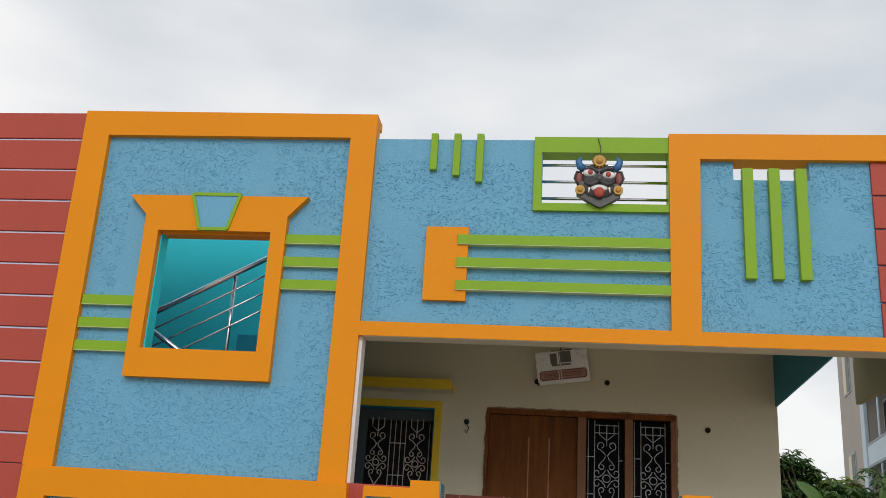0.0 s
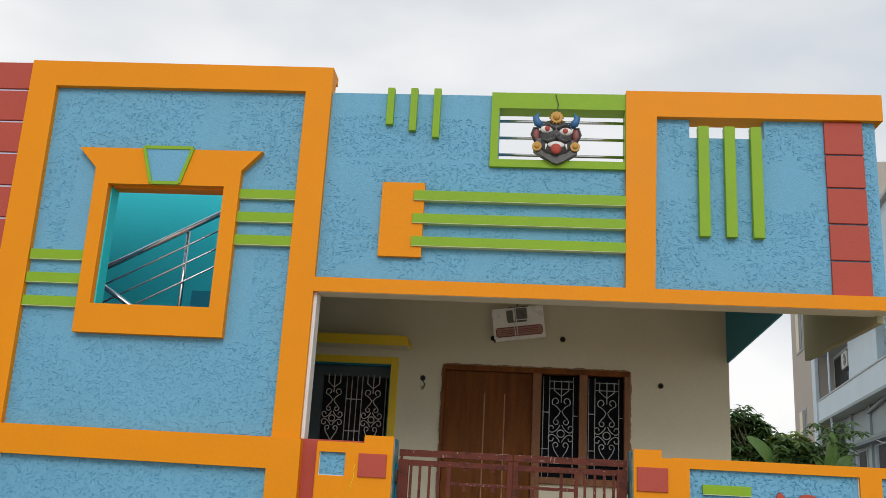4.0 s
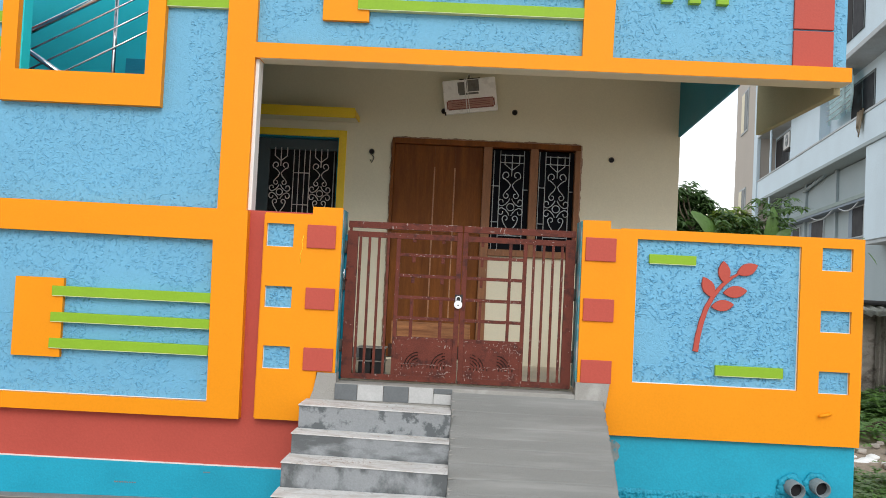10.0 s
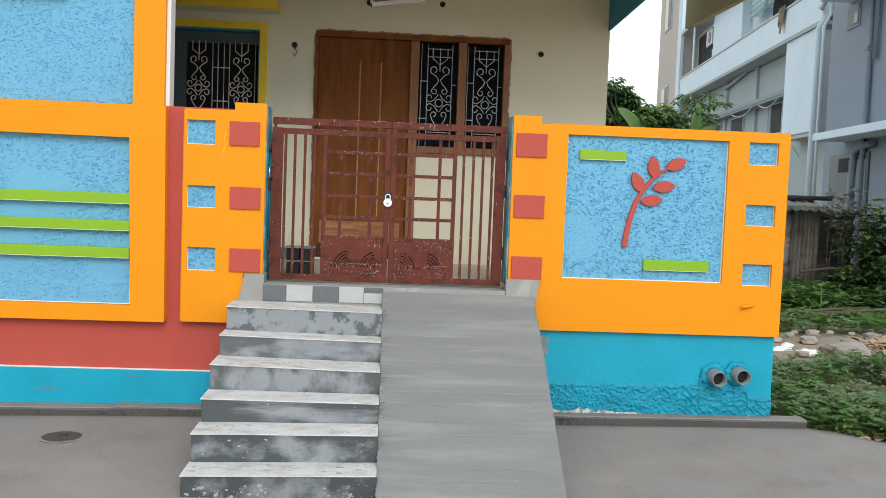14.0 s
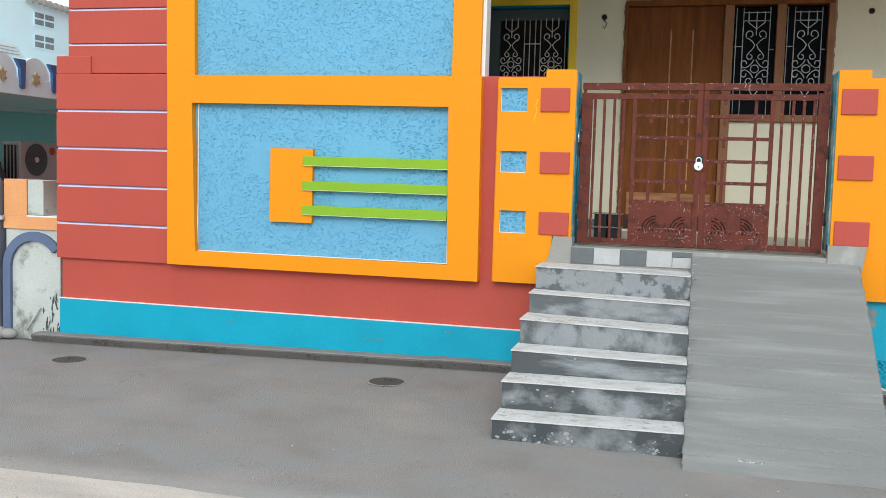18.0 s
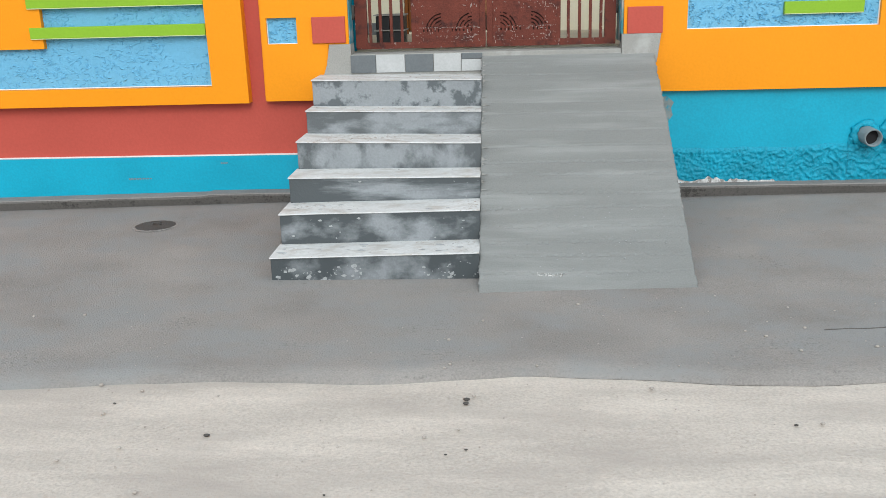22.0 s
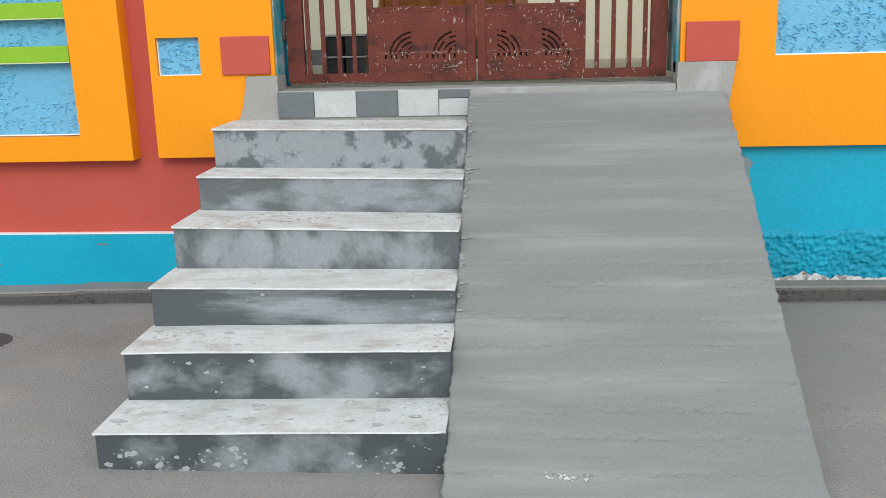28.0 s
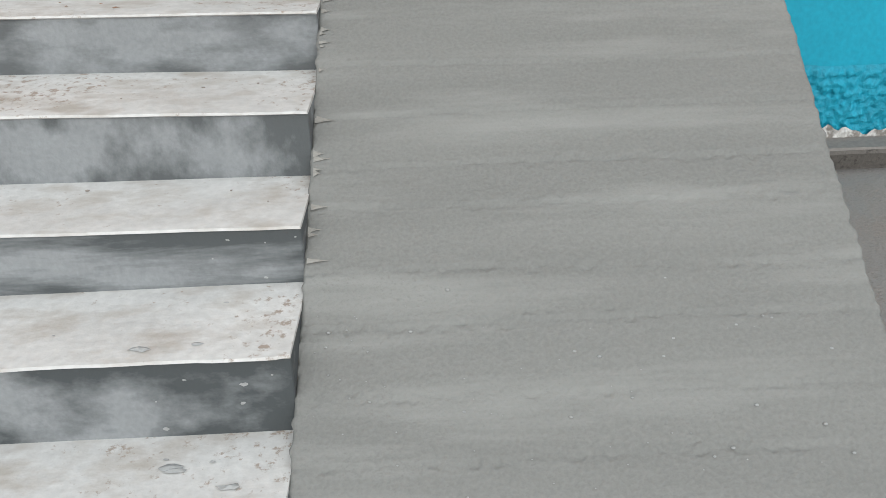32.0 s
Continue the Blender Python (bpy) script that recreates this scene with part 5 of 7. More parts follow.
def pierced_sheet(x0, x1, z0, z1, side):
    """The bottom plate, with two fans of curved slots over a row of short slits; side says which way the fans open."""
    bm = B()
    nx, nz = 132, 84
    w = x1 - x0
    def cut(x, z):
        u, h = (x - x0 if side > 0 else x1 - x), z - z0
        for f0, f1 in ((0.13, 0.41), (0.56, 0.86)):
            a, b = f0 * w, f1 * w
            if not a < u < b:
                continue
            if 0.082 < h < 0.098:
                return (u - a) % 0.027 < 0.0085
            if h < 0.106 or h > 0.215:
                continue
            r = math.hypot(b + 0.012 - u, h - 0.085)
            if 0.03 < r < 0.138 and (r % 0.0235) < 0.0085 and noise.noise((x * 40, z * 40, 3)) > -0.30:
                return True
        return False
    got = {}
    def v(i, k, y):
        if (i, k, y) not in got:
            got[i, k, y] = bm.verts.new((x0 + (x1 - x0) * i / nx, y, z0 + (z1 - z0) * k / nz))
        return got[i, k, y]
    for i in range(nx):
        for k in range(nz):
            if not cut(x0 + (x1 - x0) * (i + 0.5) / nx, z0 + (z1 - z0) * (k + 0.5) / nz):
                bm.faces.new((v(i, k, 0.112), v(i + 1, k, 0.112), v(i + 1, k + 1, 0.112), v(i, k + 1, 0.112)))
                bm.faces.new((v(i, k, 0.116), v(i, k + 1, 0.116), v(i + 1, k + 1, 0.116), v(i + 1, k, 0.116)))
    return bm


def chipped(leaf, spots, n, seed):
    """Flakes where the paint has gone, mostly along the rims of the bars."""
    rnd2 = random.Random(seed)
    bm = B()
    for _ in range(n):
        x0, x1, z0, z1, y = rnd2.choice(spots)
        if rnd2.random() < 0.6:
            if x1 - x0 < z1 - z0:
                x, z = rnd2.choice((x0, x1)) + rnd2.uniform(-0.0015, 0.0015), rnd2.uniform(z0, z1)
            else:
                x, z = rnd2.uniform(x0, x1), rnd2.choice((z0, z1)) + rnd2.uniform(-0.0015, 0.0015)
        else:
            x, z = rnd2.uniform(x0, x1), rnd2.uniform(z0, z1)
        a = 0.0025 + 0.014 * rnd2.random() ** 3
        if z0 > gz(100) and rnd2.random() < 0.16:
            a = 0.012 + 0.02 * rnd2.random()
        w = 0.0015 + 0.0026 * rnd2.random() + 0.15 * max(a - 0.012, 0)
        dx, dz = (w, a) if x1 - x0 < z1 - z0 or rnd2.random() < 0.4 else (a, w)
        k = rnd2.uniform(-0.5, 0.5) * max(dx, dz)
        ring = [bm.verts.new((min(max(x + p * dx + r * k * 0.5, x0), x1), y - 0.0008, min(max(z + r * dz, z0), z1))) for p, r in ((-1, -0.6), (0.1, -1), (1, -0.2), (0.5, 0.9), (-0.6, 0.7))]
        if len({(round(v.co.x, 4), round(v.co.z, 4)) for v in ring}) == 5:
            bm.faces.new(ring)
    tagged(part("chipped_paint", bm, BARE_METAL, leaf, "pale scuffs where the paint is gone"), kind="stuff")


SLOT_DARK = mat("dark_slot_sheet", (0.030, 0.014, 0.010), 0.85, 0.4, 9, 0.2, 60)
BARE_METAL = mat("bare_primer_flake", (0.29, 0.215, 0.19), 0.8, 0.3, 30, 0.1, 90)
for leaf, a, b, ups, seed in ((left_leaf, 52, 490, (50, 100, 135, 172, 208, 240, 472), 3), (right_leaf, 496, 925, (495, 727, 768, 805, 841, 876, 888), 4)):
    spots = []
    for p in ups:
        w = 40 if p in (50, 888) else 10 if p in (100, 135, 172, 208, 768, 805, 841, 876) else 16
        q = p if w > 10 else p - 5
        spots.append((gx(q), gx(q + w), gz(650), gz(82), {40: 0.10, 10: 0.112, 16: 0.106}[w]))
    for za, zb, y in ((62, 36, 0.104), (62, 36, 0.104), (98, 76, 0.106), (660, 638, 0.104), (660, 638, 0.104)):
        spots.append((gx(a), gx(b), gz(za), gz(zb), y))
    for z in (161, 243, 329, 411, 491):
        x0, x1 = (250, 475) if a == 52 else (510, 733)
        spots.append((gx(x0), gx(x1), gz(z + 5), gz(z - 5), 0.111))
    p0, p1 = (250, 476) if a == 52 else (510, 735)
    for x0, x1, z0, z1 in ((p0, p1, 645, 622), (p0, p1, 520, 496), (p1 - 40, p1, 640, 500), (p0, p0 + 30, 640, 500)):
        spots.append((gx(x0), gx(x1), gz(z0), gz(z1), 0.112))
    chipped(leaf, spots, 340, seed)
    if a != 52:
        chipped(leaf, [(gx(690), gx(735), gz(640), gz(510), 0.112), (gx(600), gx(735), gz(530), gz(500), 0.112)], 90, 11)
    chipped(leaf, [(gx(p0), gx(p1), gz(643), gz(590), 0.112)], 170, 12 + seed)
part("kick_plate", pierced_sheet(gx(250), gx(476), gz(645), gz(494), 1), GATE, left_leaf, "chipped maroon plate with fan cut-outs")
part("kick_plate", pierced_sheet(gx(510), gx(735), gz(645), gz(494), -1), GATE, right_leaf, "chipped maroon plate with fan cut-outs")
for leaf, a, b in ((left_leaf, 251, 475), (right_leaf, 511, 734)):
    # dark sheet added so that the fan slots read as shaded
    quick("slot_shade_plate", SLOT_DARK, leaf, gx(a), gx(b), 0.128, 0.131, gz(644), gz(495), bevel=0.0, label="added dark sheet that stands for shade behind the slots")
for z in (2.2, 1.9, 1.4):
    part("hinge", tube(B(), [(-0.90, 0.12, z - 0.05), (-0.90, 0.12, z + 0.05)], 0.013, 8), IRON, gate, "rusty barrel hinge")
    part("hinge", tube(B(), [(0.965, 0.12, z - 0.05), (0.965, 0.12, z + 0.05)], 0.013, 8), IRON, gate, "rusty barrel hinge")
part("gate_pole", tube(B(), [(-0.898, 0.15, 1.13), (-0.898, 0.15, 2.30)], 0.012, 8), TEAL_DARK, gate, "teal hinge pole")
part("gate_handle", tube(B(), [(-0.875, 0.09, 2.02), (-0.895, 0.05, 2.01), (-0.895, 0.045, 1.95), (-0.875, 0.09, 1.93)], 0.008, 8), STEEL, gate, "bright steel pull handle")
quick("hasp", BLACK, right_leaf, 0.005, 0.068, 0.0985, 0.103, 1.772, 1.856, bevel=0.002, label="black hasp plate")
PALE_METAL = mat("pale_brushed_metal", (0.80, 0.80, 0.80), 0.5, 0.06, 9, 0.05, 90, metal=0.25)
pad = thing("padlock", (0.035, 0.09, 1.75), "small round steel padlock hanging on the gate", "padlock")
bm = B()
disc(bm, 0.035, 0.075, 1.775, 0.034, 0.022, 18)
bmesh.ops.bevel(bm, geom=bm.edges[:], offset=0.004, segments=2, affect="EDGES")
part("body", bm, PALE_METAL, pad)
part("shackle", tube(B(), [(0.016, 0.086, 1.795)] + arc(0.035, 1.822, 0.019, 0.019, 180, 0, 8, 0.086) + [(0.054, 0.086, 1.795)], 0.005, 7), PALE_METAL, pad)
part("keyhole", disc(B(), 0.035, 0.0735, 1.77, 0.006, 0.002, 10), BLACK, pad)

crate = thing("plastic_crate", (-0.72, 0.5, 1.13), "black plastic crate on the porch floor behind the gate", "crate")
for i in range(2):
    for k in range(2):
        x, z = -0.80 + i * 0.115, 1.135 + k * 0.115
        quick("cell", BLACK, crate, x + 0.006, x + 0.109, 0.55, 0.75, z + 0.006, z + 0.106)
for z in (1.131, 1.245, 1.358):
    quick("rim", CEMENT, crate, -0.81, -0.565, 0.535, 0.76, z, z + 0.009, bevel=0.002)

# ---- drain pipes, covers ----
for x, z in ((2.705, 0.485), (2.90, 0.505)):
    dp = thing("drain_pipe", (x, -0.05, z), "cut grey plastic pipe end sticking out of the wall", "pipe", "drain pipe ends")
    bm = B()
    n = 24
    rings = []
    for y, r in ((0.05, 0.062), (-0.115, 0.062), (-0.118, 0.058), (-0.115, 0.052), (0.05, 0.052)):
        rings.append([bm.verts.new((x + 0.02 * (y < -0.05) + r * math.cos(2 * math.pi * k / n), y, z - 0.015 * (y < -0.05) + r * math.sin(2 * math.pi * k / n))) for k in range(n)])
    for a, b in zip(rings, rings[1:]):
        for k in range(n):
            bm.faces.new((a[k], a[(k + 1) % n], b[(k + 1) % n], b[k])).smooth = True
    bmesh.ops.recalc_face_normals(bm, faces=bm.faces)
    part("pipe_wall", bm, PVC, dp)
    # near-black disc stands for the shade inside the pipe
    part("bore_shade", disc(B(), x + 0.012, -0.07, z - 0.010, 0.053, 0.02, 20), DARK, dp)
    bm = B()
    rings = []
    for k in range(26):
        a = 2 * math.pi * (k + 0.5 * random.random()) / 26
        wide, proud = 0.018 + 0.020 * random.random(), 0.014 + 0.014 * random.random()
        rings.append([bm.verts.new((x + (0.072 + wide * math.cos(2 * math.pi * j / 7)) * math.cos(a), -0.002 + proud * math.sin(2 * math.pi * j / 7), z + (0.072 + wide * math.cos(2 * math.pi * j / 7)) * math.sin(a))) for j in range(7)])
    for r0, r1 in zip(rings, rings[1:] + rings[:1]):
        for j in range(7):
            bm.faces.new((r0[j], r0[(j + 1) % 7], r1[(j + 1) % 7], r1[j])).smooth = True
    bmesh.ops.recalc_face_normals(bm, faces=bm.faces)
    part("plaster_collar", bm, TEAL_ROUGH, dp, "lumpy turquoise plaster collar")
for x, y in ((-4.99, -0.74), (-2.215, -0.655)):
    mh = thing("inspection_cover", (x, y, ground_z(x, y)), "round rusty chamber cover sunk into the cement", "cover", "chamber covers")
    z = ground_z(x, y)
    bm = B()
    disc(bm, x, y, z - 0.03, 0.135, 0.036, 28, "z")
    part("lid", bm, IRON, mh)
    bm = B()
    for k in range(30):
        a = 2 * math.pi * k / 30
        ball(bm, x + 0.14 * math.cos(a), y + 0.14 * math.sin(a), z + 0.001, 0.02, 0.016, 0.003 + 0.003 * random.random(), 6)
    part("rim", bm, APRON, mh)
    part("lifting_lug", tube(B(), [(x - 0.02, y + 0.02, z + 0.004), (x - 0.02, y + 0.02, z + 0.02), (x + 0.03, y + 0.02, z + 0.02), (x + 0.03, y + 0.02, z + 0.004)], 0.005, 6), IRON, mh)

# ---- hung things ----
mask = B()
CX, CZ, Y = 0.33, 5.13, 0.02


def daub(index, shape, *args):
    """Adds one shape to the mask in one of its paints."""
    old = set(mask.faces)
    shape(mask, *args)
    for f in mask.faces:
        if f not in old:
            f.material_index = index


daub(0, ball, CX, Y, CZ + 0.045, 0.150, 0.065, 0.150, 20)
daub(0, prism, [(CX - 0.195, CZ - 0.115), (CX - 0.03, CZ - 0.225), (CX + 0.01, CZ - 0.238), (CX + 0.05, CZ - 0.222), (CX + 0.185, CZ - 0.135), (CX + 0.165, CZ - 0.02), (CX - 0.165, CZ + 0.0)], Y - 0.045, Y + 0.03)
daub(0, ball, CX, Y - 0.03, CZ - 0.07, 0.150, 0.05, 0.095, 16)
for s in (-1, 1):
    daub(1, ball, CX + s * 0.175, Y, CZ + 0.045, 0.038, 0.03, 0.072, 10)
    daub(0, tube, [(CX + s * 0.15, Y - 0.02, CZ + 0.10), (CX + s * 0.195, Y - 0.025, CZ + 0.10), (CX + s * 0.215, Y - 0.02, CZ + 0.04), (CX + s * 0.18, Y - 0.02, CZ - 0.03)], 0.010, 7)
    daub(2, tube, [(CX + s * 0.125, Y - 0.01, CZ + 0.125), (CX + s * 0.165, Y - 0.02, CZ + 0.15), (CX + s * 0.180, Y - 0.02, CZ + 0.195), (CX + s * 0.155, Y - 0.02, CZ + 0.245)], [0.030, 0.036, 0.030, 0.005], 10)
    daub(3, disc, CX + s * 0.165, Y - 0.065, CZ - 0.085, 0.042, 0.03, 18)
    daub(3, ball, CX + s * 0.165, Y - 0.066, CZ - 0.085, 0.024, 0.016, 0.024, 10)
    daub(4, ball, CX + s * 0.080, Y - 0.048, CZ + 0.068 - 0.01 * s, 0.062, 0.028, 0.036, 12)
    daub(5, ball, CX + s * 0.078, Y - 0.072, CZ + 0.068 - 0.01 * s, 0.024, 0.012, 0.024, 10)
    daub(0, tube, [(CX + s * 0.012, Y - 0.07, CZ + 0.075), (CX + s * 0.06, Y - 0.07, CZ + 0.115), (CX + s * 0.13, Y - 0.05, CZ + 0.118)], [0.014, 0.014, 0.006], 8)
    daub(0, tube, [(CX + s * 0.01, Y - 0.085, CZ - 0.01), (CX + s * 0.07, Y - 0.085, CZ - 0.045), (CX + s * 0.13, Y - 0.065, CZ - 0.02)], [0.020, 0.016, 0.007], 8)
    daub(4, tube, [(CX + s * 0.085, Y - 0.085, CZ - 0.075), (CX + s * 0.092, Y - 0.10, CZ - 0.125)], [0.010, 0.004], 6)
daub(0, ball, CX, Y - 0.075, CZ + 0.012, 0.036, 0.03, 0.036, 10)
daub(4, ball, CX, Y - 0.068, CZ - 0.072, 0.078, 0.022, 0.034, 12)
daub(5, ball, CX, Y - 0.080, CZ - 0.112, 0.048, 0.020, 0.050, 12)
daub(3, disc, CX, Y - 0.075, CZ + 0.185, 0.052, 0.04, 16)
daub(3, ball, CX, Y - 0.078, CZ + 0.185, 0.030, 0.018, 0.030, 10)
for k in range(12):
    a = 2 * math.pi * k / 12
    daub(3, ball, CX + 0.054 * math.cos(a), Y - 0.055, CZ + 0.185 + 0.054 * math.sin(a), 0.011, 0.012, 0.011, 6)
me = bpy.data.meshes.new("warding_mask")
mask.to_mesh(me)
mask.free()
for m in (MASK_BLACK, RUBBER, HORN, OCHRE, WHITE, RED):
    me.materials.append(m)
mk = tagged(new("warding_mask", me), "painted dark grey demon mask with blue horns hung against evil eye", "mask")
mask_hook = tagged(part("string_loop", tube(B(), [(CX - 0.01, 0.012, 5.56), (CX + 0.015, 0.0, 5.46), (CX, 0.01, 5.36), (CX, 0.0, 5.30)], 0.004, 5), IRON), "thin dark cord that holds the mask on the frame", "cord")

sign = thing("wrapped_parcel", (0.05, 2.2, 3.7), "flat parcel in clear plastic hung tilted above the door", "parcel")
TILT = Matrix.Translation((0.05, 2.2, 3.915)) @ Matrix.Rotation(radians(-8), 4, "Y")


def on_sign(name, material, x0, x1, z0, z1, y0, y1, label="", bevel=0.003):
    bm = box(B(), x0, x1, y0, y1, z0, z1, bevel=bevel)
    bmesh.ops.transform(bm, matrix=TILT, verts=bm.verts)
    return part(name, bm, material, sign, label)


on_sign("wrap", PLASTIC, -0.275, 0.275, -0.185, 0.165, -0.03, 0.03, "shiny clear plastic wrap", 0.012)
for x0, x1, z0, z1 in ((-0.235, 0.235, -0.148, -0.136), (-0.235, 0.235, -0.056, -0.044), (-0.248, -0.234, -0.136, -0.056), (0.234, 0.248, -0.136, -0.056)):
    on_sign("band_edge", BOX_DARK_RED, x0, x1, z0, z1, -0.0345, -0.028, "dark red printed edge", 0.0)
on_sign("red_band", BOX_RED, -0.233, 0.233, -0.135, -0.057, -0.034, -0.028, "faded red printed band", 0.0)
for z in (-0.078, -0.096, -0.114):
    on_sign("print_line", BOX_DARK_RED, -0.20, 0.20, z - 0.003, z + 0.003, -0.0365, -0.0335, "", 0.0)
for x0, x1, z0, z1 in ((-0.12, -0.05, 0.02, 0.135), (-0.03, 0.10, 0.03, 0.15), (-0.11, 0.09, 0.0, 0.02)):
    on_sign("grey_block", BOX_GREY, x0, x1, z0, z1, -0.034, -0.028, "dark grey printed block", 0.0)
on_sign("dark_corner", BLACK, -0.277, -0.262, -0.188, -0.16, -0.032, 0.02, "", 0.0)
on_sign("dark_edge", BLACK, -0.10, 0.12, 0.160, 0.168, -0.0315, 0.02, "", 0.0)
for x in (-0.045, -0.02):
    on_sign("string", WHITE, x - 0.004, x + 0.004, -0.19, 0.17, -0.040, -0.034, "white tie string", 0.0)
part("nail", tube(B(), [(0.03, 2.17, 4.08), (0.03, 2.349, 4.16)], 0.006, 6), IRON, sign)
part("tie", tube(B(), [(-0.02, 2.18, 4.06), (0.03, 2.20, 4.13), (0.06, 2.18, 4.07)], 0.004, 5), WHITE, sign)
for x, z, wire in ((-0.955, 3.30, True), (0.53, 3.78, False), (1.565, 3.325, False), (-0.215, 3.76, False)):
    h = thing("wall_box", (x, 2.34, z), "open round electrical box in the porch wall", "electrical box", "wall boxes")
    part("cup", disc(B(), x, 2.338, z, 0.029, 0.012, 18), IRON, h)
    part("hollow_shade", disc(B(), x, 2.335, z - 0.004, 0.022, 0.004, 16), DARK, h)
    if wire:
        part("wire", tube(B(), [(x, 2.33, z - 0.03), (x + 0.03, 2.32, z - 0.07), (x + 0.005, 2.325, z - 0.12), (x - 0.01, 2.33, z - 0.09)], 0.005, 5), IRON, h)

# ---- stairwell seen through the front opening ----
sr = thing("stair_railing", (-3.1, 0.6, 3.4), "sloping stainless steel stair railing", "railing")
RY, SLOPE = 0.62, 0.545


def rail_line(drop, r, sides):
    return tube(B(), [(-4.3, RY, 3.97 - drop - SLOPE * 0.44), (-2.3, RY, 3.97 - drop + SLOPE * 1.56)], r, sides)


part("handrail", rail_line(0.0, 0.026, 10), STEEL, sr)
for d in (0.17, 0.345, 0.52):
    part("rail", rail_line(d, 0.009, 8), STEEL, sr)
for x in (-3.10, -4.2):
    part("post", tube(B(), [(x, RY + 0.03, 3.2), (x, RY + 0.03, 3.97 + SLOPE * (x + 3.86))], 0.018, 8), STEEL, sr)
s2 = thing("stair_railing", (-3.6, 0.5, 3.4), "lower flight of stainless steel stair railing", "railing")
part("handrail", tube(B(), [(-4.3, 0.5, 4.10), (-3.0, 0.5, 3.28)], 0.024, 10), STEEL, s2)
quick("landing_wall", TEAL, sr, -3.42, -2.47, 1.80, 1.89, 3.3, 4.05, bevel=0.004, label="teal landing upstand")
sf = thing("stairs_flight", (-3.2, 1.0, 3.0), "plain concrete stair flight behind the front wall", "stairs", kind="structure")
for k in range(8):
    quick("step", CEMENT, sf, -4.4 + k * 0.28, -4.12 + k * 0.28, 0.66, 1.295, 2.4 + k * 0.146, 2.56 + k * 0.146, bevel=0.004)

# ---- neighbour with the scroll gate ----
np_ = thing("wall_neighbour_pier", (-6.0, 0.2, 0.0), "mouldy white pier with blue arch and faded orange cap", "wall", kind="structure")
quick("pier", MOULDY, np_, -6.32, -5.72, 0.12, 0.34, -0.05, 1.04)
bm = B()
pts_o = [(-6.335, 0.0), (-6.335, 0.72)] + [(a, c) for a, _, c in arc(-5.995, 0.66, 0.34, 0.34, 180, 35, 12)]
pts_i = [(-6.25, 0.0), (-6.25, 0.70)] + [(a, c) for a, _, c in arc(-5.995, 0.66, 0.255, 0.255, 180, 35, 12)]
prism(bm, pts_o + pts_i[::-1], 0.085, 0.13)
part("arch", bm, SLATE_BLUE, np_, "slate blue raised arch")
quick("cap_band", PEACH, np_, -6.335, -5.70, 0.10, 0.36, 1.02, 1.14, label="faded orange cap")
quick("orange_block", PEACH, np_, -6.335, -6.082, 0.11, 0.34, 1.14, 1.49, label="faded orange block")
quick("mossy_block", MOULDY, np_, -6.078, -5.905, 0.12, 0.34, 1.155, 1.485, label="mossy grey-green block")
quick("white_edge", WHITE, np_, -6.078, -5.70, 0.10, 0.36, 1.138, 1.152)
bm = B()
for i in range(46):
    x = -5.93 + 0.2 * random.random() ** 0.7
    z = 0.05 + 0.34 * random.random() ** 1.8
    ball(bm, x, 0.119, z, 0.004 + 0.005 * random.random(), 0.002, 0.012 + 0.03 * random.random(), 5)
part("moss", bm, MOULD_DARK, np_, "dark mould streaks")
part("root", tube(B(), [(-5.93, 0.10, 0.28), (-5.99, 0.09, 0.18), (-6.06, 0.08, 0.06)], [0.008, 0.012, 0.010], 6), MOULDY, np_)

ng = thing("scroll_gate", (-7.255, 0.1, 0.05), "grey sheet gate with silver wrought scrolls of the next house", "gate")
quick("sheet", GREY_PAINT, ng, -8.455, -6.405, 0.14, 0.15, 0.10, 1.31)
quick("post", GREY_PAINT, ng, -6.415, -6.355, 0.07, 0.16, 0.04, 1.46, label="grey gate post")
part("finial", tube(B(), [(-6.385, 0.115, 1.46), (-6.385, 0.115, 1.50)], [0.028, 0.004], 8), GREY_PAINT, ng)
quick("bottom_rail", GREY_PAINT, ng, -8.455, -6.415, 0.09, 0.16, 0.05, 0.13)
quick("latch", SCROLL, ng, -6.415, -6.315, 0.06, 0.10, 1.10, 1.14)
for i in range(10):
    z = 0.26 + i * 0.123
    part("scroll", tube(B(), arc(-6.48, z, 0.062, 0.018, 60, -400, 20, 0.115), 0.008, 6), SCROLL, ng)
for r in (0.55, 0.75, 0.95, 1.15):
    part("hoop", tube(B(), arc(-7.505 + 0.9 * (1.15 - r), 0.72, r * 0.78, r * 0.78, -62 - 18 * (1.15 - r), 62 + 18 * (1.15 - r), 26, 0.12), 0.009, 6), SCROLL, ng)
for r in (0.5, 0.68, 0.86):
    part("hoop", tube(B(), arc(-6.105, 0.70, r, r, 118, 242, 26, 0.125), 0.009, 6), SCROLL, ng)
for k in range(3):
    part("sweep", tube(B(), [(-7.455 + 0.25 * k, 0.12, 1.2), (-7.105 + 0.22 * k, 0.12, 1.44), (-6.805 + 0.1 * k, 0.12, 1.49), (-6.555, 0.12, 1.44), (-6.475, 0.12, 1.36)], 0.009, 6), SCROLL, ng)
nf = thing("ground_threshold", (-6.755, 0.0, 0.0), "broken pale cement at the neighbour's gate", "pavement", kind="structure")
quick("slab", ROAD, nf, -8.655, -6.205, -0.25, 0.10, -0.05, 0.045, bevel=0.012)
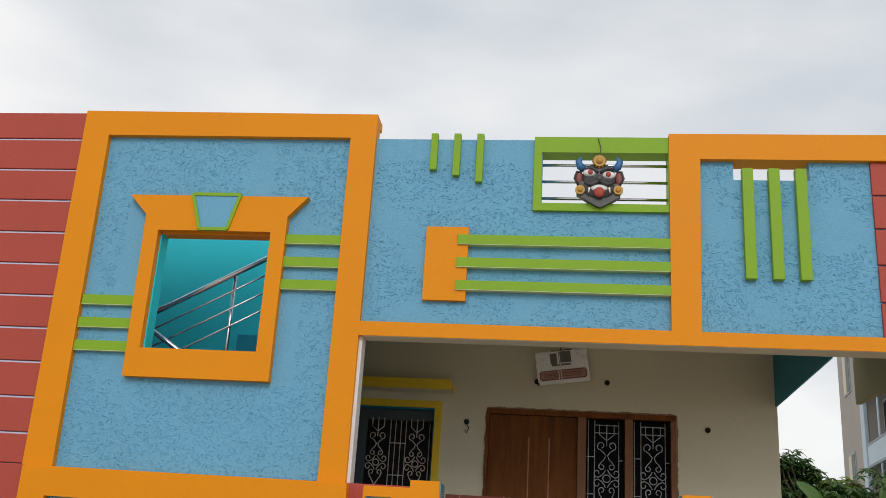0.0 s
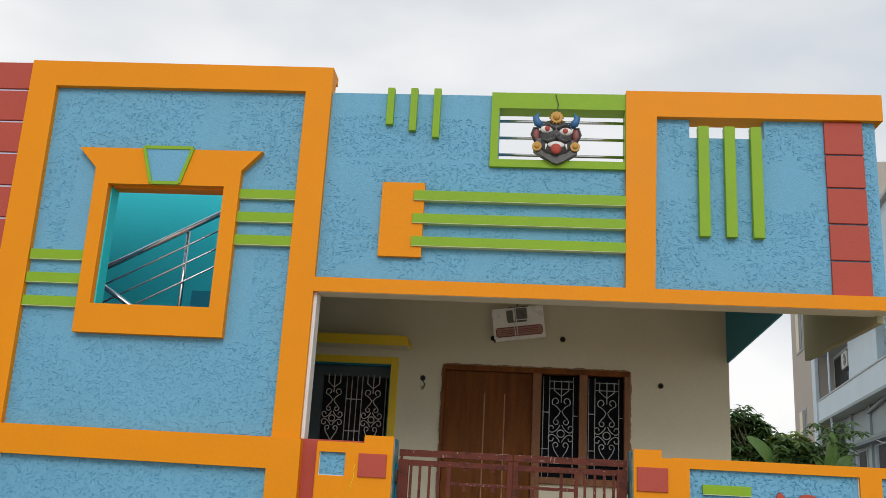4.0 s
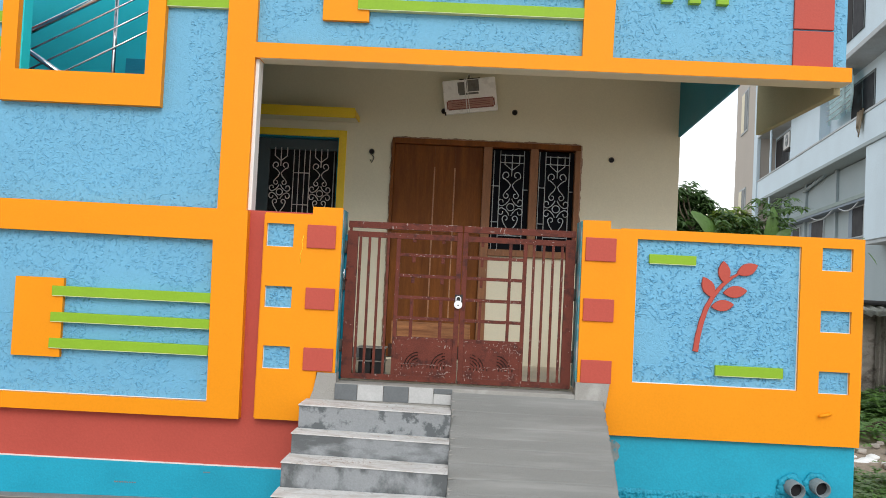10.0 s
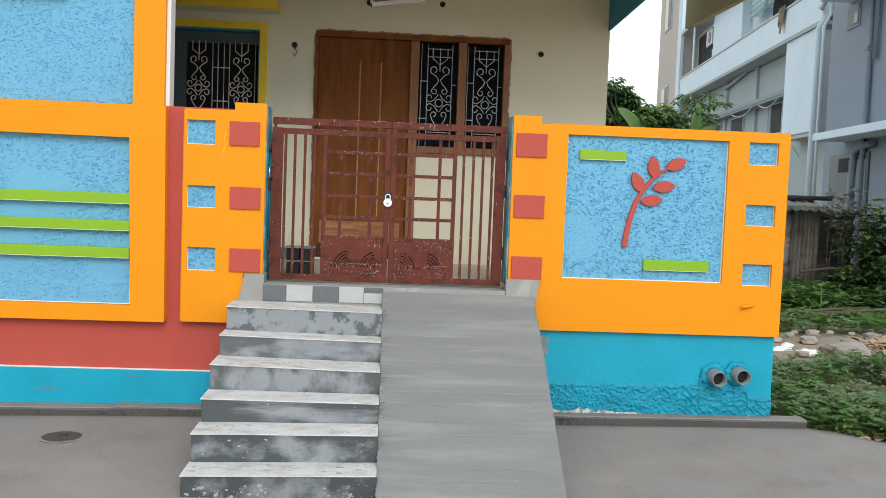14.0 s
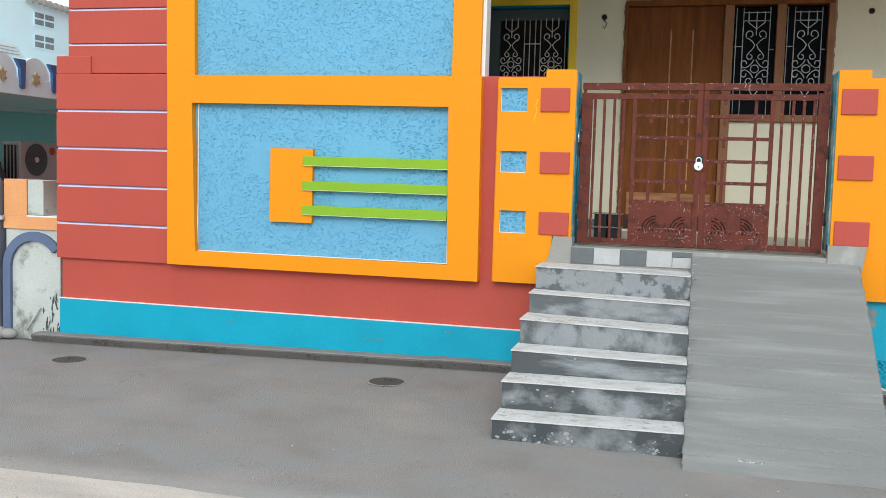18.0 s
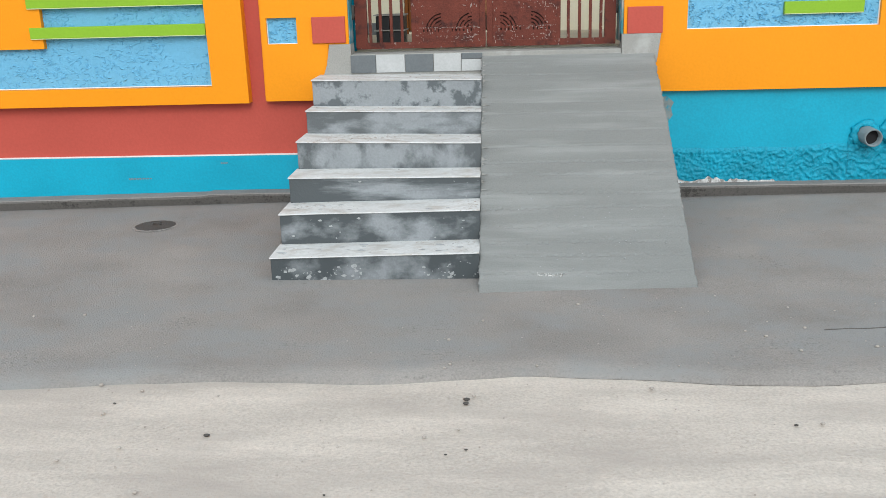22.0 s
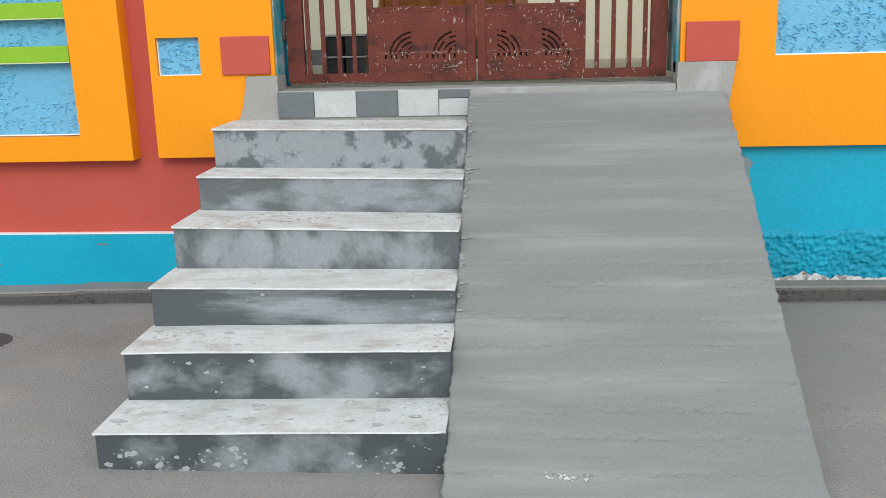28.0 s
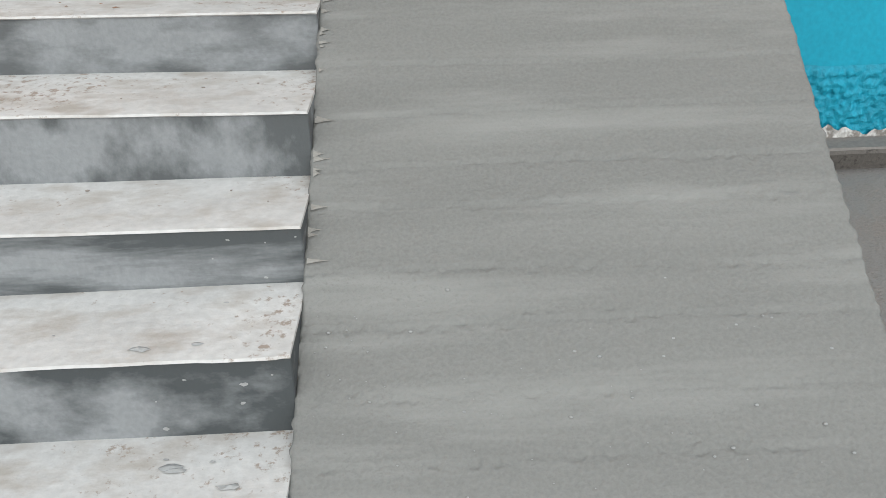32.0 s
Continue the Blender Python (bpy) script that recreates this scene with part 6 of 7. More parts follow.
for x, y, r in ((-6.255, -0.12, 0.10), (-6.115, -0.10, 0.07), (-6.455, -0.26, 0.06), (-6.675, -0.27, 0.05)):
    sb = tagged(part("cement_lump", ball(B(), x, y, 0.05, r * 1.3, r, r * 0.7, 9), CEMENT), "lump of spilt grey cement beside the pier", "lump", "cement lumps")

nh = thing("neighbour_house", (-8.5, 2.5, 0.0), "pale aqua house with star frieze on its porch canopy", "house")
quick("porch_back", AQUA, nh, -11.5, -5.9, 4.6, 4.8, 0.0, 2.42, bevel=0.0, label="aqua porch wall")
quick("upper_wall", PALE_AQUA, nh, -9.25, -9.0, 1.2, 9.0, 2.36, 3.88, bevel=0.0, label="pale aqua upper wall")
quick("upper_front", PALE_AQUA, nh, -13.0, -9.0, 8.9, 9.0, 0.0, 3.88, bevel=0.0)
quick("canopy_slab", PALE_AQUA, nh, -13.0, -7.41, -0.8, 4.6, 2.405, 2.50, bevel=0.0)
# unseen wall, added to shut out side light and darken the porch
quick("unseen_porch_side", AQUA, nh, -11.6, -11.5, 0.5, 4.6, 0.0, 2.405, bevel=0.0)
quick("fascia", PALE_AQUA, nh, -7.41, -7.36, -0.8, 4.6, 2.405, 2.60)
for k in range(9):
    y = -0.325 + k * 0.548
    bm = B()
    a = arc(y, 2.60, 0.245, 0.245, 0, 180, 10)
    prism_x(bm, [(p[0], p[2]) for p in a], -7.405, -7.365)
    part("arch_panel", bm, PALE_AQUA, nh, "pale arched panel")
    star = []
    for i in range(12):
        r = 0.075 if i % 2 == 0 else 0.042
        star.append((y + r * math.cos(math.pi * i / 6 + math.pi / 6), 2.605 + 1.15 * r * math.sin(math.pi * i / 6 + math.pi / 6)))
    part("star", prism_x(B(), star, -7.365, -7.345), STAR, nh, "ochre six-pointed star")
    yb = y + 0.275
    part("bracket", prism_x(B(), [(yb - 0.085, 2.80), (yb + 0.08, 2.80), (yb + 0.07, 2.48), (yb + 0.03, 2.47), (yb - 0.005, 2.50), (yb - 0.01, 2.70)], -7.37, -7.335), NEAR_BLUE, nh, "deep blue bracket")
quick("orange_column", PEACH, nh, -8.70, -8.50, 2.04, 2.35, 3.05, 3.95, label="orange column")
for i in range(4):
    quick("plinth_step", WHITE, nh, -8.95, -8.50 + 0.02 * i, 1.9 - 0.06 * i + 0.2, 2.85 - 0.06 * i + 0.25, 3.0 + 0.035 * i, 3.03 + 0.035 * i, bevel=0.004)
for y0, z0 in ((3.92, 3.57), (3.92, 3.26), (2.78, 3.45), (2.78, 3.16), (5.3, 3.55), (5.3, 3.25)):
    vb = part("vent_block", box(B(), -9.0, -8.992, y0 - 0.015, y0 + 0.425, z0 - 0.015, z0 + 0.195, bevel=0.002), PALE_AQUA, nh, "pierced vent block")
    for a in (0, 1):
        for b in (0, 1):
            part("vent_hole", box(B(), -8.993, -8.988, y0 + 0.01 + a * 0.215, y0 + 0.19 + a * 0.215, z0 + 0.01 + b * 0.095, z0 + 0.08 + b * 0.095), VENT_GREY, vb)
bm = B()
for k in range(24):
    box(bm, -9.3, -8.9, 3.75 + k * 0.12, 3.82 + k * 0.12, 3.87 - 0.003 * k, 3.94 - 0.003 * k)
part("eave", bm, BEIGE, nh, "weathered tile eave")
ac = thing("air_conditioner", (-8.08, 2.76, 1.36), "off-white outdoor air conditioner unit under the canopy", "air conditioner")
quick("casing", AC_WHITE, ac, -8.22, -7.95, 2.345, 3.17, 1.40, 1.905, bevel=0.015)
quick("coil_side", BLACK, ac, -8.195, -7.99, 2.335, 2.347, 1.44, 1.86, bevel=0.002, label="dark finned coil")
for k in range(5):
    quick("side_slat", AC_WHITE, ac, -8.20 + k * 0.05, -8.188 + k * 0.05, 2.325, 2.337, 1.43, 1.87, bevel=0.002)
bm = B()
prism_x(bm, [(a, c) for a, _, c in arc(2.615, 1.685, 0.20, 0.20, 0, 348, 29)], -7.952, -7.944)
part("fan_well", bm, DARK_FRAME, ac, "dark fan opening")
for r in (0.08, 0.12, 0.16, 0.20):
    part("fan_guard", tube(B(), [(-7.94, a, c) for a, _, c in arc(2.615, 1.685, r, r, 0, 360, 28)], 0.003, 5), GREY_PAINT, ac)
bm = B()
prism_x(bm, [(a, c) for a, _, c in arc(2.615, 1.685, 0.035, 0.035, 0, 340, 16)], -7.944, -7.930)
part("fan_hub", bm, WHITE, ac, "pale fan hub")
bm = B()
prism_x(bm, [(a, c) for a, _, c in arc(2.92, 1.80, 0.05, 0.05, 0, 340, 16)], -7.952, -7.943)
part("badge", bm, RED, ac, "round red badge")
quick("stand", IRON, ac, -8.26, -7.92, 2.36, 3.15, 1.35, 1.40)
for y in (2.40, 3.07):
    quick("stand_leg", IRON, ac, -8.10, -8.06, y, y + 0.04, 0.0, 1.35)
tp = thing("covered_motorcycle", (-8.2, 1.6, 0.0), "vehicle under a black cover in the next porch", "vehicle")
bm = B()
bmesh.ops.create_icosphere(bm, subdivisions=4, radius=1.0)
for v in bm.verts:
    d = 1 + 0.12 * noise.noise(v.co * 2.3) + 0.05 * noise.noise(v.co * 7)
    v.co = Vector((-8.35 + 0.75 * v.co.x * d, 1.7 + 0.6 * v.co.y * d, max(0.02, 0.95 + 0.90 * v.co.z * d)))
part("cover", bm, BLACK, tp, "crumpled black plastic cover")
part("tie_cord", tube(B(), [(-8.15, 1.12, 1.75), (-8.0, 1.10, 1.62), (-7.8, 1.12, 1.55), (-7.65, 1.2, 1.58)], 0.008, 6), WHITE, tp, "pale cord")
part("strut", tube(B(), [(-8.3, 1.15, 1.80), (-7.6, 1.2, 1.58), (-7.45, 1.3, 1.55)], 0.02, 6), BLACK, tp)

# ---- apartment block over the vacant plot ----
BLOCK = Matrix.Translation((12.0, 20.0, 0.0)) @ Matrix.Rotation(radians(-7.5), 4, "Z") @ Matrix.Translation((-12.0, -20.0, 0.0))


def swing(ob):
    """Turns a finished thing with the street line of the block."""
    ob.matrix_basis = BLOCK @ ob.matrix_basis


ab = thing("apartment_block", (14.0, 25.0, 0.0), "pale blue-grey apartment block with long balcony gallery", "building")
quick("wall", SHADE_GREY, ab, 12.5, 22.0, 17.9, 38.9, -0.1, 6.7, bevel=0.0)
quick("gallery_back", PALE_GREY, ab, 12.7, 22.0, 17.9, 38.9, 6.7, 10.0, bevel=0.0)
quick("top_storey", PALE_GREY, ab, 12.1, 22.0, 15.0, 33.0, 10.1, 13.2, bevel=0.0)
quick("top_slab", LEDGE, ab, 11.85, 22.0, 14.8, 38.9, 9.93, 10.10, bevel=0.02)
quick("roof_slab", LEDGE, ab, 11.9, 22.0, 14.8, 33.2, 13.2, 13.35, bevel=0.02)
part("balcony", box(B(), 11.9, 12.06, 17.6, 38.9, 6.86, 7.76, bevel=0.01), PALE_GREY, ab, "solid balcony parapet")
quick("balcony_coping", LEDGE, ab, 11.87, 12.10, 17.6, 38.9, 7.76, 7.83, bevel=0.01)
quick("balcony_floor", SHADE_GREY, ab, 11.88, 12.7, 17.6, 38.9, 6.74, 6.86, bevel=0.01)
quick("bay", PALE_GREY, ab, 11.95, 12.5, 18.15, 20.95, 3.9, 6.74, bevel=0.01)
quick("bay_side", LEDGE, ab, 11.93, 12.4, 17.75, 18.15, 3.75, 6.74, bevel=0.01)
quick("bay_foot", LEDGE, ab, 12.0, 12.5, 17.9, 20.9, 3.78, 3.9, bevel=0.01)
quick("upper_bay", PALE_GREY, ab, 12.3, 12.7, 28.4, 33.5, 6.86, 9.93, bevel=0.01)
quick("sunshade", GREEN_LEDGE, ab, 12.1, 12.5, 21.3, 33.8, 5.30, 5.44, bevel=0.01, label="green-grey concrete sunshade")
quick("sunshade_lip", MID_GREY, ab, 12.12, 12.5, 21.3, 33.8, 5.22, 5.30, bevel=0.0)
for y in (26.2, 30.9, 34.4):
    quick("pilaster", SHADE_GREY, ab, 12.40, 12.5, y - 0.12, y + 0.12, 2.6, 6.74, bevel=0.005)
part("brace", tube(B(), [(12.38, 31.0, 6.45), (12.38, 27.6, 6.73)], 0.07, 4), SHADE_GREY, ab)
for y0, y1, z0, z1 in ((22.75, 24.5, 4.15, 5.2), (27.9, 30.2, 4.1, 5.15), (31.8, 33.6, 4.1, 5.1)):
    w = part("window", box(B(), 12.44, 12.52, y0, y1, z0, z1, bevel=0.01), LEDGE, ab, "dark small window")
    part("pane", box(B(), 12.43, 12.47, y0 + 0.08, y1 - 0.5, z0 + 0.05, z1 - 0.05), GLASS_DARK, w)
    part("shutter", box(B(), 12.425, 12.46, y1 - 0.48, y1 - 0.06, z0 + 0.05, z1 - 0.05), MID_GREY, w)
# flat dark plates stand for the shade inside the gallery openings
for y0, y1, z0, z1, x in ((35.6, 38.6, 6.9, 9.8, 12.7), (22.8, 25.5, 6.9, 9.6, 12.7), (18.6, 20.8, 6.9, 9.4, 12.7), (36.0, 38.7, 3.0, 6.6, 12.5), (16.0, 18.2, 10.6, 12.2, 12.1), (22.0, 24.6, 10.7, 12.3, 12.1)):
    w = part("doorway", box(B(), x - 0.03, x + 0.01, y0, y1, z0, z1, bevel=0.01), DARK_FRAME, ab, "dark plate for the shade in a gallery opening")
    part("pane", box(B(), x - 0.04, x - 0.02, y0 + 0.1, (y0 + y1) / 2 - 0.05, z0, z1 - 0.1), GLASS_DARK, w)
    part("pane", box(B(), x - 0.04, x - 0.02, (y0 + y1) / 2 + 0.05, y1 - 0.1, z0, z1 - 0.1), DARK, w)
part("pole", tube(B(), [(11.95, 36.0, 3.0), (11.95, 36.0, 9.9)], 0.05, 6), PALE_GREY, ab)
for y, r in ((17.62, 0.10), (17.2, 0.05)):
    part("downpipe", tube(B(), [(11.85, y, 0), (11.85, y, 6.6), (11.95, y - 0.15, 6.9), (11.95, y - 0.15, 9.8)], r, 8), PALE_GREY, ab, "pale plastic downpipe")
part("pipe_bend", tube(B(), [(11.85, 17.62, 7.2), (11.8, 17.3, 7.1), (11.8, 16.9, 7.3), (11.8, 16.7, 7.8)], 0.06, 8), LEDGE, ab, "pale plastic downpipe")
for y0, z0, y1, z1 in ((24.7, 5.22, 22.1, 5.28), (28.7, 5.22, 25.4, 5.24)):
    pts = [(12.15, y0 + (y1 - y0) * k / 10, z0 + (z1 - z0) * k / 10 - 0.22 * math.sin(math.pi * k / 10)) for k in range(11)]
    part("slack_cable", tube(B(), pts, 0.022, 5), LEDGE, ab, "slack pale cable under the sunshade")
swing(ab)
lc = thing("hanging_laundry", (11.85, 21.2, 7.0), "brown cloth hung over the balcony parapet to dry", "laundry", "laundry on the balcony")
bm = B()
rows = []
for i in range(13):
    q = i / 12
    rows.append([bm.verts.new((11.84 - 0.04 * math.sin(q * 17) - 0.02 * k, 21.25 + (q - 0.5) * 0.75 * (1 - 0.22 * k), 7.90 - 0.85 * k / 3 * (0.75 + 0.25 * math.cos(q * 5)))) for k in range(4)])
for a, b in zip(rows, rows[1:]):
    for k in range(3):
        bm.faces.new((a[k], b[k], b[k + 1], a[k + 1])).smooth = True
bmesh.ops.solidify(bm, geom=bm.faces[:], thickness=0.01)
part("cloth", bm, CLOTH, lc)
swing(lc)
for y, w_ in ((26.3, 1.3), (24.6, 0.5)):
    sc = thing("hanging_laundry", (12.4, y, 7.9), "pale checked bedsheet hung on a line in the gallery", "laundry", "laundry on the balcony")
    bm = B()
    rows = []
    for i in range(17):
        q = i / 16
        rows.append([bm.verts.new((12.35 + 0.05 * math.sin(q * 19 + k), y + (q - 0.5) * w_ * 1.6, 9.9 - 1.35 * k / 3 + 0.06 * math.cos(q * 9))) for k in range(4)])
    for a, b in zip(rows, rows[1:]):
        for k in range(3):
            bm.faces.new((a[k], b[k], b[k + 1], a[k + 1])).smooth = True
    bmesh.ops.solidify(bm, geom=bm.faces[:], thickness=0.01)
    part("cloth", bm, PALE_AQUA, sc)
    for k in range(7):
        part("weave_line", tube(B(), [(12.29, y - w_ * 0.78, 8.65 + 0.19 * k), (12.28, y, 8.62 + 0.19 * k), (12.29, y + w_ * 0.78, 8.65 + 0.19 * k)], 0.012, 4), LEDGE, sc)
    swing(sc)
ac2 = thing("air_conditioner", (12.55, 34.4, 8.7), "outdoor air conditioner on the gallery wall", "air conditioner")
quick("casing", AC_WHITE, ac2, 12.3, 12.69, 33.8, 35.0, 8.75, 9.45, bevel=0.02)
part("fan_well", disc(B(), 12.285, 34.3, 9.1, 0.27, 0.02, 20, "x"), DARK_FRAME, ac2)
part("fan_hub", disc(B(), 12.27, 34.3, 9.1, 0.08, 0.02, 12, "x"), AC_WHITE, ac2)
quick("bracket", IRON, ac2, 12.3, 12.69, 33.9, 34.9, 8.68, 8.75)
swing(ac2)
bt = thing("tower_block", (14.0, 42.0, 0.0), "tall beige stair tower behind the apartment gallery", "building")
quick("wall", BEIGE, bt, 11.9, 17.0, 39.0, 46.2, -0.1, 20.0, bevel=0.02)
quick("light_edge", PALE_GREY, bt, 11.84, 12.0, 38.95, 39.9, 0.0, 20.0, bevel=0.01)
for z0, z1 in ((6.0, 7.9), (10.9, 13.2), (15.6, 17.6)):
    w = part("window", box(B(), 11.85, 11.91, 42.2, 44.3, z0, z1, bevel=0.01), LEDGE, bt, "tall framed window")
    for a in (0, 1):
        part("pane", box(B(), 11.835, 11.86, 42.32 + a * 0.98, 43.2 + a * 0.98, z0 + 0.1, z1 - 0.1), CREAM if a else DARK_FRAME, w)
swing(bt)
gb = thing("grey_house", (12.0, 12.0, 0.0), "mid-grey plastered house with concrete ledge and drain pipes", "house")
quick("wall", MID_GREY, gb, 10.94, 18.0, 4.0, 13.75, -0.1, 9.6, bevel=0.0)
quick("ledge", PALE_GREY, gb, 10.25, 10.94, 4.0, 12.45, 3.26, 3.42, bevel=0.01, label="pale concrete ledge")
quick("roof_ledge", PALE_GREY, gb, 10.25, 10.94, 4.0, 12.55, 6.28, 6.45, bevel=0.01, label="pale concrete ledge")
w = part("window", box(B(), 10.91, 10.95, 11.94, 12.7, 5.70, 6.25, bevel=0.01), MID_GREY, gb, "small square vent window")
part("pane", box(B(), 10.90, 10.92, 12.0, 12.64, 5.76, 6.19), DARK_FRAME, w)
part("louvre", box(B(), 10.885, 10.905, 12.0, 12.22, 5.78, 6.0), LEDGE, w)
w = part("doorway", box(B(), 10.90, 10.95, 10.9, 13.2, 0.3, 3.0, bevel=0.01), DARK_FRAME, gb, "recessed grey doorway")
part("shutter", box(B(), 10.89, 10.91, 11.0, 12.0, 0.3, 2.85), MID_GREY, w)
part("upper_light", box(B(), 10.89, 10.91, 11.5, 12.6, 2.6, 2.9), DARK, w)
for y, r, low in ((11.14, 0.06, 0.0), (10.90, 0.03, 4.84), (10.80, 0.03, 4.84)):
    part("drain_pipe", tube(B(), [(10.87, y, low), (10.87, y, 8.6)], r, 8), MID_GREY, gb, "grey painted drain pipe")
for z in (5.1, 7.2):
    part("pipe_clip", tube(B(), [(10.86, 11.05, z), (10.86, 11.23, z)], 0.075, 6), MID_GREY, gb)
part("drain_pipe", tube(B(), [(10.85, 10.6, 3.15), (10.85, 11.3, 3.1), (10.85, 11.55, 3.0), (10.85, 11.6, 2.7), (10.85, 11.6, 0.2)], 0.075, 8), MID_GREY, gb, "grey painted drain pipe")
swing(gb)
an = thing("antenna_mast", (14.5, 24.0, 12.2), "thin rooftop antenna mast", "antenna")
part("pole", tube(B(), [(14.3, 24.0, 12.1), (14.3, 24.0, 16.5)], 0.05, 6), IRON, an)
part("arm", tube(B(), [(13.5, 24.0, 15.3), (15.0, 24.0, 15.9)], 0.03, 6), IRON, an)
part("arm", tube(B(), [(14.0, 24.0, 14.8), (14.7, 24.0, 15.1)], 0.03, 6), IRON, an)
an.matrix_basis = Matrix.Translation((0.0, 0.0, 1.25)) @ an.matrix_basis

# ---- shed and clutter on the plot ----
sh = thing("tin_shed", (7.2, 9.5, 0.0), "ramshackle shed of weathered corrugated sheets", "shed")


def corrugated(x0, x1, z0, z1, y, waves, amp, vertical=True):
    bm = B()
    n = waves * 8
    rows = []
    for i in range(n + 1):
        s = i / n
        d = amp * math.sin(2 * math.pi * waves * s)
        if vertical:
            x = x0 + (x1 - x0) * s
            rows.append([bm.verts.new((x, y + d, z)) for z in (z0, (z0 + z1) / 2, z1)])
        else:
            z = z0 + (z1 - z0) * s
            rows.append([bm.verts.new((x, y + d, z)) for x in (x0, (x0 + x1) / 2, x1)])
    for a, b in zip(rows, rows[1:]):
        for k in range(2):
            bm.faces.new((a[k], b[k], b[k + 1], a[k + 1])).smooth = True
    bmesh.ops.solidify(bm, geom=bm.faces[:], thickness=0.006)
    return bm


part("side_sheet", corrugated(6.2, 7.47, 0.0, 1.80, 9.33, 11, 0.03, False), SHEET_METAL, sh, "horizontal weathered sheet")
part("side_sheet", corrugated(7.40, 7.80, 0.0, 1.78, 9.25, 5, 0.03, True), SHEET_METAL, sh, "upright weathered sheet")
part("side_sheet", corrugated(7.82, 8.75, 0.1, 1.76, 9.62, 7, 0.06, False), SHEET_DARK, sh, "dark corrugated sheet")
bm = corrugated(6.1, 7.93, -0.5, 0.5, 0.0, 11, 0.045, True)
bmesh.ops.transform(bm, matrix=Matrix.Translation((0, 9.35, 1.88)) @ Matrix.Rotation(radians(-80), 4, "X"), verts=bm.verts)
part("roof_sheet", bm, MOULDY, sh, "pale corrugated roof sheet")
quick("roof_tarp", BLACK, sh, 6.4, 8.2, 9.4, 10.2, 1.96, 2.04, bevel=0.03, label="black sheet weighted on the roof")
part("post", tube(B(), [(7.88, 9.3, 0.0), (7.88, 9.3, 1.82)], 0.045, 6), BARK, sh)
for i, (x, y, z, l, rz) in enumerate(((8.0, 9.0, 0.72, 1.0, -15), (6.9, 6.6, 0.26, 1.6, 25), (6.0, 6.2, 0.18, 1.4, -10), (7.6, 6.4, 0.30, 1.8, 8), (5.4, 5.6, 0.16, 1.0, 35))):
    c, s = math.cos(radians(rz)) * l / 2, math.sin(radians(rz)) * l / 2
    tagged(part("branch", tube(B(), [(x - c, y - s * 0.3, z - 0.05), (x, y, z + 0.03), (x + c, y + s * 0.5, z + 0.05)], [0.03, 0.025, 0.015], 6), BARK), "dry grey branch lying on the weeds", "branch", "dead branches")


def rock(x, y, z, a, b, c, seed):
    bm = B()
    bmesh.ops.create_icosphere(bm, subdivisions=3 if a > 0.2 else 2, radius=1.0)
    for v in bm.verts:
        q = v.co.copy()
        f = 1 + 0.25 * noise.noise(q * 1.7 + Vector((seed, 0, 0))) + 0.05 * noise.noise(q * 7 + Vector((seed, 3, 0)))
        m = max(abs(q.x), abs(q.y), abs(q.z))
        q = q / (m ** 0.8)
        v.co = Vector((x + q.x * a * f, y + q.y * b * f, z + q.z * c * f))
    return bm


tagged(part("stone_block", rock(5.22, 2.75, 0.20, 0.23, 0.17, 0.15, 3), RUBBLE), "large rough grey stone block on the rubble", "stone")
for i in range(60):
    y = 2.6 + 4.2 * random.random()
    x = 4.3 + 0.22 * (y - 3.0) + 3.2 * random.random() ** 1.3
    r = 0.035 + 0.08 * random.random() ** 2
    tagged(part("rubble_stone", rock(x, y, 0.02 + 0.10 * min(max(y, 0), 4) / 4, r * 1.3, r, r * 0.7, i * 1.7), RUBBLE), "small broken stone on the bare soil", "stone", "rubble stones")
bg = B()
for i in range(9):
    ball(bg, 4.75 + 0.5 * random.random(), 3.5 + 0.6 * random.random(), 0.08 + 0.04 * random.random(), 0.09, 0.07, 0.04, 8)
for v in bg.verts:
    v.co += 0.03 * noise.noise_vector(v.co * 9)
tagged(part("plastic_litter", bg, WHITE), "crumpled white plastic litter on the ground", "litter")


# ---- plants ----
def leaves(name, material, spots, label, category, parent=None):
    """Many folded leaves in one mesh; spots: place, way, length, width, droop."""
    verts, faces = [], []
    for p, way, length, width, droop in spots:
        w = Vector(way).normalized()
        side = w.cross(Vector((0, 0, 1)))
        side = side.normalized() if side.length > 1e-3 else Vector((1, 0, 0))
        n = len(verts)
        p = Vector(p)
        mid = p + w * length * 0.5 + Vector((0, 0, 0.02 * length))
        tip = p + w * length - Vector((0, 0, droop * length))
        for q in (p, p + w * length * 0.3 + side * width * 0.5, mid - Vector((0, 0, 0.10 * width)), p + w * length * 0.3 - side * width * 0.5,
                  mid + side * width * 0.42 + w * length * 0.18 - Vector((0, 0, droop * length * 0.45)), mid - side * width * 0.42 + w * length * 0.18 - Vector((0, 0, droop * length * 0.45)), tip):
            verts.append(tuple(q))
        faces += [(n, n + 1, n + 2), (n, n + 2, n + 3), (n + 1, n + 4, n + 2), (n + 2, n + 5, n + 3), (n + 4, n + 6, n + 2), (n + 2, n + 6, n + 5)]
    me = bpy.data.meshes.new(name)
    me.from_pydata(verts, [], faces)
    me.materials.append(material)
    ob = new(name, me)
    if parent:
        ob.parent = parent
        ob.matrix_parent_inverse = parent.matrix_basis.inverted()
        return tagged(ob, label)
    return tagged(ob, label, category)


def rnd(a, b):
    return random.uniform(a, b)


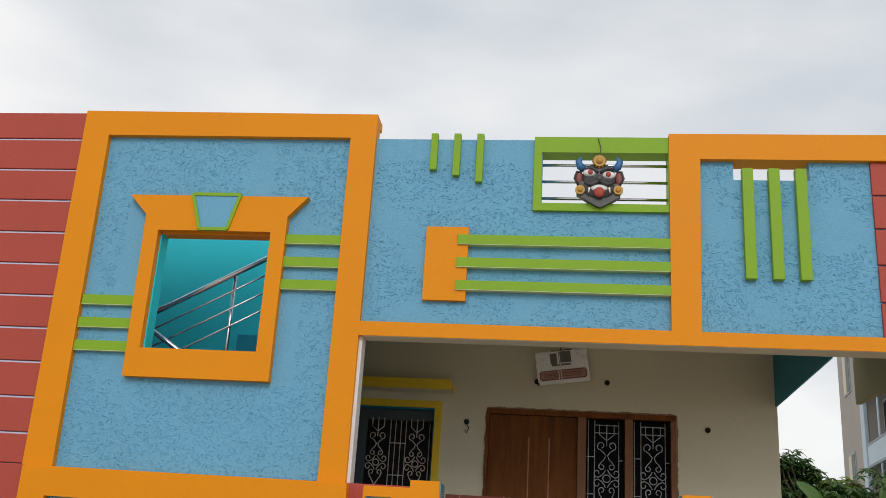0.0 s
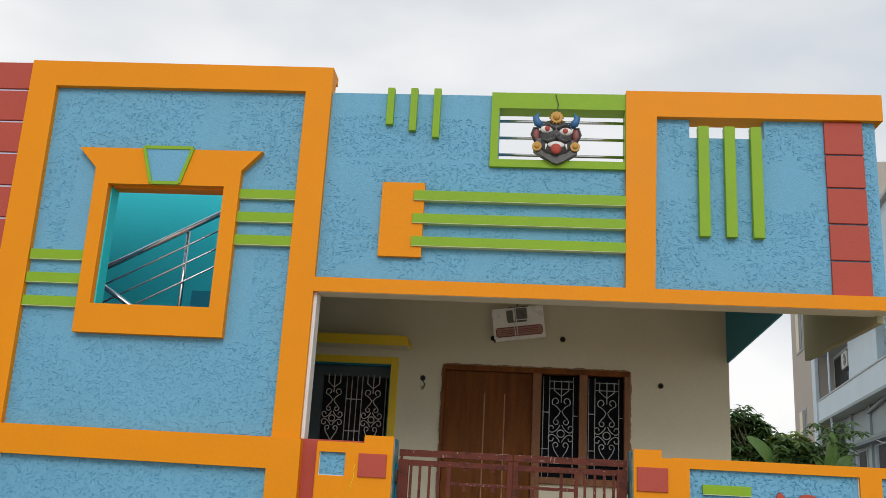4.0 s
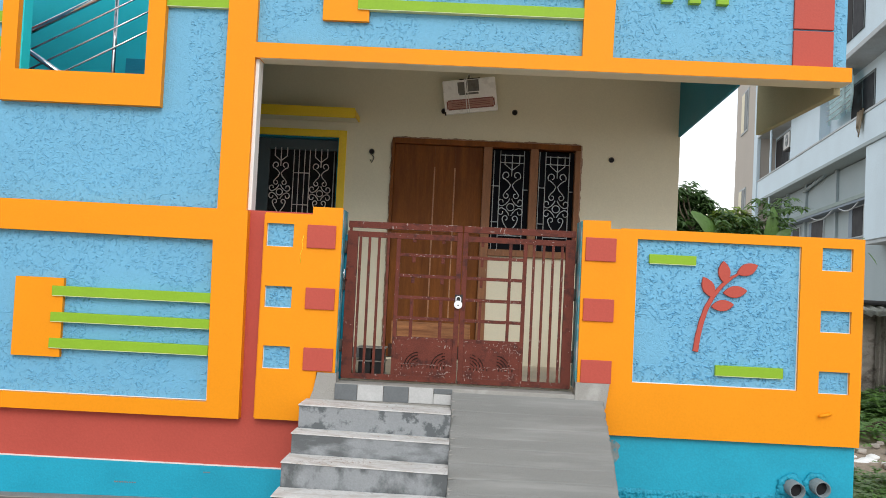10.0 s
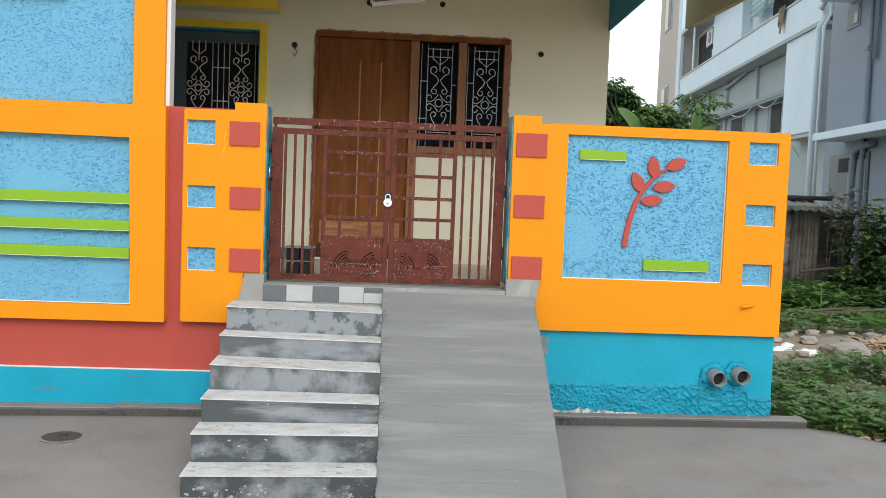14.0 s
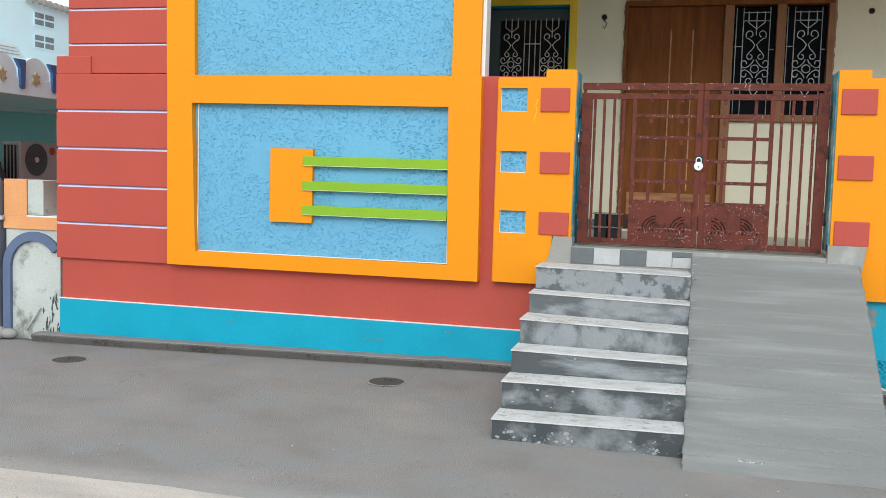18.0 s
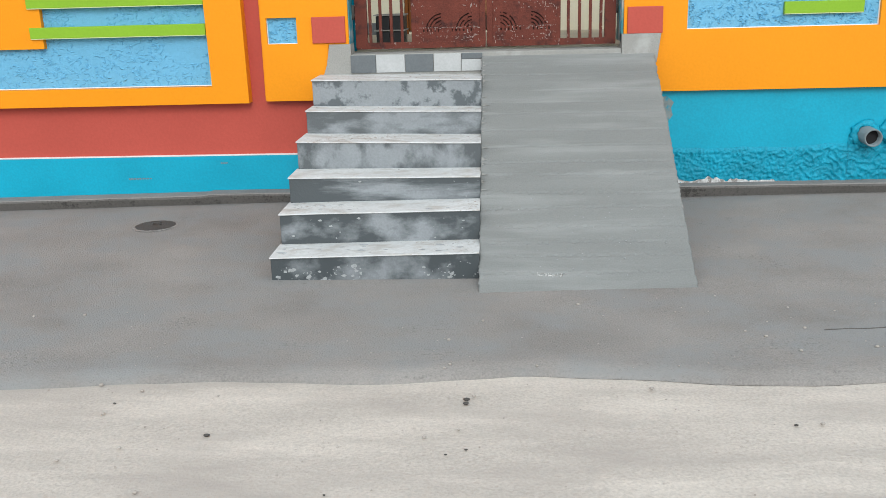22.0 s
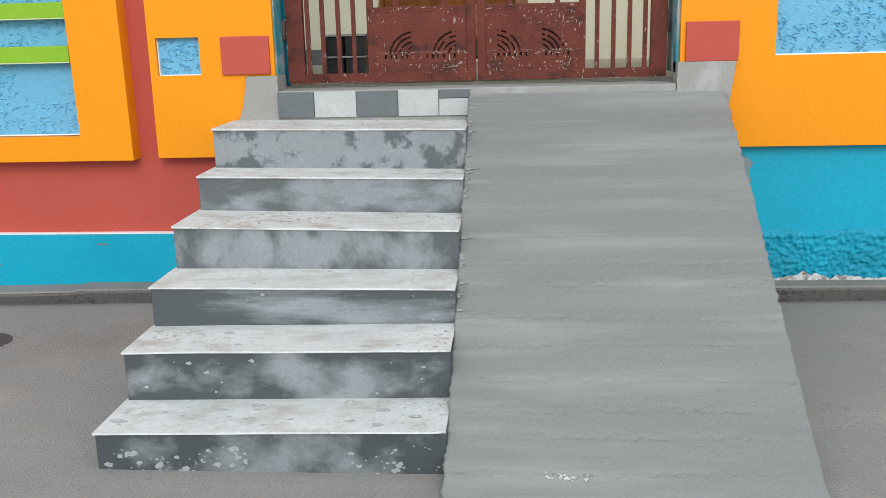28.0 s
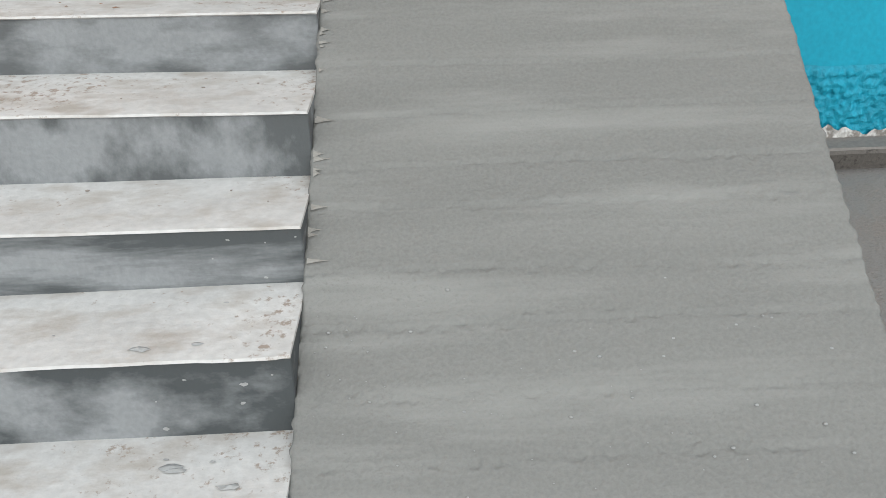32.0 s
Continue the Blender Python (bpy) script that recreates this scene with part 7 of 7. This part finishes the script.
def whorl(spots, p, n, length, width, up=0.2, droop=0.25):
    a0 = rnd(0, 6.28)
    for k in range(n):
        a = a0 + 6.28 * k / n + rnd(-0.3, 0.3)
        spots.append((p, (math.cos(a), math.sin(a), up + rnd(-0.3, 0.3)), length * rnd(0.7, 1.15), width * rnd(0.8, 1.2), droop * rnd(0.4, 1.6)))


mg = thing("mango_tree", (3.9, 7.4, 0.0), "young mango tree with whorls of long dark leaves", "tree")
tips = []
bm = B()
tube(bm, [(3.9, 7.4, 0.0), (3.88, 7.4, 0.9), (3.95, 7.42, 1.8), (3.9, 7.4, 2.4)], [0.10, 0.085, 0.07, 0.05], 8)
part("trunk", bm, BARK, mg)
for k in range(26):
    a = 2 * math.pi * k / 26 + rnd(-0.2, 0.2)
    z0 = rnd(1.7, 2.5)
    reach, rise = rnd(0.5, 1.25), rnd(0.25, 1.15)
    end = (3.9 + reach * math.cos(a), 7.4 + reach * math.sin(a), z0 + rise)
    midp = (3.9 + reach * 0.5 * math.cos(a), 7.4 + reach * 0.5 * math.sin(a), z0 + rise * 0.65)
    part("limb", tube(B(), [(3.9, 7.4, z0 - 0.2), midp, end], [0.035, 0.02, 0.008], 6), BARK, mg)
    tips += [end, midp]
sp_d, sp_m = [], []
for e in tips:
    for k in range(20):
        p = (e[0] + rnd(-0.3, 0.3), e[1] + rnd(-0.28, 0.28), e[2] + rnd(-0.2, 0.25))
        whorl(sp_d if random.random() < 0.6 else sp_m, p, 9, 0.17, 0.045, 0.15, 0.4)
sp_o = []
for k in range(420):
    a, c, r = rnd(0, 6.28), rnd(-1, 1), rnd(0.3, 1.0) ** 0.4
    q = math.sqrt(1 - c * c)
    whorl(sp_o, (4.18 + 0.36 * r * q * math.cos(a), 7.1 + 0.35 * r * q * math.sin(a), 2.98 + 0.38 * r * c), 9, 0.125, 0.036, 0.2, 0.4)
for k in range(420):
    a, c, r = rnd(0, 6.28), rnd(-1, 1), rnd(0.2, 1.0) ** 0.4
    q = math.sqrt(1 - c * c)
    whorl(sp_d if k % 2 else sp_m, (3.66 + 0.40 * r * q * math.cos(a), 7.4 + 0.38 * r * q * math.sin(a), 3.16 + 0.48 * r * c), 8, 0.15, 0.040, 0.2, 0.4)
leaves("crown", LEAF_MANGO, sp_d, "dark glossy mango leaves", "tree", mg)
leaves("crown", LEAF, sp_m, "younger green mango leaves", "tree", mg)
leaves("crown", LEAF_OLIVE, sp_o, "bright olive young leaves", "tree", mg)
sx = [(3.38, 7.0, 3.62), (3.46, 7.1, 3.72), (3.32, 7.0, 3.55)]
sp = []
for p in sx:
    part("limb", tube(B(), [(3.7, 7.2, 2.8), (p[0] + 0.05, p[1], p[2] - 0.3), p], [0.02, 0.012, 0.006], 5), BARK, mg)
    for k in range(5):
        whorl(sp, (p[0] + rnd(-0.1, 0.1), p[1] + rnd(-0.1, 0.1), p[2] - 0.05 + rnd(-0.12, 0.08)), 8, 0.22, 0.05, 0.2, 0.35)
leaves("crown", LEAF_MANGO, sp, "dark glossy mango leaves", "tree", mg)


def banana(x, y, base, fronds):
    """A stalk with broad blades; each from its foot to its tip, with a half width and a seed for the tears."""
    bn = thing("banana_plant", (x, y, 0.0), "banana plant with broad torn pale green leaves", "plant", "banana plants")
    part("stalk", tube(B(), [(x, y, 0), (x + 0.02, y, base * 0.6), (x, y, base)], [0.11, 0.09, 0.05], 8), LEAF_MID, bn)
    for foot, tip, width, seed in fronds:
        foot, tip = Vector(foot), Vector(tip)
        way = tip - foot
        side = way.cross(Vector((0.35, -1.0, 0.45))).normalized()
        lift = side.cross(way).normalized()
        bm = B()
        n = 30
        for sgn in (-1, 1):
            rows = []
            for i in range(n + 1):
                t = i / n
                w = width * (math.sin(math.pi * min(0.985, 0.10 + t * 0.90)) ** 0.55) * (0.92 + 0.12 * noise.noise((i * 0.45, seed, sgn)))
                tear = noise.noise((i * 1.9, seed * 3.0, sgn * 5.0)) > 0.42
                mid = foot + way * t + lift * (0.10 * way.length * math.sin(math.pi * t)) - Vector((0, 0, 0.16 * way.length * t * t))
                rows.append([bm.verts.new(mid + side * sgn * w * q * (0.62 if tear and q > 0.6 else 1.0) + lift * w * (0.30 * q - 0.42 * q * q) + lift * 0.010 * noise.noise((i * 1.1, q * 3, seed))) for q in (0.0, 0.35, 0.7, 1.0)])
            for p, q in zip(rows, rows[1:]):
                for k in range(3):
                    f = bm.faces.new((p[k], q[k], q[k + 1], p[k + 1]))
                    f.smooth = True
        bmesh.ops.recalc_face_normals(bm, faces=bm.faces)
        blade = part("frond", bm, LEAF_BANANA, bn, "broad banana leaf")
        rib = [foot + way * (i / 10) + lift * (0.10 * way.length * math.sin(math.pi * i / 10) - 0.006) - Vector((0, 0, 0.16 * way.length * (i / 10) ** 2)) for i in range(11)]
        part("midrib", tube(B(), rib, [0.012 - 0.001 * i for i in range(11)], 6), LEAF_LIGHT, blade)


LEAF_BANANA = leaf_mat("banana_leaf", (0.11, 0.205, 0.055), 0.35)
banana(3.80, 6.4, 2.70, [((3.78, 6.35, 2.72), (3.36, 6.25, 3.30), 0.125, 1), ((3.80, 6.4, 2.6), (4.05, 6.6, 3.02), 0.11, 2), ((3.80, 6.4, 2.55), (3.5, 6.1, 2.85), 0.11, 3)])
banana(4.46, 6.3, 2.65, [((4.46, 6.28, 2.65), (4.53, 6.2, 3.42), 0.125, 4), ((4.48, 6.3, 2.6), (4.80, 6.25, 3.08), 0.13, 5), ((4.45, 6.3, 2.6), (4.25, 6.2, 3.05), 0.09, 6)])

bs = thing("shrub", (9.0, 9.0, 0.1), "tall straggly shrub with dusty green leaves beside the shed", "shrub")
sp_d, sp_m = [], []
for k in range(46):
    a, r = rnd(0, 6.28), rnd(0.1, 1.05)
    top = (9.0 + r * math.cos(a), 8.95 + 0.8 * r * math.sin(a), rnd(0.6, 2.15) - 0.45 * r)
    part("stem", tube(B(), [(9.0 + rnd(-0.2, 0.2), 8.95 + rnd(-0.2, 0.2), 0.1), ((9.0 + top[0]) / 2, (8.95 + top[1]) / 2, top[2] * 0.6), top], [0.015, 0.01, 0.005], 5), BARK, bs)
    for q in range(40):
        s_ = rnd(0.25, 1.05)
        p = (9.0 + (top[0] - 9.0) * s_ + rnd(-0.16, 0.16), 8.95 + (top[1] - 8.95) * s_ + rnd(-0.16, 0.16), 0.1 + (top[2] - 0.1) * s_ + rnd(-0.1, 0.1))
        whorl(sp_d if random.random() < 0.55 else sp_m, p, 5, 0.17, 0.085, 0.25, 0.3)
leaves("foliage", LEAF_DUSTY, sp_d, "dusty green shrub leaves", "shrub", bs)
leaves("foliage", LEAF_MID, sp_m, "green shrub leaves", "shrub", bs)
b2 = thing("flowering_weed", (8.2, 8.9, 0.1), "tall pale weed with feathery flower heads", "weed")
sp = []
for k in range(6):
    x, y, h = 8.1 + rnd(-0.25, 0.45), 8.9 + rnd(-0.15, 0.2), rnd(1.8, 2.3)
    part("stem", tube(B(), [(x, y, 0.1), (x + rnd(-0.05, 0.1), y, h * 0.6), (x + rnd(0, 0.25), y, h)], [0.008, 0.006, 0.003], 5), BARK, b2)
    for q in range(22):
        whorl(sp, (x + rnd(-0.08, 0.25), y + rnd(-0.1, 0.1), h + rnd(-0.5, 0.05)), 6, 0.10, 0.04, 0.2, 0.2)
heads = leaves("flower_head", mat("dusty_flower", (0.26, 0.28, 0.20), 0.8, 0.2, 5, 0.1, 40), sp, "dusty pale flower heads", "weed", b2)
tagged(heads, kind="stuff")
vn = thing("creeper", (3.5, 1.2, 0.0), "thin creeper with pointed leaves rising behind the wall end", "plant")
part("stem", tube(B(), [(3.5, 1.2, 0.0), (3.45, 1.2, 1.2), (3.42, 1.2, 2.1), (3.58, 1.2, 2.45), (3.74, 1.2, 2.55)], [0.010, 0.008, 0.007, 0.005, 0.003], 5), LEAF_MID, vn)
sp = [((3.42 + 0.07 * k, 1.2, 2.20 + 0.05 * k - (0.03 if k > 3 else 0)), (0.6 + rnd(-0.3, 0.3), rnd(-0.4, 0.1), -0.6 if k % 2 else 0.4), 0.13, 0.05, 0.2) for k in range(6)]
sp += [((3.44, 1.2, 1.5 + 0.09 * k), (0.7, rnd(-0.5, 0.2), rnd(-0.5, 0.3)), 0.12, 0.05, 0.2) for k in range(7)]
leaves("foliage", LEAF, sp, "pointed dark leaves", "plant", vn)
sg = thing("seedling", (6.4, 5.9, 0.1), "young plant with large pale oval leaves", "plant")
part("stem", tube(B(), [(6.40, 5.9, 0.0), (6.42, 5.9, 0.35), (6.40, 5.9, 0.72)], [0.016, 0.012, 0.008], 6), LEAF_MID, sg)
sp = []
for z, k, size in ((0.12, 4, 0.26), (0.26, 4, 0.25), (0.42, 3, 0.22), (0.58, 3, 0.18), (0.70, 3, 0.15)):
    whorl(sp, (6.40, 5.9, z), k, size, size * 0.62, rnd(0.3, 0.9), 0.25)
leaves("foliage", LEAF_LIGHT, sp, "pale oval leaves", "plant", sg)


def weeds(name, n, area, h, size, material, label):
    spots = []
    x0, x1, y0, y1 = area
    while len(spots) < n:
        x, y = rnd(x0, x1), rnd(y0, y1)
        if y < -0.7 * (x - 3.5) + 0.05 or noise.noise((x * 1.1, y * 1.1, 2)) < -0.15:
            continue
        base = 0.02 + 0.10 * min(max(y, 0), 4) / 4
        z = base + h * rnd(0.05, 1.0) * (0.6 + 0.8 * abs(noise.noise((x * 1.7, y * 1.7, 6))))
        whorl(spots, (x, y, z), 5, size, size * 0.5, 0.3, 0.2)
    ob = leaves(name, material, spots, label, "weeds")
    return tagged(ob, kind="stuff")


weeds("weeds", 12000, (3.45, 7.0, -0.3, 2.45), 0.24, 0.075, LEAF_MID, "low dark green weeds over the plot")
weeds("weeds", 9000, (3.45, 7.0, -0.3, 2.45), 0.28, 0.07, LEAF_DUSTY, "low green weeds over the plot")
weeds("weeds", 9000, (5.0, 10.0, 7.2, 9.2), 0.40, 0.13, LEAF, "thick dark weeds behind the rubble")
weeds("weeds", 5000, (5.0, 10.0, 7.2, 9.2), 0.44, 0.12, LEAF_MID, "thick green weeds behind the rubble")
weeds("weeds", 5500, (4.6, 10.0, 5.4, 7.3), 0.22, 0.10, LEAF_MID, "green weeds creeping over the rubble")
weeds("weeds", 700, (4.4, 9.0, 3.0, 7.0), 0.10, 0.06, LEAF_MID, "sparse weeds among the rubble")
sp = []
for k in range(420):
    s = rnd(0, 1)
    x = 3.55 + 2.3 * s
    y = -0.70 * (x - 3.5) + rnd(-0.12, 0.35)
    whorl(sp, (x, y, rnd(0.0, 0.05)), 1, rnd(0.10, 0.26), 0.06, 0.0, 0.05)
for k in range(60):
    whorl(sp, (rnd(5.9, 6.8), rnd(3.2, 3.8), rnd(0.12, 0.25)), 2, 0.3, 0.08, 0.1, 0.1)
tagged(leaves("dry_leaf_litter", STRAW, sp, "curled dry brown leaves along the apron edge", "litter"), kind="stuff")
cb = tagged(part("overhead_cable", tube(B(), [(7.9, 9.4, 1.80), (8.6, 9.0, 1.72), (9.2, 8.6, 1.74), (10.0, 8.2, 1.82)], 0.012, 5), BLACK), "sagging black cable across the plot", "cable")

# ---- grit on the cement ----
sp = B()
for k in range(240):
    x, y = rnd(-3.5, 3.0), rnd(-4.2, -2.1)
    if -2.05 < y:
        continue
    r = 0.003 + 0.006 * random.random() ** 3
    z = ground_z(x, y) if y > -3.05 else -0.022
    ball(sp, x, y, z + r * 0.4, r * 1.2, r, r * 0.7, 5)
tagged(part("grit", sp, RUBBLE), "loose grit and small stones on the cement", "grit", kind="stuff")
sp = B()
for i, (y, z, _) in enumerate(STEPS):
    for k in range(5):
        r = 0.0015 + 0.0025 * random.random() ** 2
        ball(sp, rnd(-1.08, 0.0), y + 0.03 + 0.22 * random.random(), z + 0.002, r * 1.6, r, r * 0.6, 5)
tagged(part("grit", sp, RUBBLE), "crumbs of mortar on the step treads", "grit", kind="stuff")
bm = B()
for k in range(26):
    x = 0.325 + 0.17 * random.random() ** 0.8
    y = -1.905 + 0.022 * random.random() + 0.006 * math.sin(x * 25)
    ball(bm, x, y, ramp_profile(y) + 0.003, 0.012 * random.random() ** 2 + 0.003, 0.004 + 0.004 * random.random(), 0.003, 6)
tagged(part("mortar_splash", bm, LIME), "dried white mortar splash at the foot of the ramp", "splash", kind="stuff")

bm = B()
for k in range(110):
    y = -1.25 - 0.66 * random.random() ** 0.7
    x = 0.05 + 1.05 * random.random() ** 1.7
    r = 0.0012 + 0.0030 * random.random() ** 3
    ball(bm, x, y, ramp_profile(y) + 0.004, r * 1.4, r, r * 0.7, 5)
tagged(part("ramp_crumbs", bm, CHIP), "pale mortar crumbs scattered on the ramp foot", "crumbs", kind="stuff")
bm = B()
for k in range(70):
    x, y = rnd(-4.5, 4.0), rnd(-5.6, -3.2)
    r = 0.004 + 0.010 * random.random() ** 3
    ball(bm, x, y, -0.024 + r * 0.3, r * 1.5, r, r * 0.6, 5)
tagged(part("road_pebbles", bm, IRON), "dark pebbles and dry bits on the road", "pebbles", kind="stuff")

CRACK = mat("crack_shadow", (0.10, 0.09, 0.08), 0.9, 0.2, 9, 0.2, 60)
for k, (x, y, l) in enumerate(((1.62, -2.6, 0.9),)):
    pts = [(x + l * i / 9, y + 0.03 * noise.noise((i * 0.9, k, 0)) + (0.012 * i if y > -3 else 0), (-0.0235 if y < -3.05 else ground_z(x + l * i / 9, y) + 0.001)) for i in range(10)]
    tagged(part("crack", tube(B(), pts, 0.0030, 4), CRACK), "hairline crack in the cement surface", "crack", "cement cracks", "stuff")
